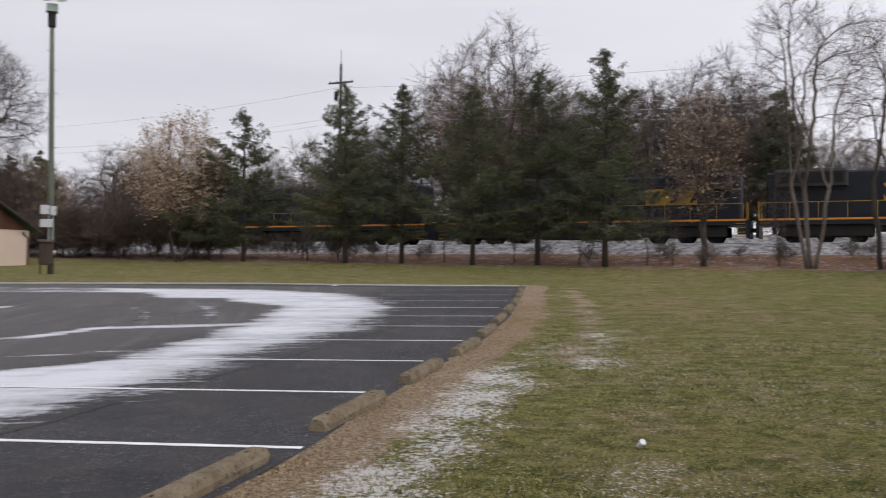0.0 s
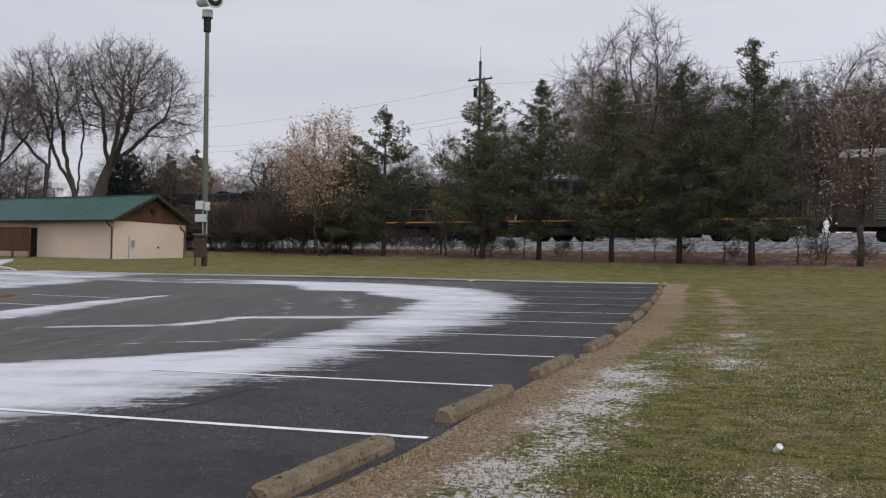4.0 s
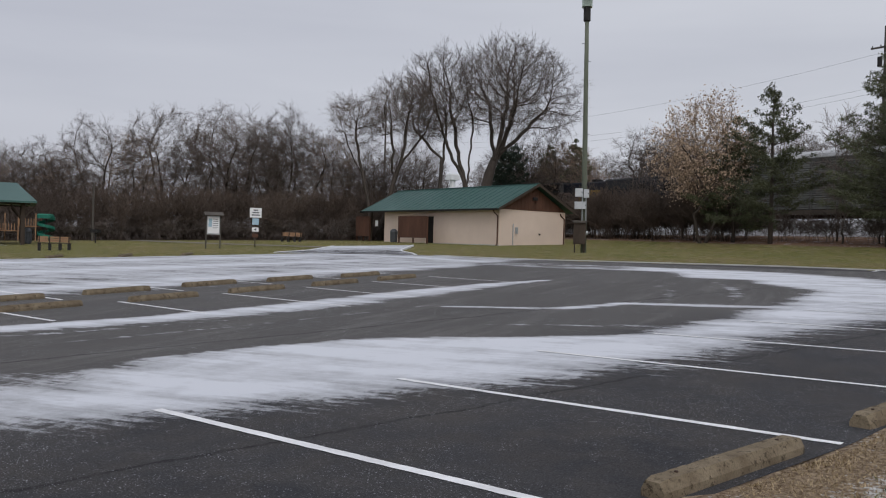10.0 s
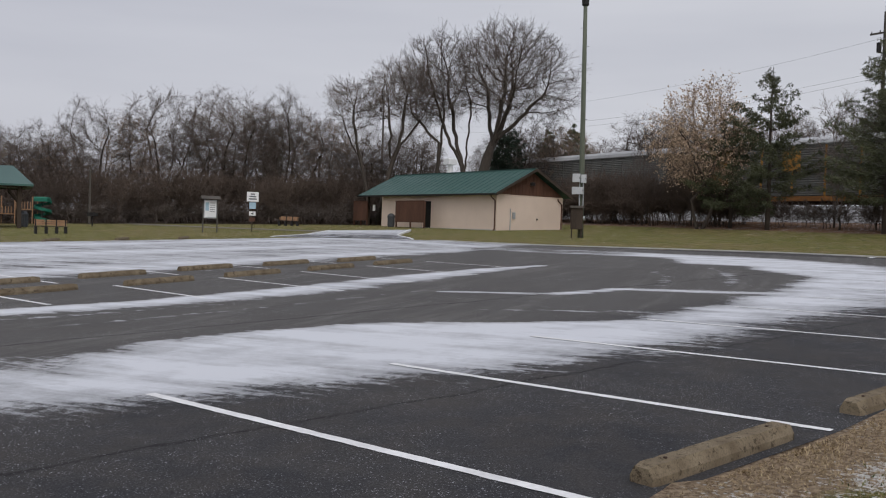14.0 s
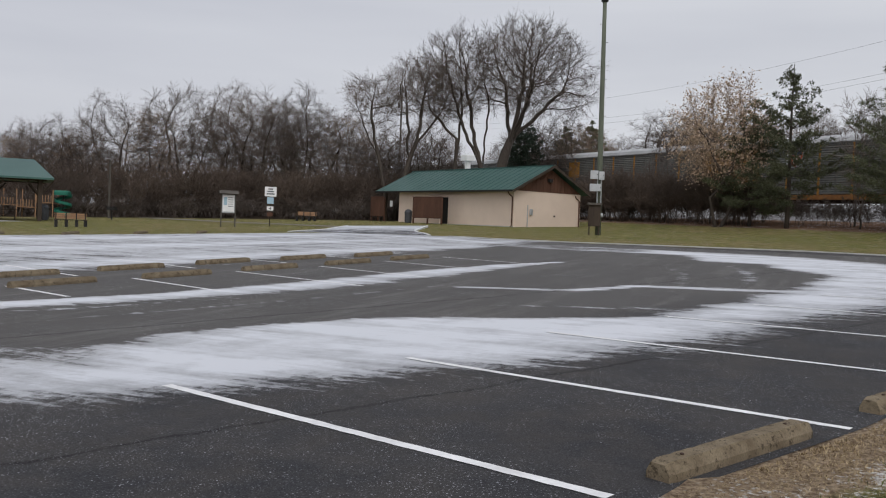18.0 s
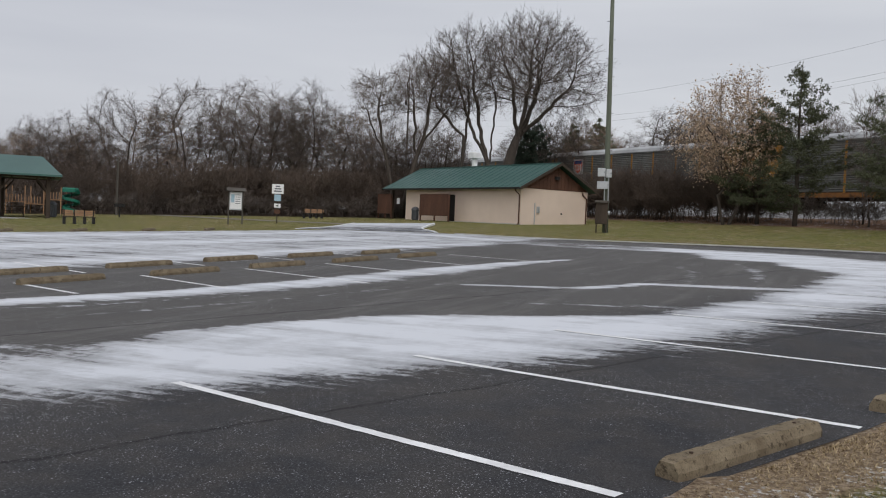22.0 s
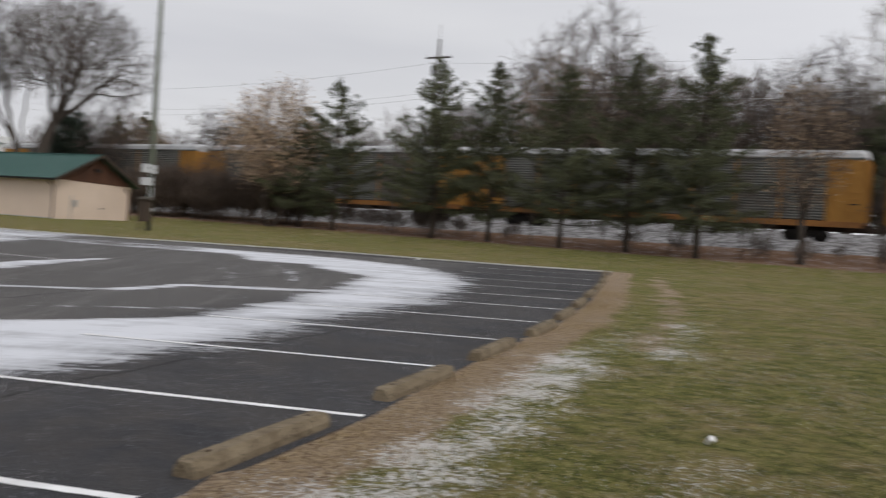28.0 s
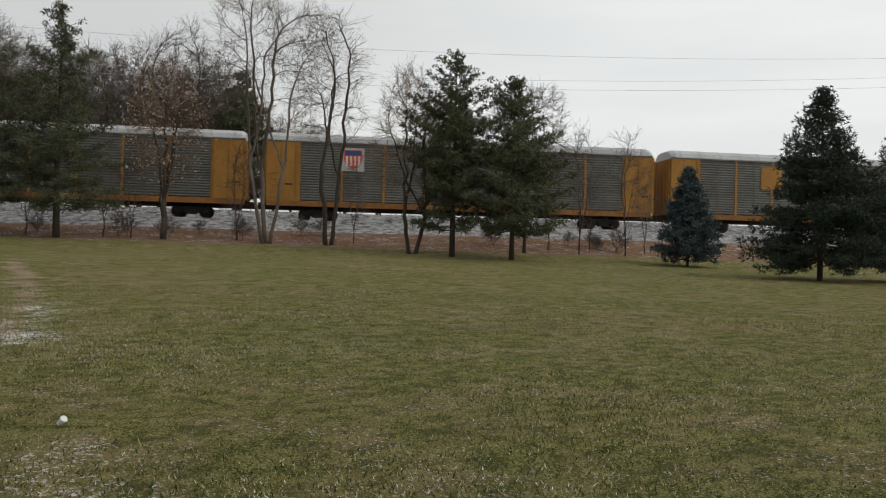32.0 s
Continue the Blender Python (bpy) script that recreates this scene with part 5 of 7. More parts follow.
# round the park: single crests, and lower growth between them
for deg, h, kind in ((51.0, 7.6, 3), (49.3, 9.4, 0), (47.2, 9.4, 1), (45.3, 11.8, 0), (43.4, 10.8, 3), (41.6, 14.0, 2), (39.7, 10.6, 1), (38.1, 12.8, 0), (37.0, 13.4, 0), (35.6, 12.4, 1), (34.4, 13.2, 0), (33.0, 11.8, 1), (31.8, 11.0, 3), (53.5, 8.6, 1), (56.0, 9.6, 0), (30.2, 11.0, 2), (28.4, 10.4, 1), (26.6, 10.6, 0), (19.6, 10.4, 1), (17.8, 10.8, 0), (16.4, 10.0, 3)):
    a = radians(deg)
    wood(kind, -math.sin(a) * 95, math.cos(a) * 95, h)
for k in range(24):
    a = radians(rw.uniform(15, 58))
    r = rw.uniform(92, 112)
    wood(rw.choice((0, 1, 1, 2, 3)), -math.sin(a) * r, math.cos(a) * r, rw.uniform(6.5, 9.8))

# the spreading trees behind the washroom building
BEHIND = "large bare trees behind the washroom building"
put_xy(bare_tree("bare_tree", 90, 18.2, "large bare tree with a broad rounded crown", TWIG, points=2600, sprigs=3, r=0.46, twig=0.012, tip=1.0, fork=(1.6, 0.2, 7.4), prongs=[(1.0, 0.8, 12.0), (2.6, -0.6, 12.6), (5.4, 0.2, 11.2), (3.4, 1.8, 12.4), (3.2, -2.0, 11.6)], group=BEHIND,
                 lobes=[(2.9, 0.0, 13.4, 5.2, 4.4), (2.2, 0.5, 15.6, 2.9, 2.6), (5.6, 0.0, 15.2, 2.4, 2.1), (7.0, 0.6, 13.0, 2.4, 2.2), (6.4, -0.8, 10.8, 2.6, 1.5), (0.4, 0.5, 13.0, 2.8, 3.1), (2.8, 3.4, 12.8, 3.1, 2.9), (2.6, -3.2, 13.0, 3.1, 2.9)]), -30.4, 74.1, 25)
put_xy(bare_tree("bare_tree", 91, 17.0, "bare tree with crooked dark limbs leaning outward", TWIG, points=760, sprigs=3, r=0.25, twig=0.012, tip=1.0, fork=(-0.3, 0, 5.0), prongs=[(-2.7, 0, 10.2), (0.2, 0.4, 10.6), (-1.6, 1.2, 11.2)], group=BEHIND,
                 lobes=[(-2.6, 0.0, 13.4, 3.1, 3.8), (-1.6, 1.0, 15.0, 2.3, 2.1), (-3.8, -0.5, 14.2, 2.2, 1.9), (-3.6, 0.5, 10.8, 2.3, 2.0), (-0.9, 0.8, 11.8, 2.0, 2.7)]), -31.0, 73.8, 25)
put_xy(bare_tree("bare_tree", 92, 14.6, "bare tree with a slim straight trunk and spreading crown", TWIG, points=520, sprigs=3, r=0.17, twig=0.012, tip=1.0, fork=(0.1, 0, 7.4), prongs=[(-2.2, 0, 9.8), (0.5, 0.5, 10.2)], group=BEHIND,
                 lobes=[(-1.5, 0.0, 11.6, 2.9, 2.9), (-2.6, 0.8, 13.0, 1.8, 1.6), (0.6, -0.5, 10.8, 2.0, 2.2), (-0.6, 0.6, 12.8, 1.9, 1.6)]), -33.4, 72.8, 25)
put_xy(bare_tree("bare_tree", 93, 14.8, "bare tree leaning over with a dark crooked trunk", TWIG, points=760, sprigs=3, r=0.22, twig=0.012, tip=1.0, fork=(1.6, 0, 6.8), prongs=[(3.6, 0, 9.6), (0.7, 0.3, 10.2), (2.2, -0.6, 10.6)], group=BEHIND,
                 lobes=[(2.2, 0.0, 11.8, 3.0, 2.8), (0.6, 0.5, 12.6, 1.9, 1.8), (3.4, -0.4, 13.0, 1.9, 1.6), (4.0, 0.4, 10.6, 1.8, 1.8), (0.2, -0.6, 10.6, 1.8, 1.6)]), -38.0, 70.5, 25)
put_xy(bare_tree("bare_tree", 94, 13.0, "slim crooked bare tree with sparse limbs", TWIG, points=420, sprigs=3, r=0.14, twig=0.012, tip=1.0, fork=(-1.4, 0, 7.2), prongs=[(-1.7, 0, 10.4), (-2.7, 0.3, 9.2)], group=BEHIND,
                 lobes=[(-1.7, 0.0, 10.4, 2.3, 2.2), (-2.6, 0.6, 11.4, 1.6, 1.2), (-0.6, -0.4, 11.0, 1.6, 1.6)]), -38.6, 70.2, 25)

# brush
BUSH = [shrub("shrub", 100, 3.6, "dense brown leafless brush", BRUSH, 8, "brush"), shrub("shrub", 101, 3.0, "dense brown leafless brush", BRUSH, 8, "brush"), shrub("shrub", 102, 2.2, "low grey-brown leafless brush on the bank", TWIG, 6, "brush")]
put(BUSH[0], -54, 52.5, 0)
put(BUSH[1], -57, 52.0, 0)
put(BUSH[2], -30.5, 51.8, 0)
for k in range(64):
    s = rw.uniform(-62, -41)
    again(BUSH[rw.choice((0, 1, 1))], s, rw.uniform(50.5, 55), rw.uniform(0, 360), rw.uniform(0.7, 1.15))
for k in range(12):
    again(BUSH[2], -43 + 1.2 * k, rw.uniform(51.5, 54), rw.uniform(0, 360), rw.uniform(0.6, 0.95))
for k in range(20):
    s = rw.uniform(-30, 22)
    again(BUSH[2], s, rw.uniform(51.0, 54.5), rw.uniform(0, 360), rw.uniform(0.3, 0.7))
for k in range(80):
    a = radians(22 + 36 * (k + rw.random()) / 80)
    r = rw.uniform(80, 96) if a > radians(29) else rw.uniform(82, 92)
    x, y = -math.sin(a) * r, math.cos(a) * r
    c = copy_thing(BUSH[rw.choice((0, 0, 1))], pose(x, y, ground_z(x, y), 0, 0, rw.uniform(0, 360)))
    sc = rw.uniform(0.8, 1.3)
    c.scale = (sc * 1.3, sc * 1.3, sc)
for k in range(48):
    c = again(BUSH[k % 2], -96 + 3.2 * (k + rw.random()), rw.uniform(69, 73), rw.uniform(0, 360), rw.uniform(0.9, 1.25))
    c.scale = (c.scale[0] * 1.5, c.scale[1] * 1.3, c.scale[2])
for k in range(44):
    a = radians(23 + 35 * (k + rw.random()) / 44)
    r = rw.uniform(79, 83)
    x, y = -math.sin(a) * r, math.cos(a) * r
    c = copy_thing(BUSH[2], pose(x, y, ground_z(x, y), 0, 0, rw.uniform(0, 360)))
    c.scale = (1.5, 1.5, rw.uniform(0.6, 1.0))


# ---- washroom building ----
def add_building():
    bx, by = -22.6, 59.6
    z = lawn_z(bx, by)
    house = thing("washroom_building", pose(bx, by, z, 0, 0, -28), "small cream block washroom building with a green metal roof", "building")
    L, D, H = 16.8, 6.6, 2.62
    # front wall in pieces round the two openings, then the other walls
    b = Build()
    for x0, x1 in ((-7.7, 0.0), (-14.3, -8.75)):
        b.box(x0, x1, 0.0, 0.2, -0.4, H)
    b.box(-8.75, -7.7, 0.0, 0.2, 2.15, H)
    part("front_wall", b, STUCCO, house)
    part("gable_wall", Build().box(-0.2, 0.0, 0.2, D - 0.2, -0.4, H), STUCCO, house)
    part("back_wall", Build().box(-L, 0.0, D - 0.2, D, -0.4, H), STUCCO, house)
    part("porch_wall", Build().box(-14.5, -14.3, 0.0, D - 0.2, -0.4, H), STUCCO, house)
    part("plinth", Build().box(-14.32, 0.015, -0.015, 0.0, -0.4, 0.06), KERB, house)
    part("doorway", Build().box(-8.73, -7.72, 0.12, 0.16, 0.0, 2.13), DARK, house, "dark recessed doorway")
    part("porch_doorway", Build().box(-14.54, -14.502, 1.2, 2.3, 0.0, 2.1), DARK, house, "dark porch door")
    part("porch_post", Build().box(-L + 0.1, -L + 0.25, 0.02, 0.17, -0.3, H, None, 0.01), DARK_WOOD, house)
    part("porch_slab", Build().box(-L - 0.3, -14.5, -0.6, D, -0.4, 0.03), KERB, house)
    # roof: two slopes with ribs
    ov, ridge, rise = 0.55, D / 2, 1.68
    for sgn, nm in ((1, "front_roof"), (-1, "back_roof")):
        r = Build()
        y0, y1 = (-ov, ridge) if sgn > 0 else (D + ov, ridge)
        z0 = H - 0.05
        z1 = z0 + rise + 0.25
        r.add([(-L - ov, y0, z0), (ov, y0, z0), (ov, y1, z1), (-L - ov, y1, z1), (-L - ov, y0, z0 + 0.07), (ov, y0, z0 + 0.07), (ov, y1, z1 + 0.07), (-L - ov, y1, z1 + 0.07)], [(3, 2, 1, 0), (4, 5, 6, 7), (0, 1, 5, 4), (1, 2, 6, 5), (2, 3, 7, 6), (3, 0, 4, 7)])
        roof = part(nm, r, GREEN_ROOF, house)
        rib = Build().add([(-0.02, y0, z0 + 0.07), (0.02, y0, z0 + 0.07), (0.02, y1, z1 + 0.07), (-0.02, y1, z1 + 0.07), (-0.01, y0, z0 + 0.10), (0.01, y0, z0 + 0.10), (0.01, y1, z1 + 0.10), (-0.01, y1, z1 + 0.10)], [(4, 5, 6, 7), (0, 1, 5, 4), (1, 2, 6, 5), (3, 0, 4, 7)]).mesh("rib")
        rib.materials.append(GREEN_ROOF)
        for k in range(26):
            o = new("roof_rib", rib)
            o.parent = roof
            o.location = (-L - ov + 0.3 + k * (L + 2 * ov - 0.6) / 25, 0, 0)
    part("ridge_cap", Build().box(-L - ov, ov, ridge - 0.12, ridge + 0.12, H + rise + 0.25, H + rise + 0.31, None, 0.01), GREEN_ROOF, house)
    # brown gables, in boards
    for gx in (0.0, -L):
        g = part("gable", Build().add([(gx - 0.04, 0.0, H), (gx - 0.04, D, H), (gx - 0.04, ridge, H + rise + 0.1), (gx + 0.03, 0.0, H), (gx + 0.03, D, H), (gx + 0.03, ridge, H + rise + 0.1)], [(0, 1, 2), (5, 4, 3), (0, 3, 4, 1), (1, 4, 5, 2), (2, 5, 3, 0)]), BROWN_WOOD, house, "brown boarded gable")
        for k in range(18):
            y = 0.3 + k * (D - 0.6) / 17
            top = H + (rise + 0.02) * (1 - abs(y - ridge) / ridge)
            o = part("batten", Build().box(gx + 0.03, gx + 0.05, y - 0.02, y + 0.02, H, top), BROWN_WOOD, g)
    for y0, y1, nm in ((-ov, ridge, "verge_front"), (D + ov, ridge, "verge_back")):
        z0, z1 = H - 0.17, H + rise + 0.10
        part("bargeboard", Build().add([(ov - 0.02, y0, z0), (ov + 0.03, y0, z0), (ov + 0.03, y1, z1), (ov - 0.02, y1, z1), (ov - 0.02, y0, z0 + 0.2), (ov + 0.03, y0, z0 + 0.2), (ov + 0.03, y1, z1 + 0.2), (ov - 0.02, y1, z1 + 0.2)], [(0, 1, 2, 3), (7, 6, 5, 4), (0, 4, 5, 1), (1, 5, 6, 2), (3, 2, 6, 7), (0, 3, 7, 4)]), DARK_WOOD, house)
    part("gutter", Build().box(-L - ov, ov - 0.03, -ov - 0.12, -ov - 0.01, H - 0.12, H + 0.0, None, 0.02), DARK, house, "dark brown eaves gutter")
    for x, y in ((-0.1, -0.06), (0.06, D - 0.15)):
        part("downpipe", Build().tube([(x, y - 0.42, H - 0.1), (x, y - 0.38, H - 0.25), (x, y, H - 0.5), (x, y, 0.1), (x, y - 0.12, 0.0)], 0.05, 8), BROWN_WOOD, house)
    v = part("roof_vent", Build().tube([(-9.9, ridge + 0.2, H + rise - 0.1), (-9.9, ridge + 0.2, H + rise + 1.0)], 0.24, 12), WHITE, house, "white roof ventilator")
    part("vent_cap", Build().box(-10.3, -9.5, ridge - 0.25, ridge + 0.65, H + rise + 0.97, H + rise + 1.45, None, 0.05), WHITE, v)
    part("meter_box", Build().box(0.0, 0.12, 1.5, 1.75, 0.9, 1.35, None, 0.02), GALV, house)
    part("conduit", Build().tube([(0.05, 1.3, 0.0), (0.05, 1.3, 1.6)], 0.035, 8), GALV, house)
    part("tap", Build().box(0.0, 0.08, 3.9, 4.0, 0.85, 0.97, None, 0.01), IRON, house)
    part("gable_lamp", Build().box(0.03, 0.28, ridge - 0.18, ridge + 0.18, H + 0.75, H + 0.98, None, 0.03), IRON, house)
    part("notice", Build().box(-15.9, -15.5, 0.0, 0.02, 1.35, 1.85), WHITE, house)
    # boarded privacy screens stand free in front
    def screen(x0, x1, y, label):
        bx2, by2 = -22.4 + math.cos(radians(-28)) * x0 - math.sin(radians(-28)) * y, 59.6 + math.sin(radians(-28)) * x0 + math.cos(radians(-28)) * y
        t = thing("privacy_screen", pose(bx2, by2, lawn_z(bx2, by2), 0, 0, -28), label, "screen", "privacy screens")
        n = int((x1 - x0) / 0.15)
        w = (x1 - x0) / n
        for k in range(n):
            part("board", Build().box(k * w + 0.004, (k + 1) * w - 0.004, -0.02, 0.02, 0.42, 2.05), BROWN_WOOD, t)
        for xx in (0.0, (x1 - x0) * 0.5, x1 - x0 - 0.1):
            part("post", Build().box(xx, xx + 0.1, 0.02, 0.12, -0.3, 2.0), BROWN_WOOD, t)
        part("top_rail", Build().box(-0.02, x1 - x0 + 0.02, -0.04, 0.06, 2.05, 2.10), BROWN_WOOD, t)
    screen(-10.5, -6.7, -1.6, "brown board privacy screen before a washroom door")
    screen(-18.6, -16.5, -0.4, "brown board privacy screen beside the porch")


add_building()


def trash_can(x, y):
    t = thing("trash_can", pose(x, y, lawn_z(x, y)), "grey plastic trash can with a domed lid", "trash can", "trash cans")
    part("can", Build().tube([(0, 0, 0), (0, 0, 0.05), (0, 0, 0.75), (0, 0, 0.8)], [0.24, 0.26, 0.3, 0.31], 18), BIN, t)
    part("lid", Build().tube([(0, 0, 0.8), (0, 0, 0.86), (0, 0, 0.98), (0, 0, 1.06), (0, 0, 1.09)], [0.32, 0.32, 0.26, 0.16, 0.04], 18), BIN, t)
    for k in range(6):
        a = k * math.pi / 3
        part("slat", Build().box(0.27, 0.30, -0.05, 0.05, 0.1, 0.72, pose(0, 0, 0, 0, 0, k * 60)), BIN, t)


trash_can(-33.3, 64.1)
trash_can(-51.5, 44.5)


# ---- siren pole ----
def add_siren():
    x, y = -13.3, 48.2
    t = thing("siren_pole", pose(x, y, lawn_z(x, y), 0, -0.8, 16), "tall green-grey pole carrying a warning siren", "siren pole")
    part("pole", Build().tube([(0, 0, -0.4), (0, 0, 5), (0.0, 0, 9.5), (0, 0, 13.4)], [0.165, 0.145, 0.125, 0.105], 12), POLE_WOOD, t, smooth=True)
    part("collar", Build().tube([(0, 0, 12.7), (0, 0, 12.75), (0, 0, 13.5), (0, 0, 13.55)], [0.14, 0.2, 0.2, 0.14], 12), IRON, t)
    part("rotator", Build().box(-0.28, 0.28, -0.28, 0.28, 13.5, 13.9, None, 0.05), SIREN_GREEN, t)
    s = part("siren_horn", Build().tube([(-0.42, 0.62, 14.45), (-0.26, 0.34, 14.45), (-0.06, 0.0, 14.42), (0.12, -0.3, 14.42), (0.30, -0.62, 14.42), (0.34, -0.7, 14.42)], [0.22, 0.28, 0.30, 0.26, 0.52, 0.55], 20), SIREN_GREEN, t)
    part("horn_mouth", Build().tube([(0.345, -0.705, 14.42), (0.35, -0.715, 14.42)], [0.44, 0.42], 20), IRON, s)
    part("horn_grille", Build().tube([(0.355, -0.72, 14.42), (0.37, -0.745, 14.42)], [0.2, 0.2], 14), SIREN_GREEN, s)
    for x0, x1, z0, z1 in ((-0.50, -0.07, 3.05, 3.5), (-0.04, 0.26, 3.0, 3.45), (-0.52, 0.12, 2.38, 2.78)):
        bx = part("control_box", Build().box(x0, x1, -0.42, -0.16, z0, z1, None, 0.02), GALV, t, "pale grey control cabinet")
        part("latch", Build().box(x1 - 0.06, x1 - 0.03, -0.435, -0.42, (z0 + z1) / 2 - 0.04, (z0 + z1) / 2 + 0.04), IRON, bx)
    for xx in (-0.1, 0.1):
        part("conduit", Build().tube([(xx, -0.17, 1.5), (xx, -0.17, 3.1)], 0.03, 8), GALV, t)
    for k in range(8):
        part("step_bolt", Build().tube([(0, 0, 4.5 + k), (0.24 * (-1) ** k, 0, 4.5 + k)], 0.012, 6), IRON, t)
    c = thing("timber_cabinet", pose(-13.4, 47.7, lawn_z(-13.4, 47.7), 0, 0, 14) @ Matrix.Diagonal((0.68, 0.8, 0.95, 1)), "dark brown timber box on legs at the pole's foot", "cabinet")
    part("box", Build().box(-0.48, 0.48, -0.3, 0.3, 0.5, 1.72), DARK_WOOD, c)
    part("brace", Build().add([(-0.42, -0.33, 0.55), (-0.32, -0.33, 0.55), (0.42, -0.33, 1.66), (0.32, -0.33, 1.66), (-0.42, -0.302, 0.55), (-0.32, -0.302, 0.55), (0.42, -0.302, 1.66), (0.32, -0.302, 1.66)], [(0, 1, 2, 3), (0, 4, 5, 1), (1, 5, 6, 2), (2, 6, 7, 3), (3, 7, 4, 0)]), DARK_WOOD, c)
    for zz in (0.52, 1.62):
        part("rail", Build().box(-0.48, 0.48, -0.33, -0.302, zz, zz + 0.08), DARK_WOOD, c)
    part("roof", Build().box(-0.58, 0.58, -0.42, 0.42, 1.72, 1.84, None, 0.03), GREY_WOOD, c)
    for xx in (-0.42, 0.34):
        for yy in (-0.26, 0.2):
            part("leg", Build().box(xx, xx + 0.08, yy, yy + 0.08, -0.3, 0.5), DARK_WOOD, c)
    part("meter", Build().tube([(0.5, 0.0, 1.15), (0.66, 0.0, 1.15)], 0.12, 12), GALV, c)


add_siren()


# ---- notice board, signs, benches, pavilion, playground ----
def add_board():
    x, y = -34.2, 42.7
    t = thing("notice_board", pose(x, y, lawn_z(x, y), 0, 0, 48) @ Matrix.Diagonal((0.58, 1, 0.98, 1)), "park notice board on two grey posts with a small roof", "notice board")
    for xx in (-0.75, 0.66):
        part("post", Build().box(xx, xx + 0.11, -0.05, 0.06, -0.4, 2.0, None, 0.01), GREY_WOOD, t)
    p = part("panel", Build().box(-0.64, 0.64, -0.05, 0.03, 0.85, 1.95, None, 0.01), GALV, t)
    part("sheet", Build().box(-0.56, 0.56, -0.062, -0.052, 0.92, 1.88), WHITE, p, "pale paper notice")
    part("map_print", Build().box(-0.5, -0.15, -0.068, -0.063, 1.3, 1.8), BLUE_SIGN, p)
    for k in range(5):
        part("print_line", Build().box(-0.05, 0.45, -0.068, -0.063, 1.75 - 0.13 * k, 1.785 - 0.13 * k), PRINT, p)
    part("roof", Build().add([(-0.95, -0.35, 2.0), (0.95, -0.35, 2.0), (0.95, 0.35, 2.0), (-0.95, 0.35, 2.0), (-0.95, 0, 2.2), (0.95, 0, 2.2)], [(0, 1, 5, 4), (2, 3, 4, 5), (0, 4, 3), (1, 2, 5), (3, 2, 1, 0)]), GREY_WOOD, t)


def add_sign():
    x, y = -33.6, 46.0
    t = thing("sign_post", pose(x, y, lawn_z(x, y), 0, 0, 40), "thin post with white, blue and small notices", "sign")
    part("post", Build().box(-0.03, 0.03, -0.02, 0.02, -0.4, 2.45), DARK_WOOD, t)
    a = part("white_plate", Build().box(-0.36, 0.36, -0.04, -0.02, 1.85, 2.45), WHITE, t)
    for k, w in enumerate((0.14, 0.2, 0.24)):
        part("print_line", Build().box(-w, w, -0.046, -0.041, 2.27 - 0.15 * k, 2.35 - 0.15 * k), PRINT, a)
    part("blue_plate", Build().box(-0.2, 0.2, -0.04, -0.02, 1.4, 1.8), BLUE_SIGN, t)
    c = part("arrow_plate", Build().box(-0.2, 0.2, -0.04, -0.02, 0.98, 1.24), WHITE, t)
    part("arrow", Build().add([(-0.1, -0.046, 1.11), (0.06, -0.046, 1.2), (0.06, -0.046, 1.02)], [(0, 2, 1)]), PRINT, c)
    part("brown_plate", Build().box(-0.18, 0.18, -0.04, -0.02, 0.62, 0.86), BROWN_WOOD, t)


def add_bench(x, y, turn):
    t = thing("park_bench", pose(x, y, lawn_z(x, y), 0, 0, turn) @ Matrix.Diagonal((0.64, 0.85, 0.88, 1)), "three-seat park bench with tan boards on black legs", "bench")
    for k in range(3):
        xx = -1.25 + 0.85 * k
        for j in range(3):
            part("back_board", Build().box(xx, xx + 0.8, 0.24, 0.28, 0.5 + 0.12 * j, 0.6 + 0.12 * j, None, 0.008), TAN_WOOD, t)
    for j in range(4):
        part("seat_board", Build().box(-1.3, 1.3, -0.25 + 0.12 * j, -0.15 + 0.12 * j, 0.42, 0.46, None, 0.008), DARK_WOOD, t)
    for xx in (-1.15, -0.35, 0.45, 1.15):
        part("leg", Build().box(xx - 0.11, xx + 0.11, -0.22, 0.22, -0.1, 0.42).box(xx - 0.04, xx + 0.04, 0.2, 0.26, 0.4, 0.88), IRON, t)


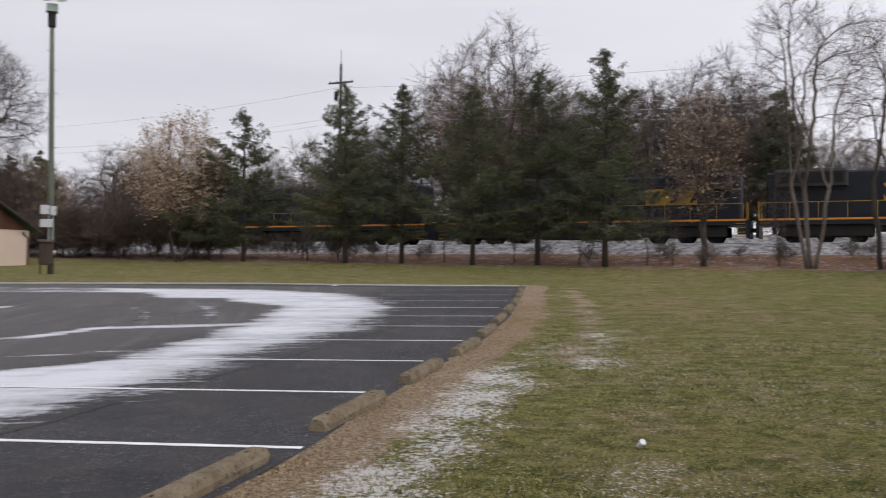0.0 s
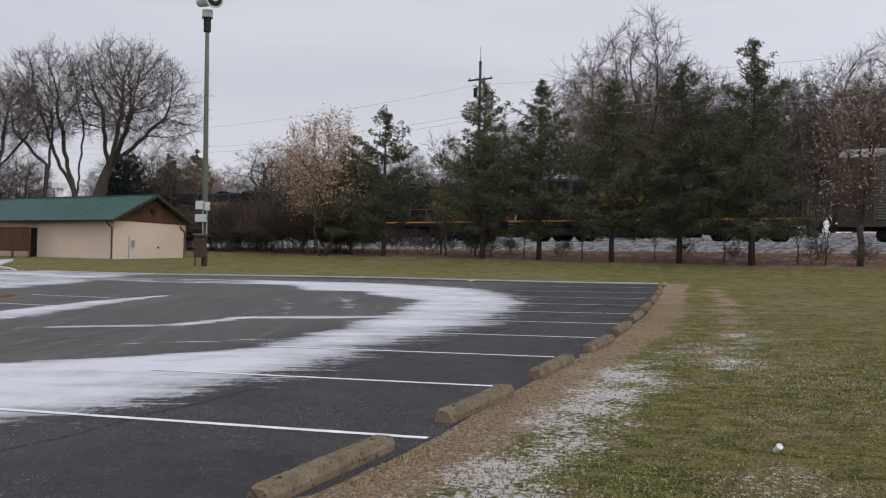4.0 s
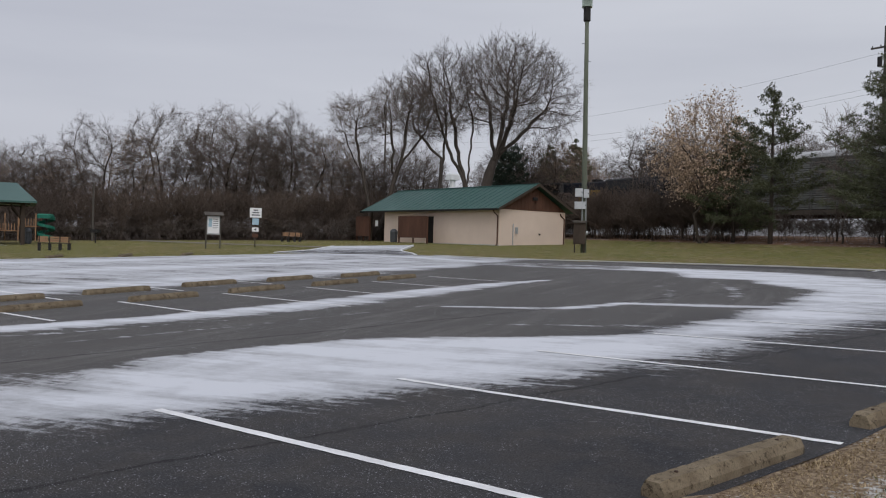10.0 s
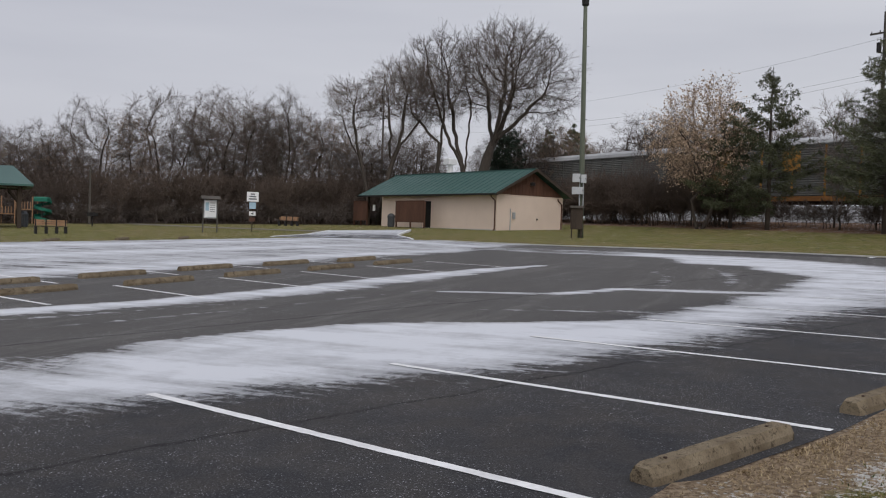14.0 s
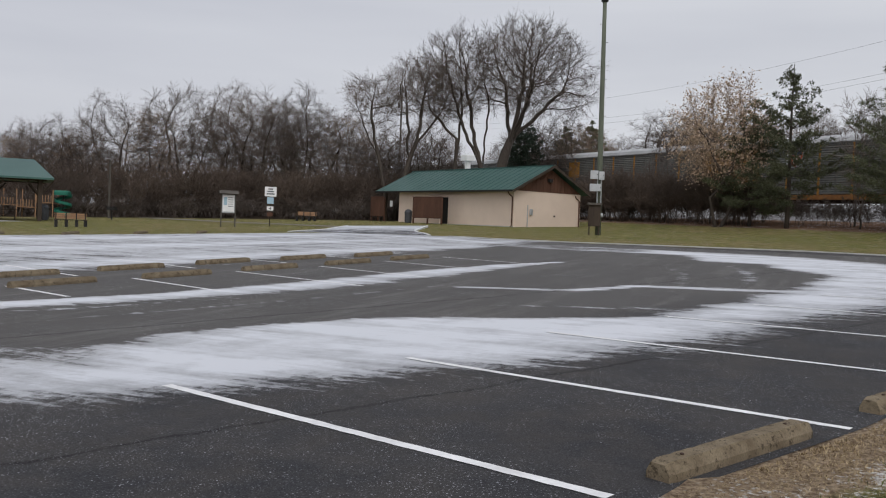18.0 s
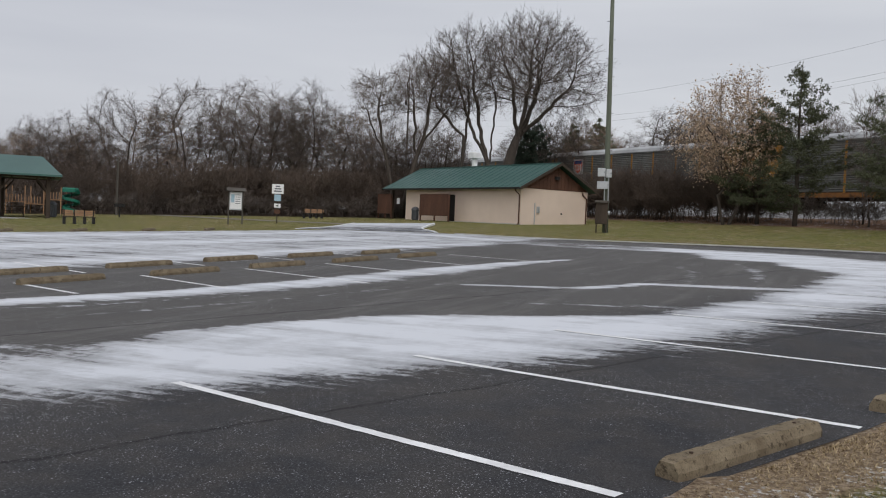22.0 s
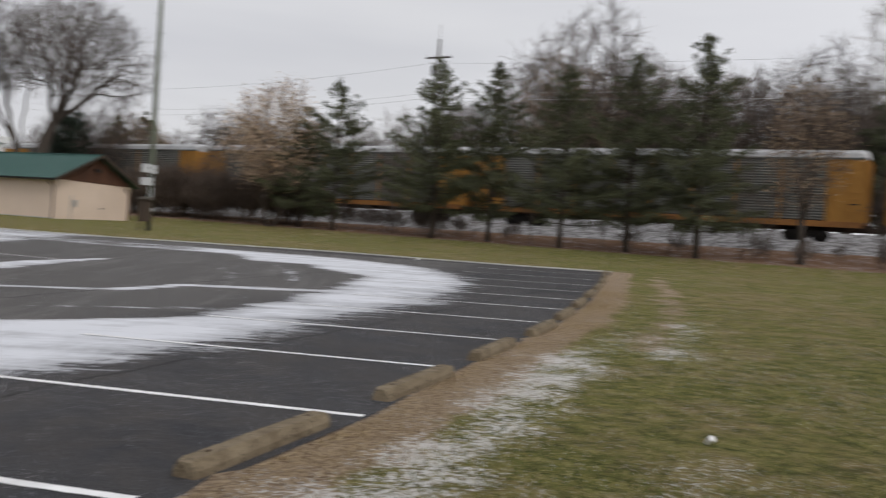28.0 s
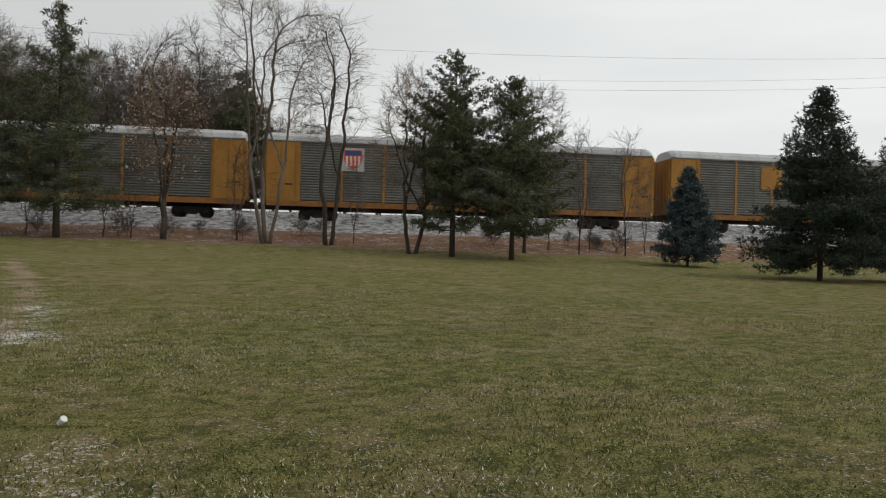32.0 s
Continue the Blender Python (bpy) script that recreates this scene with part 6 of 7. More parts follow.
def add_pavilion():
    x, y = -54.6, 40.95
    z = lawn_z(x, y)
    t = thing("picnic_pavilion", pose(x, y, z, 0, 0, 50), "open timber picnic pavilion with a green hipped roof", "pavilion")
    W, D, H = 4.4, 3.4, 2.75
    for xx in (-W, -W / 3, W / 3, W):
        for yy in (-D, D):
            p = part("post", Build().box(xx - 0.13, xx + 0.13, yy - 0.13, yy + 0.13, -0.4, H, None, 0.015), DARK_WOOD, t)
            for sg in (-1, 1):
                part("knee_brace", Build().tube([(xx, yy, H - 0.95), (xx + sg * 0.75, yy, H - 0.05)], 0.07, 4), DARK_WOOD, p)
    for yy in (-D, D):
        part("beam", Build().box(-W - 0.4, W + 0.4, yy - 0.1, yy + 0.1, H, H + 0.3), DARK_WOOD, t)
    e = 0.8
    a, b, r = W + e, D + e, 4.0
    vs = [(-a, -b, H + 0.2), (a, -b, H + 0.2), (a, b, H + 0.2), (-a, b, H + 0.2), (-r, 0, H + 1.55), (r, 0, H + 1.55)]
    part("roof", Build().add(vs + [(p, q, w - 0.12) for p, q, w in vs[:4]], [(0, 1, 5, 4), (1, 2, 5), (2, 3, 4, 5), (3, 0, 4), (0, 6, 7, 1), (1, 7, 8, 2), (2, 8, 9, 3), (3, 9, 6, 0), (9, 8, 7, 6)]), GREEN_ROOF, t)
    part("slab", Build().box(-W - 0.6, W + 0.6, -D - 0.6, D + 0.6, -0.5, 0.06), KERB, t)
    for px, py in ((-2.4, 0.5), (2.2, -0.6)):
        X, Y = x + px * math.cos(radians(50)) - py * math.sin(radians(50)), y + px * math.sin(radians(50)) + py * math.cos(radians(50))
        k = thing("picnic_table", pose(X, Y, z + 0.06, 0, 0, 50), "brown timber picnic table with benches", "picnic table", "picnic tables")
        part("tabletop", Build().box(-0.95, 0.95, -0.38, 0.38, 0.7, 0.75, None, 0.01), DARK_WOOD, k)
        for sg in (-1, 1):
            part("bench", Build().box(-0.95, 0.95, sg * 0.72 - 0.14, sg * 0.72 + 0.14, 0.42, 0.46, None, 0.01), DARK_WOOD, k)
            part("leg", Build().tube([(sg * 0.7, -0.7, 0), (sg * 0.7, 0.0, 0.72), (sg * 0.7, 0.7, 0)], 0.04, 4), DARK_WOOD, k)


def add_playground():
    x, y = -59.7, 51.0
    t = thing("playground_tower", pose(x, y, lawn_z(x, y), 0, 0, 30) @ Matrix.Scale(0.66, 4), "timber playground tower with a green spiral slide", "playground")
    for xx in (-4.4, -2.2, 0.0, 2.0):
        for yy in (-0.9, 0.9):
            part("post", Build().tube([(xx, yy, -0.3), (xx, yy, 3.3)], 0.07, 8), TAN_WOOD, t)
    for x0, x1, h in ((-4.4, -2.2, 1.3), (-2.2, 0.0, 1.1), (0.0, 2.0, 1.7)):
        part("deck", Build().box(x0, x1, -0.9, 0.9, h, h + 0.1), TAN_WOOD, t)
        for q in range(6):
            part("guard_bar", Build().box(x0 + 0.1 + q * 0.33, x0 + 0.18 + q * 0.33, -0.94, -0.9, h + 0.1, h + 0.95), TAN_WOOD, t)
    for k in range(6):
        part("rung", Build().tube([(-5.6 + 0.2 * k, -0.35, 0.2 * k + 0.1), (-5.6 + 0.2 * k, 0.35, 0.2 * k + 0.1)], 0.03, 6), TAN_WOOD, t)
    for yy in (-0.4, 0.4):
        part("ladder_rail", Build().tube([(-5.8, yy, -0.2), (-4.4, yy, 1.4)], 0.04, 6), GALV, t)
    b = Build()
    n = 30
    for r0, r1, dz in ((0.35, 1.0, 0.0), (0.95, 1.0, 0.3)):
        rings = [[(2.9 + r * math.cos(0.42 * i), r * math.sin(0.42 * i), 2.6 - 2.4 * i / n + zz) for r, zz in ((r0, 0), (r1, 0), (r1, 0.06 + dz), (r0, 0.06 + dz))] for i in range(n + 1)]
        b.loft(rings)
    part("spiral_slide", b, SLIDE_GREEN, t)
    part("slide_hood", Build().box(2.0, 3.6, -0.8, 0.8, 2.75, 3.3, None, 0.15), SLIDE_GREEN, t)
    part("slide_column", Build().tube([(2.9, 0, -0.3), (2.9, 0, 2.9)], 0.06, 8), IRON, t)


def add_grill(x, y):
    t = thing("park_grill", pose(x, y, lawn_z(x, y), 0, 0, 20), "black iron park grill on a post", "grill")
    part("post", Build().tube([(0, 0, -0.3), (0, 0, 0.75)], 0.045, 8), IRON, t)
    part("firebox", Build().box(-0.3, 0.3, -0.22, 0.22, 0.75, 0.98).box(-0.36, -0.3, -0.06, 0.06, 0.85, 0.9), IRON, t)
    part("grate", Build().box(-0.55, 0.1, -0.2, 0.2, 1.0, 1.03), IRON, t)


add_board()
add_sign()
add_bench(-38.7, 35.2, 52)
add_bench(-41.0, 61.0, 20)
add_pavilion()
add_playground()
add_grill(-49.0, 48.2)
lone = thing("lamp_pole", pose(-54.2, 53.0, lawn_z(-54.2, 53.0)), "plain slender grey timber pole by the brush", "pole")
part("pole", Build().tube([(0, 0, -0.4), (0, 0, 4.6)], [0.1, 0.07], 10), GREY_WOOD, lone)

# thin gravel path from the ramp to the board
path_line = densify([(-24.6, 45.5), (-28.5, 48.0), (-33.0, 49.5), (-42.0, 52.0), (-54.0, 57.0)], 5)
pb = Build()
vs = []
for i, (x, y) in enumerate(path_line):
    xa, ya = path_line[max(i - 1, 0)]
    xb, yb = path_line[min(i + 1, len(path_line) - 1)]
    l = math.hypot(xb - xa, yb - ya)
    px, py = -(yb - ya) / l * 0.9, (xb - xa) / l * 0.9
    vs += [(x - px, y - py, lawn_z(x - px, y - py) + 0.028), (x + px, y + py, lawn_z(x + px, y + py) + 0.028)]
pb.add(vs, [(2 * i + 2, 2 * i + 3, 2 * i + 1, 2 * i) for i in range(len(path_line) - 1)])
tagged(part("path", pb, GRAVEL), "pale gravel path across the lawn", "path", kind="structure")


# ---- litter on the lawn ----
cup = thing("paper_cup", pose(2.62, 6.75, lawn_z(2.62, 6.75) + 0.045, 52, 0, 15) @ Matrix.Scale(0.6, 4), "crumpled white paper cup lying on the grass", "litter")
part("cup", Build().tube([(0, 0, -0.06), (0, 0, -0.055), (0.004, 0, 0.0), (0, 0.003, 0.055), (0, 0, 0.06)], [0.028, 0.032, 0.038, 0.043, 0.045], 14), WHITE, cup)
part("lid", Build().tube([(0, 0, 0.06), (0, 0, 0.075)], [0.048, 0.042], 14), WHITE, cup)


# ---- overhead line ----
def add_line_pole(s, d, h, name="utility_pole"):
    x, y = along(s, d)
    z = ground_z(x, y)
    t = thing(name, pose(x, y, z, 0, 0, TRACK_TURN), "dark timber utility pole with crossarms beyond the railway", "utility pole", "utility poles")
    part("pole", Build().tube([(0, 0, -0.5), (0, 0, h)], [0.2, 0.12], 10), GREY_WOOD, t)
    for k, (zz, w) in enumerate(((h - 1.8, 1.3), (h - 4.6, 1.0))):
        arm = part("crossarm", Build().box(-w, w, -0.07, 0.07, zz, zz + 0.14), GREY_WOOD, t)
        for xx in (-w + 0.12, -w / 3, w / 3, w - 0.12):
            part("insulator", Build().tube([(xx, 0, zz + 0.14), (xx, 0, zz + 0.3)], [0.05, 0.035], 8), IRON, arm)
    part("pole_spike", Build().tube([(0, 0, h), (0, 0, h + 1.4)], 0.025, 6), IRON, t)
    part("transformer", Build().tube([(-0.3, -0.3, h - 3.4), (-0.3, -0.3, h - 2.6)], 0.2, 12), IRON, t)


POLE_S = (-128.0, -43.0, 78.0)
for s, h in zip(POLE_S, (19.2, 16.4, 21.4)):
    add_line_pole(s, 72.0, h)
wire = tagged(new("overhead_wires"), "thin dark overhead wires strung between poles", "wires")
for tops, dd in (((20.4, 18.7, 22.3), -0.9), ((18.9, 16.4, 21.2), 0.9), ((18.0, 15.5, 20.0), -0.7)):
    for a, b, za, zb in zip(POLE_S, POLE_S[1:], tops, tops[1:]):
        pts = []
        for i in range(25):
            f = i / 24
            x, y = along(a + (b - a) * f, 72.0 + dd)
            pts.append((x, y, za + (zb - za) * f - 2.35 * 4 * f * (1 - f)))
        part("wire", Build().tube(pts, 0.012, 4), GALV, wire)


# ---- train ----
def wheel_mesh(r):
    return Build().tube([(0, -0.07, 0), (0, -0.065, 0), (0, 0.04, 0), (0, 0.045, 0), (0, 0.07, 0)], [r * 0.3, r * 0.98, r, r * 1.05, r * 1.05], 20).mesh("wheel")


WHEEL_A, WHEEL_B = wheel_mesh(0.42), wheel_mesh(0.52)
for w in (WHEEL_A, WHEEL_B):
    w.materials.append(BLACK_TRUCK)


def add_truck(car, x, axles, wheel, r, gap):
    tr = part("truck", Build().box(x - gap * (axles - 1) / 2 - 0.3, x + gap * (axles - 1) / 2 + 0.3, -1.12, -0.95, r - 0.05, r + 0.28, None, 0.04)
              .box(x - gap * (axles - 1) / 2 - 0.3, x + gap * (axles - 1) / 2 + 0.3, 0.95, 1.12, r - 0.05, r + 0.28, None, 0.04)
              .box(x - 0.3, x + 0.3, -1.0, 1.0, r + 0.05, r + 0.4)
              .box(x - 0.42, x + 0.42, -1.16, -0.95, r - 0.22, r + 0.1, None, 0.04), BLACK_TRUCK, car)
    for k in range(axles):
        xx = x + gap * (k - (axles - 1) / 2)
        for yy, turn in ((-0.78, 0), (0.78, 180)):
            o = new("wheel", wheel)
            o.parent = tr
            o.matrix_basis = pose(xx, yy, r, 0, 0, turn)
        part("axle_box", Build().box(xx - 0.14, xx + 0.14, -1.2, -1.1, r - 0.14, r + 0.16, None, 0.02), BLACK_TRUCK, tr)


def corrugated(x0, x1, z0, z1, n, depth):
    """A sheet with horizontal ribs, thin but closed, facing -y."""
    zs, ys = [], []
    for k in range(n):
        a, b = z0 + (z1 - z0) * k / n, z0 + (z1 - z0) * (k + 1) / n
        zs += [a, a + (b - a) * 0.25, a + (b - a) * 0.5, a + (b - a) * 0.75]
        ys += [0.0, -depth, -depth, 0.0]
    zs.append(z1)
    ys.append(0.0)
    m = len(zs)
    vs = [(x, y, z) for x in (x0, x1) for y, z in zip(ys, zs)]
    return Build().add(vs, [(i, m + i, m + i + 1, i + 1) for i in range(m - 1)])


AR_L, AR_BAYS = 27.2, 8
AR_X0, AR_X1 = -11.2, 11.2
bay = (AR_X1 - AR_X0) / AR_BAYS
PANEL = corrugated(0.09, bay - 0.09, 1.32, 5.12, 22, 0.035).mesh("rack_panel")
PANEL.materials.append(AR_PANEL)
POST_M = Build().box(-0.075, 0.075, -0.06, 0.05, 1.25, 5.2).mesh("rack_post")
POST_M.materials.append(AR_YELLOW)
RIB_M = Build().box(-0.04, 0.04, -0.045, 0.05, 1.25, 5.2).mesh("rack_stud")
RIB_M.materials.append(AR_PANEL)


def autorack(kind, post_every=1, shade=AR_YELLOW):
    car = thing("autorack_car", Matrix.Identity(4), "tall enclosed autorack railcar, grey ribbed sides, yellow ends and posts" if shade is AR_YELLOW else "tall grimy brown autorack railcar with scrawled sides", "railcar", "autorack cars")
    # solid block behind the panels, the shade of the hollow put into its colour
    part("core", Build().box(-13.0, 13.0, -1.38, 1.38, 1.2, 5.15), RUST_AND_HOLLOW, car, "dark block painted as the unlit inside of the rack")
    part("sill", Build().box(-13.3, 13.3, -1.52, -1.40, 0.92, 1.28, None, 0.02).box(-13.3, 13.3, 1.40, 1.52, 0.92, 1.28, None, 0.02), AR_SILL if shade is AR_YELLOW else shade, car, "yellow-orange side sill streaked with rust")
    part("centre_sill", Build().box(-13.9, 13.9, -0.35, 0.35, 0.7, 1.15), RUST_AND_HOLLOW, car)
    for k in range(AR_BAYS):
        for yy, turn in ((-1.44, 0), (1.44, 180)):
            o = new("rack_panel", PANEL)
            o.parent = car
            o.matrix_basis = pose(AR_X0 + k * bay if yy < 0 else AR_X0 + (k + 1) * bay, yy, 0, 0, 0, turn)
    for k in range(AR_BAYS + 1):
        for yy in (-1.44, 1.44):
            o = new("rack_post", POST_M if k % post_every == 0 and post_every < 9 else RIB_M)
            o.parent = car
            o.matrix_basis = pose(AR_X0 + k * bay, yy, 0, 0, 0, 0 if yy < 0 else 180)
    for k in range(AR_BAYS):
        o = new("rack_stud", RIB_M)
        o.parent = car
        o.matrix_basis = pose(AR_X0 + (k + 0.5) * bay, -1.44, 0)
    # top rail and roof
    part("top_rail", Build().box(-13.3, 13.3, -1.52, -1.42, 5.12, 5.26).box(-13.3, 13.3, 1.42, 1.52, 5.12, 5.26), AR_PANEL, car)
    prof = [(-1.53, 5.22), (-1.42, 5.52), (-1.05, 5.74), (-0.5, 5.83), (0.5, 5.83), (1.05, 5.74), (1.42, 5.52), (1.53, 5.22)]
    b = Build()
    rings = [[(x, y, z) for y, z in prof] for x in (-13.3, -13.0, 13.0, 13.3)]
    b.loft([[(x, y * (0.93 if abs(x) > 13.2 else 1), z - (0.12 if abs(x) > 13.2 else 0)) for x, y, z in r] for r in rings])
    roof = part("roof", b, AR_ROOF, car, "pale ribbed roof with a little snow")
    rib = Build().add([(x, y * 1.006, z + 0.022) for x in (-0.05, 0.05) for y, z in prof], [(i, i + 1, 9 + i, 8 + i) for i in range(7)]).mesh("roof_seam")
    rib.materials.append(AR_ROOF)
    for k in range(18):
        o = new("roof_seam", rib)
        o.parent = roof
        o.location = (-12.6 + 25.2 * k / 17, 0, 0)
    # end sections
    for sg in (-1, 1):
        x0, x1 = (sg * 11.28, sg * 13.35) if sg > 0 else (-13.35, -11.28)
        e = part("end_section", Build().box(x0, x1, -1.5, -1.40, 1.26, 5.15).box(x0, x1, 1.40, 1.5, 1.26, 5.15), shade, car, "faded yellow end section")
        for xx in (x0 + 0.08, (x0 + x1) / 2, x1 - 0.08):
            part("end_stiffener", Build().box(xx - 0.05, xx + 0.05, -1.55, -1.5, 1.26, 5.15), shade, e)
        part("end_label", Build().box((x0 + x1) / 2 + 0.2, (x0 + x1) / 2 + 0.7, -1.512, -1.503, 2.3, 2.4), IRON, e)
        xe = sg * 13.36
        d = part("end_door", Build().box(min(xe, xe + sg * 0.1), max(xe, xe + sg * 0.1), -1.4, 1.4, 1.2, 5.1), shade, car, "yellow end door")
        for yy in (-1.15, -0.6, 0.0, 0.6, 1.15):
            part("door_rib", Build().box(min(xe + sg * 0.1, xe + sg * 0.15), max(xe + sg * 0.1, xe + sg * 0.15), yy - 0.05, yy + 0.05, 1.2, 5.1), shade, d)
        part("coupler", Build().box(min(sg * 13.3, sg * 14.05), max(sg * 13.3, sg * 14.05), -0.15, 0.15, 0.72, 1.0, None, 0.03), BLACK_TRUCK, car)
        for k in range(5):
            part("ladder_rung", Build().tube([(sg * 12.6, -1.57, 1.5 + 0.4 * k), (sg * 13.05, -1.57, 1.5 + 0.4 * k)], 0.018, 5), shade, car)
        add_truck(car, sg * 9.9, 2, WHEEL_A, 0.42, 1.75)
    if kind == "red":
        p = part("red_sign_panel", Build().box(-6.97, -3.8, -1.512, -1.49, 2.95, 5.05), RED_SIGN, car, "red route sign with rows of white lettering")
        for k, w in enumerate((1.15, 1.25, 0.95)):
            for j in range(7):
                part("letter_bar", Build().box(-5.39 - w + 2 * w * j / 7, -5.39 - w + 2 * w * (j + 0.72) / 7, -1.518, -1.513, 4.45 - 0.55 * k, 4.68 - 0.55 * k), WHITE, p)
        rs = random.Random(12)
        for k in range(26):
            x = rs.uniform(-8.5, -7.1) if k < 9 else rs.uniform(-4.6, 2.4)
            z, l, a = rs.uniform(1.5, 2.4), rs.uniform(0.3, 0.8), rs.uniform(-75, 75)
            w = 0.11 if k < 9 else 0.06
            part("faded_paint_stroke", Build().box(-l / 2, l / 2, -1.525, -1.521, -w, w, Matrix.Translation((x, 0, z)) @ Matrix.Rotation(radians(a), 4, "Y")), SCRAWL_GREEN if k < 9 or k % 3 == 0 else AR_ROOF, car, "faded painted scrawl stroke")
    if kind == "shield":
        p = part("white_plate", Build().box(-8.45, -6.95, -1.512, -1.49, 3.35, 4.9), AR_ROOF, car, "white plate with a red and blue shield shape")
        sh = [(-8.3, 4.75), (-7.1, 4.75), (-7.05, 4.3), (-7.2, 3.8), (-7.7, 3.45), (-8.2, 3.8), (-8.35, 4.3)]
        part("shield_shape", Build().add([(x, -1.516, z) for x, z in sh], [tuple(range(7))]), RED_SIGN, p)
        part("shield_band", Build().box(-8.25, -7.15, -1.524, -1.517, 4.4, 4.72), SHIELD_BLUE, p)
        for k in range(4):
            part("shield_bar", Build().box(-8.15 + 0.27 * k, -8.05 + 0.27 * k, -1.524, -1.517, 3.7, 4.35), WHITE, p)
    if kind == "plate":
        part("yellow_plate", Build().box(-6.5, -4.9, -1.512, -1.49, 3.2, 4.8), shade, car)
    return car


def locomotive(label, logo_x):
    t = thing("locomotive", Matrix.Identity(4), label, "locomotive", "locomotives")
    part("frame_deck", Build().box(-10.8, 10.8, -1.5, 1.5, 1.15, 1.55, None, 0.03), LOCO_BLUE, t)
    part("side_stripe", Build().box(-10.8, 10.8, -1.52, -1.505, 1.42, 1.54).box(-10.8, 10.8, 1.505, 1.52, 1.42, 1.54), LOCO_ORANGE, t, "orange reflective stripe along the walkway edge")
    hood = part("long_hood", Build().box(-4.6, 10.4, -1.0, 1.0, 1.55, 4.5, None, 0.12), LOCO_BLUE, t)
    for k in range(9):
        part("hood_door", Build().box(-4.3 + 1.1 * k, -3.35 + 1.1 * k, -1.025, -1.0, 1.7, 3.6), LOCO_BLUE, hood)
    part("radiator", Build().box(5.6, 9.9, -1.45, 1.45, 3.55, 4.62, None, 0.15), LOCO_GREY, t)
    part("radiator_grille", Build().box(5.9, 9.6, -1.47, -1.452, 3.75, 4.4), DARK, t)
    part("dynamic_brake", Build().box(-4.4, -0.6, -1.2, 1.2, 3.7, 4.62, None, 0.12), LOCO_GREY, t)
    part("exhaust", Build().box(1.3, 2.2, -0.4, 0.4, 4.45, 4.8, None, 0.05), IRON, t)
    for x in (6.6, 7.9, 9.1):
        part("fan", Build().tube([(x, 0, 4.6), (x, 0, 4.72)], 0.52, 16), IRON, t)
    cab = part("cab", Build().box(-7.6, -4.6, -1.5, 1.5, 1.55, 4.4, None, 0.15), LOCO_BLUE, t)
    part("cab_roof", Build().box(-7.7, -4.5, -1.45, 1.45, 4.38, 4.62, None, 0.12), LOCO_GREY, cab)
    for x in (-7.2, -6.2):
        part("cab_window", Build().box(x, x + 0.75, -1.512, -1.49, 3.2, 3.95), GLASS, cab)
    part("windscreen", Build().box(-7.62, -7.59, -1.1, 1.1, 3.35, 4.0), GLASS, cab)
    part("nose", Build().box(-10.3, -7.6, -0.95, 0.95, 1.55, 3.3, None, 0.2), LOCO_BLUE, t)
    p = part("logo_panel", Build().box(logo_x - 1.7, logo_x + 1.7, -1.055, -1.027, 2.55, 3.65), LOCO_YELLOW, t, "yellow logo panel with dark diagonal shapes")
    for x in (-1.5, -0.1, 1.2):
        part("logo_shape", Build().add([(logo_x + x, -1.062, 2.7), (logo_x + x + 0.35, -1.062, 2.7), (logo_x + x + 0.8, -1.062, 3.5), (logo_x + x + 0.45, -1.062, 3.5)], [(0, 1, 2, 3)]), LOCO_BLUE, p)
    part("fuel_tank", Build().box(-3.3, 3.3, -1.35, 1.35, 0.35, 1.15, None, 0.12), BLACK_TRUCK, t)
    for sg in (-1, 1):
        part("pilot", Build().box(min(sg * 10.8, sg * 11.0), max(sg * 10.8, sg * 11.0), -1.45, 1.45, 0.35, 1.5), LOCO_BLUE, t)
        part("end_handrail", Build().tube([(sg * 10.85, -1.45, 1.5), (sg * 10.85, -1.45, 2.6), (sg * 10.85, -0.5, 2.6), (sg * 10.85, -0.5, 1.5)], 0.03, 6), LOCO_YELLOW, t)
        for k in range(4):
            part("step", Build().box(sg * 10.45 - 0.3, sg * 10.45 + 0.3, -1.56, -1.3, 0.4 + 0.28 * k, 0.44 + 0.28 * k), LOCO_YELLOW, t)
        part("coupler", Build().box(min(sg * 11.0, sg * 11.3), max(sg * 11.0, sg * 11.3), -0.15, 0.15, 0.72, 1.0, None, 0.03), BLACK_TRUCK, t)
        part("bogie_frame", Build().box(sg * 6.9 - 2.75, sg * 6.9 + 2.75, -1.32, -1.18, 0.42, 1.12, None, 0.08).box(sg * 6.9 - 2.75, sg * 6.9 + 2.75, 1.18, 1.32, 0.42, 1.12, None, 0.08), BLACK_TRUCK, t)
        part("air_tank", Build().tube([(sg * 3.45, -1.1, 0.85), (sg * 4.1, -1.1, 0.85)], 0.22, 10), BLACK_TRUCK, t)
        add_truck(t, sg * 6.9, 3, WHEEL_B, 0.52, 1.9)
    part("handrail", Build().tube([(-4.3, -1.46, 2.55), (10.7, -1.46, 2.55)], 0.022, 6), LOCO_YELLOW, t)
    for k in range(10):
        part("stanchion", Build().tube([(-4.3 + 1.66 * k, -1.46, 1.5), (-4.3 + 1.66 * k, -1.46, 2.55)], 0.022, 5), LOCO_YELLOW, t)
    return t


def mirrored(t):
    """The same engine with its other end first."""
    for c in t.children_recursive:
        c.location.x = -c.location.x
        if c.data not in (WHEEL_A, WHEEL_B):
            c.data.transform(Matrix.Diagonal((-1, 1, 1, 1)))
            c.data.flip_normals()
    return t


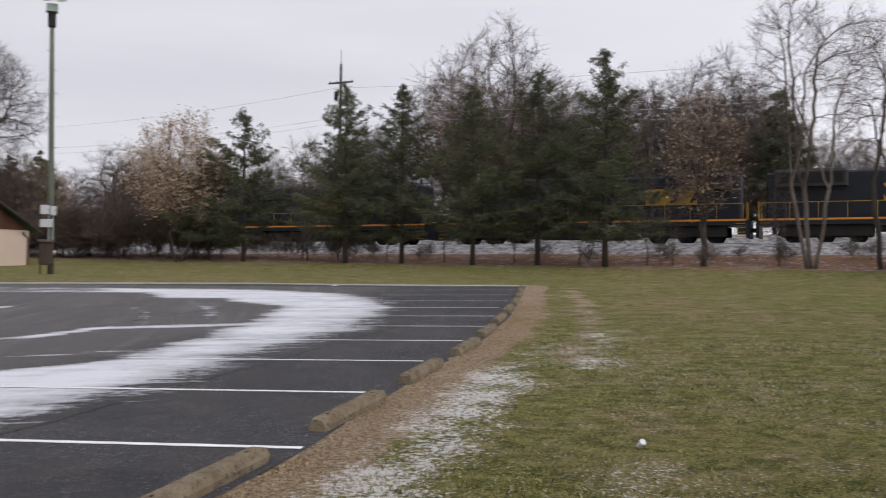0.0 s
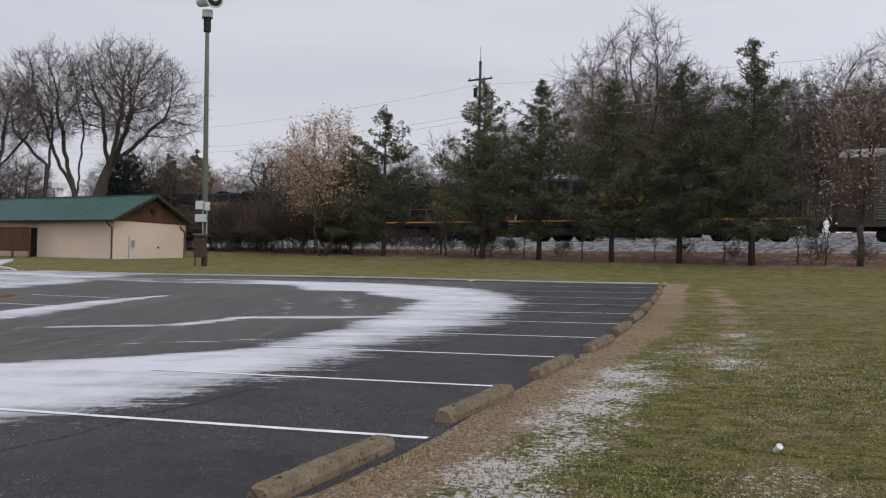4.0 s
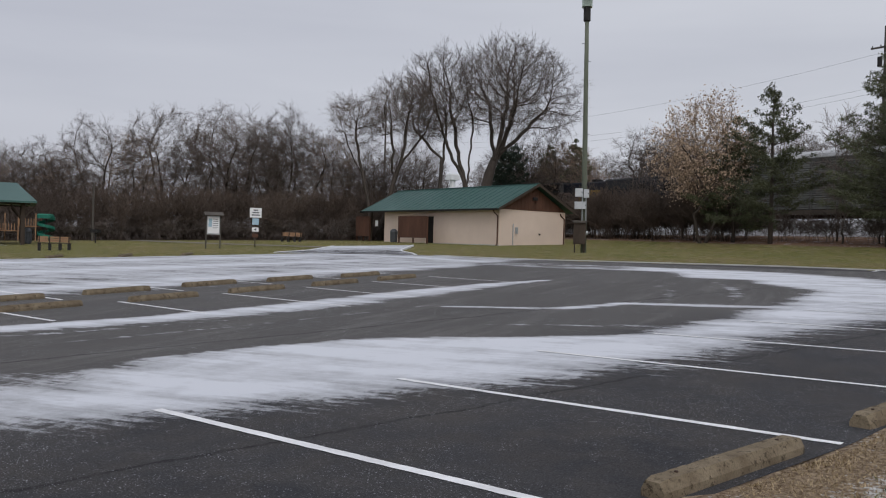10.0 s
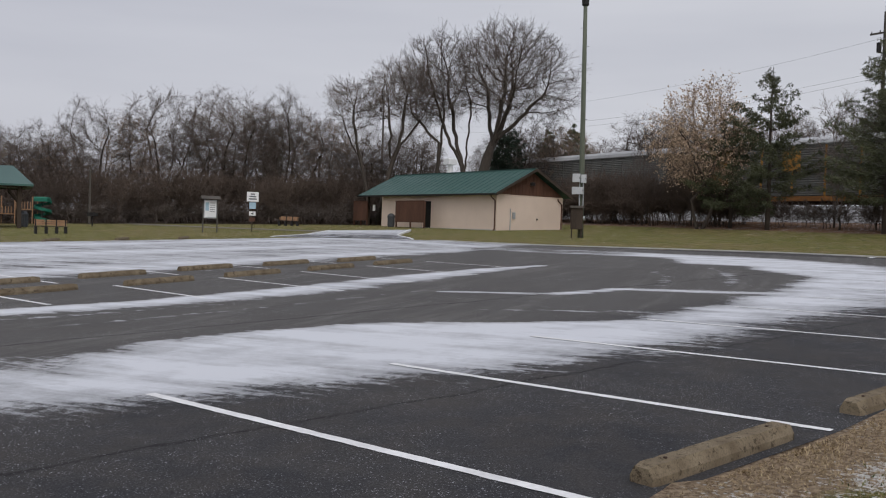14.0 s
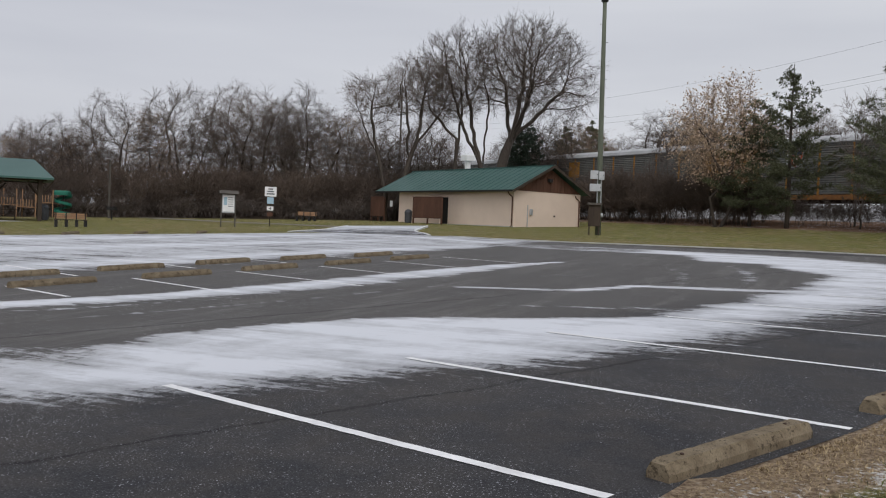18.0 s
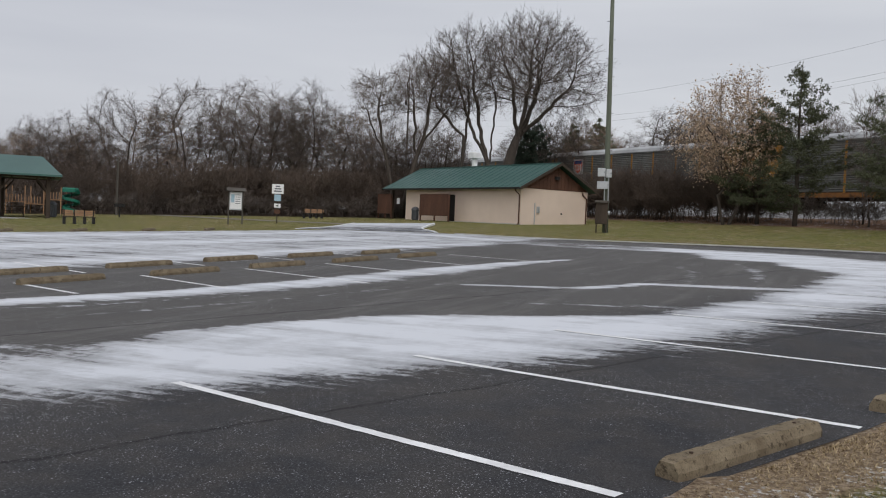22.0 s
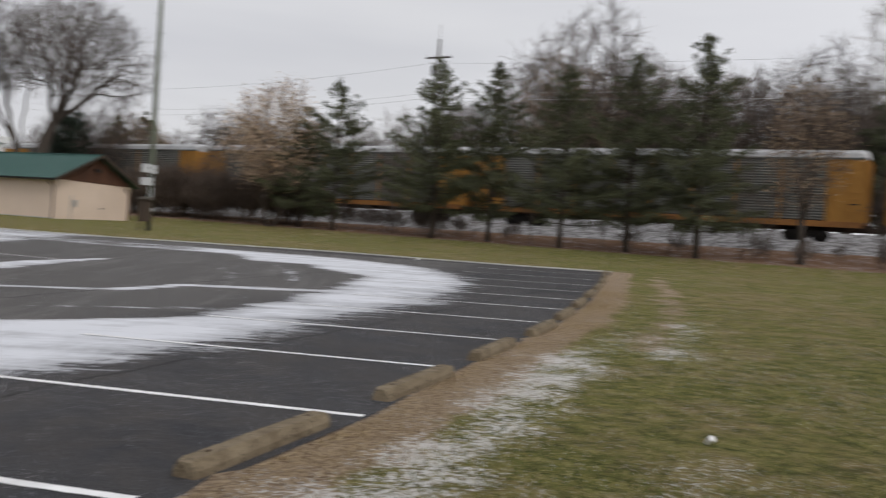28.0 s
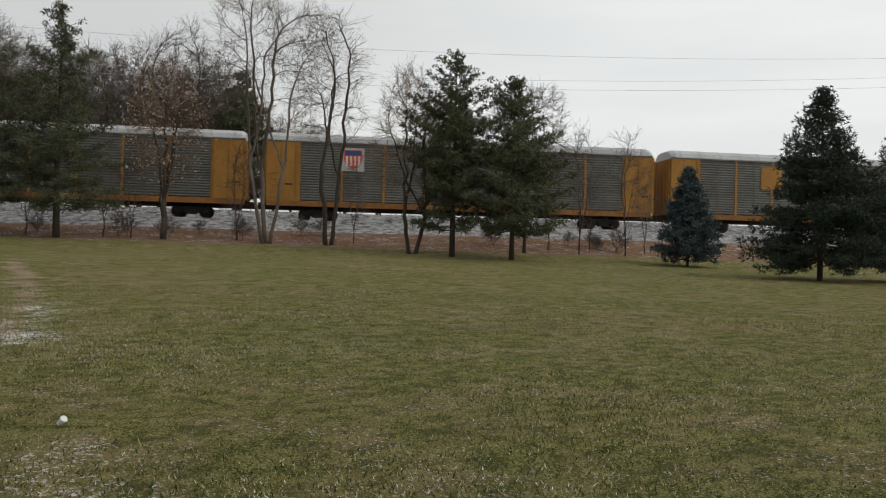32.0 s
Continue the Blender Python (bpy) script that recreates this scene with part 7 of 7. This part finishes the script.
DARK_LOCO = "dark blue diesel locomotive with orange stripe and yellow logo panel"
TRAIN = [(locomotive(DARK_LOCO, 1.8), -39.3), (locomotive(DARK_LOCO, 6.0), -16.5), (mirrored(locomotive(DARK_LOCO, 1.95)), 5.9)]
for k, kind in enumerate(("", "plate", "shield", "", "plate", "", "red", "shield", "plate", "shield")):
    TRAIN.append((autorack(kind, 2 if k == 3 else 9 if k == 0 else 1, AR_BROWN if k == 0 else AR_YELLOW), 33.2 + 28.0 * k - (1.4 if k == 0 else 0)))

# ---- grass near the camera ----
def blades(name, label, material, area, count, seed, size):
    rnd = np.random.RandomState(seed)
    xs, ys = area(rnd, count)
    n = len(xs)
    z = np.array([ground_z(x, y) for x, y in zip(xs, ys)]) - 0.02
    a = rnd.uniform(0, 2 * np.pi, n)
    h = size * rnd.uniform(0.5, 1.3, n)
    lean = rnd.normal(0, 0.55, (n, 2)) * h[:, None]
    w = 0.003 + 0.003 * rnd.rand(n)
    p = np.stack([xs, ys, z], 1)
    sx = np.stack([np.cos(a) * w, np.sin(a) * w, np.zeros(n)], 1)
    mid = p + np.stack([lean[:, 0] * 0.35, lean[:, 1] * 0.35, h * 0.6], 1)
    tip = p + np.stack([lean[:, 0], lean[:, 1], h], 1)
    vs = np.stack([p - sx, p + sx, mid + sx * 0.8, mid - sx * 0.8, tip], 1).reshape(-1, 3)
    k = (np.arange(n) * 5)[:, None]
    fs = np.concatenate([k + np.array([[0, 1, 2]]), k + np.array([[0, 2, 3]]), k + np.array([[3, 2, 4]])])
    me = raw_mesh(name, vs, fs)
    me.materials.append(material)
    tagged(new(name, me), label, "grass", kind="stuff")


def lawn_area(rnd, count):
    r = 0.4 + 22 * rnd.rand(count) ** 1.35
    a = np.radians(rnd.uniform(-84, 30, count))
    x, y = -np.sin(a) * r, np.cos(a) * r
    e = np.array([edge_x(q) for q in y])
    keep = x > e + 0.5 + rnd.rand(count) * 0.9
    return x[keep], y[keep]


def strip_area(rnd, count):
    y = 3.0 + 22 * rnd.rand(count) ** 1.3
    e = np.array([edge_x(q) for q in y])
    return e + 0.05 + np.abs(rnd.normal(0, 0.55, count)), y


blades("grass", "short winter grass blades, dull green", GRASS_BLADE, lawn_area, 210000, 1, 0.045)
blades("dead_grass", "dead straw-coloured grass along the paving", STRAW_BLADE, strip_area, 60000, 2, 0.032)
blades("dead_grass", "straw blades mixed through the lawn", STRAW_BLADE, lawn_area, 60000, 3, 0.034)
blades("dead_grass", "frost-whitened blades flecking the lawn", FROST_BLADE, lawn_area, 50000, 4, 0.03)


# ---- movement ----
TRAVEL = ((0, 0), (3, 21.1), (6, 42.3), (9, 63.4), (12, 84.5), (14.5, 101.9), (17, 119.2), (20.5, 142.6), (24.5, 168.7), (28.6, 195.3), (31, 211.1), (32, 217.8))


def travelled(t):
    for (ta, da), (tb, db) in zip(TRAVEL, TRAVEL[1:]):
        if ta <= t <= tb:
            return da + (db - da) * (t - ta) / (tb - ta)
    return TRAVEL[-1][1]


def motions():
    for car, start in TRAIN:
        rows = []
        for k in range(17):
            t = 2.0 * k
            x, y = along(start - travelled(t), RAIL_D)
            rows.append((t, pose(x, y, RAIL_Z, 0, 0, TRACK_TURN)))
        walk(car, rows)


motions()
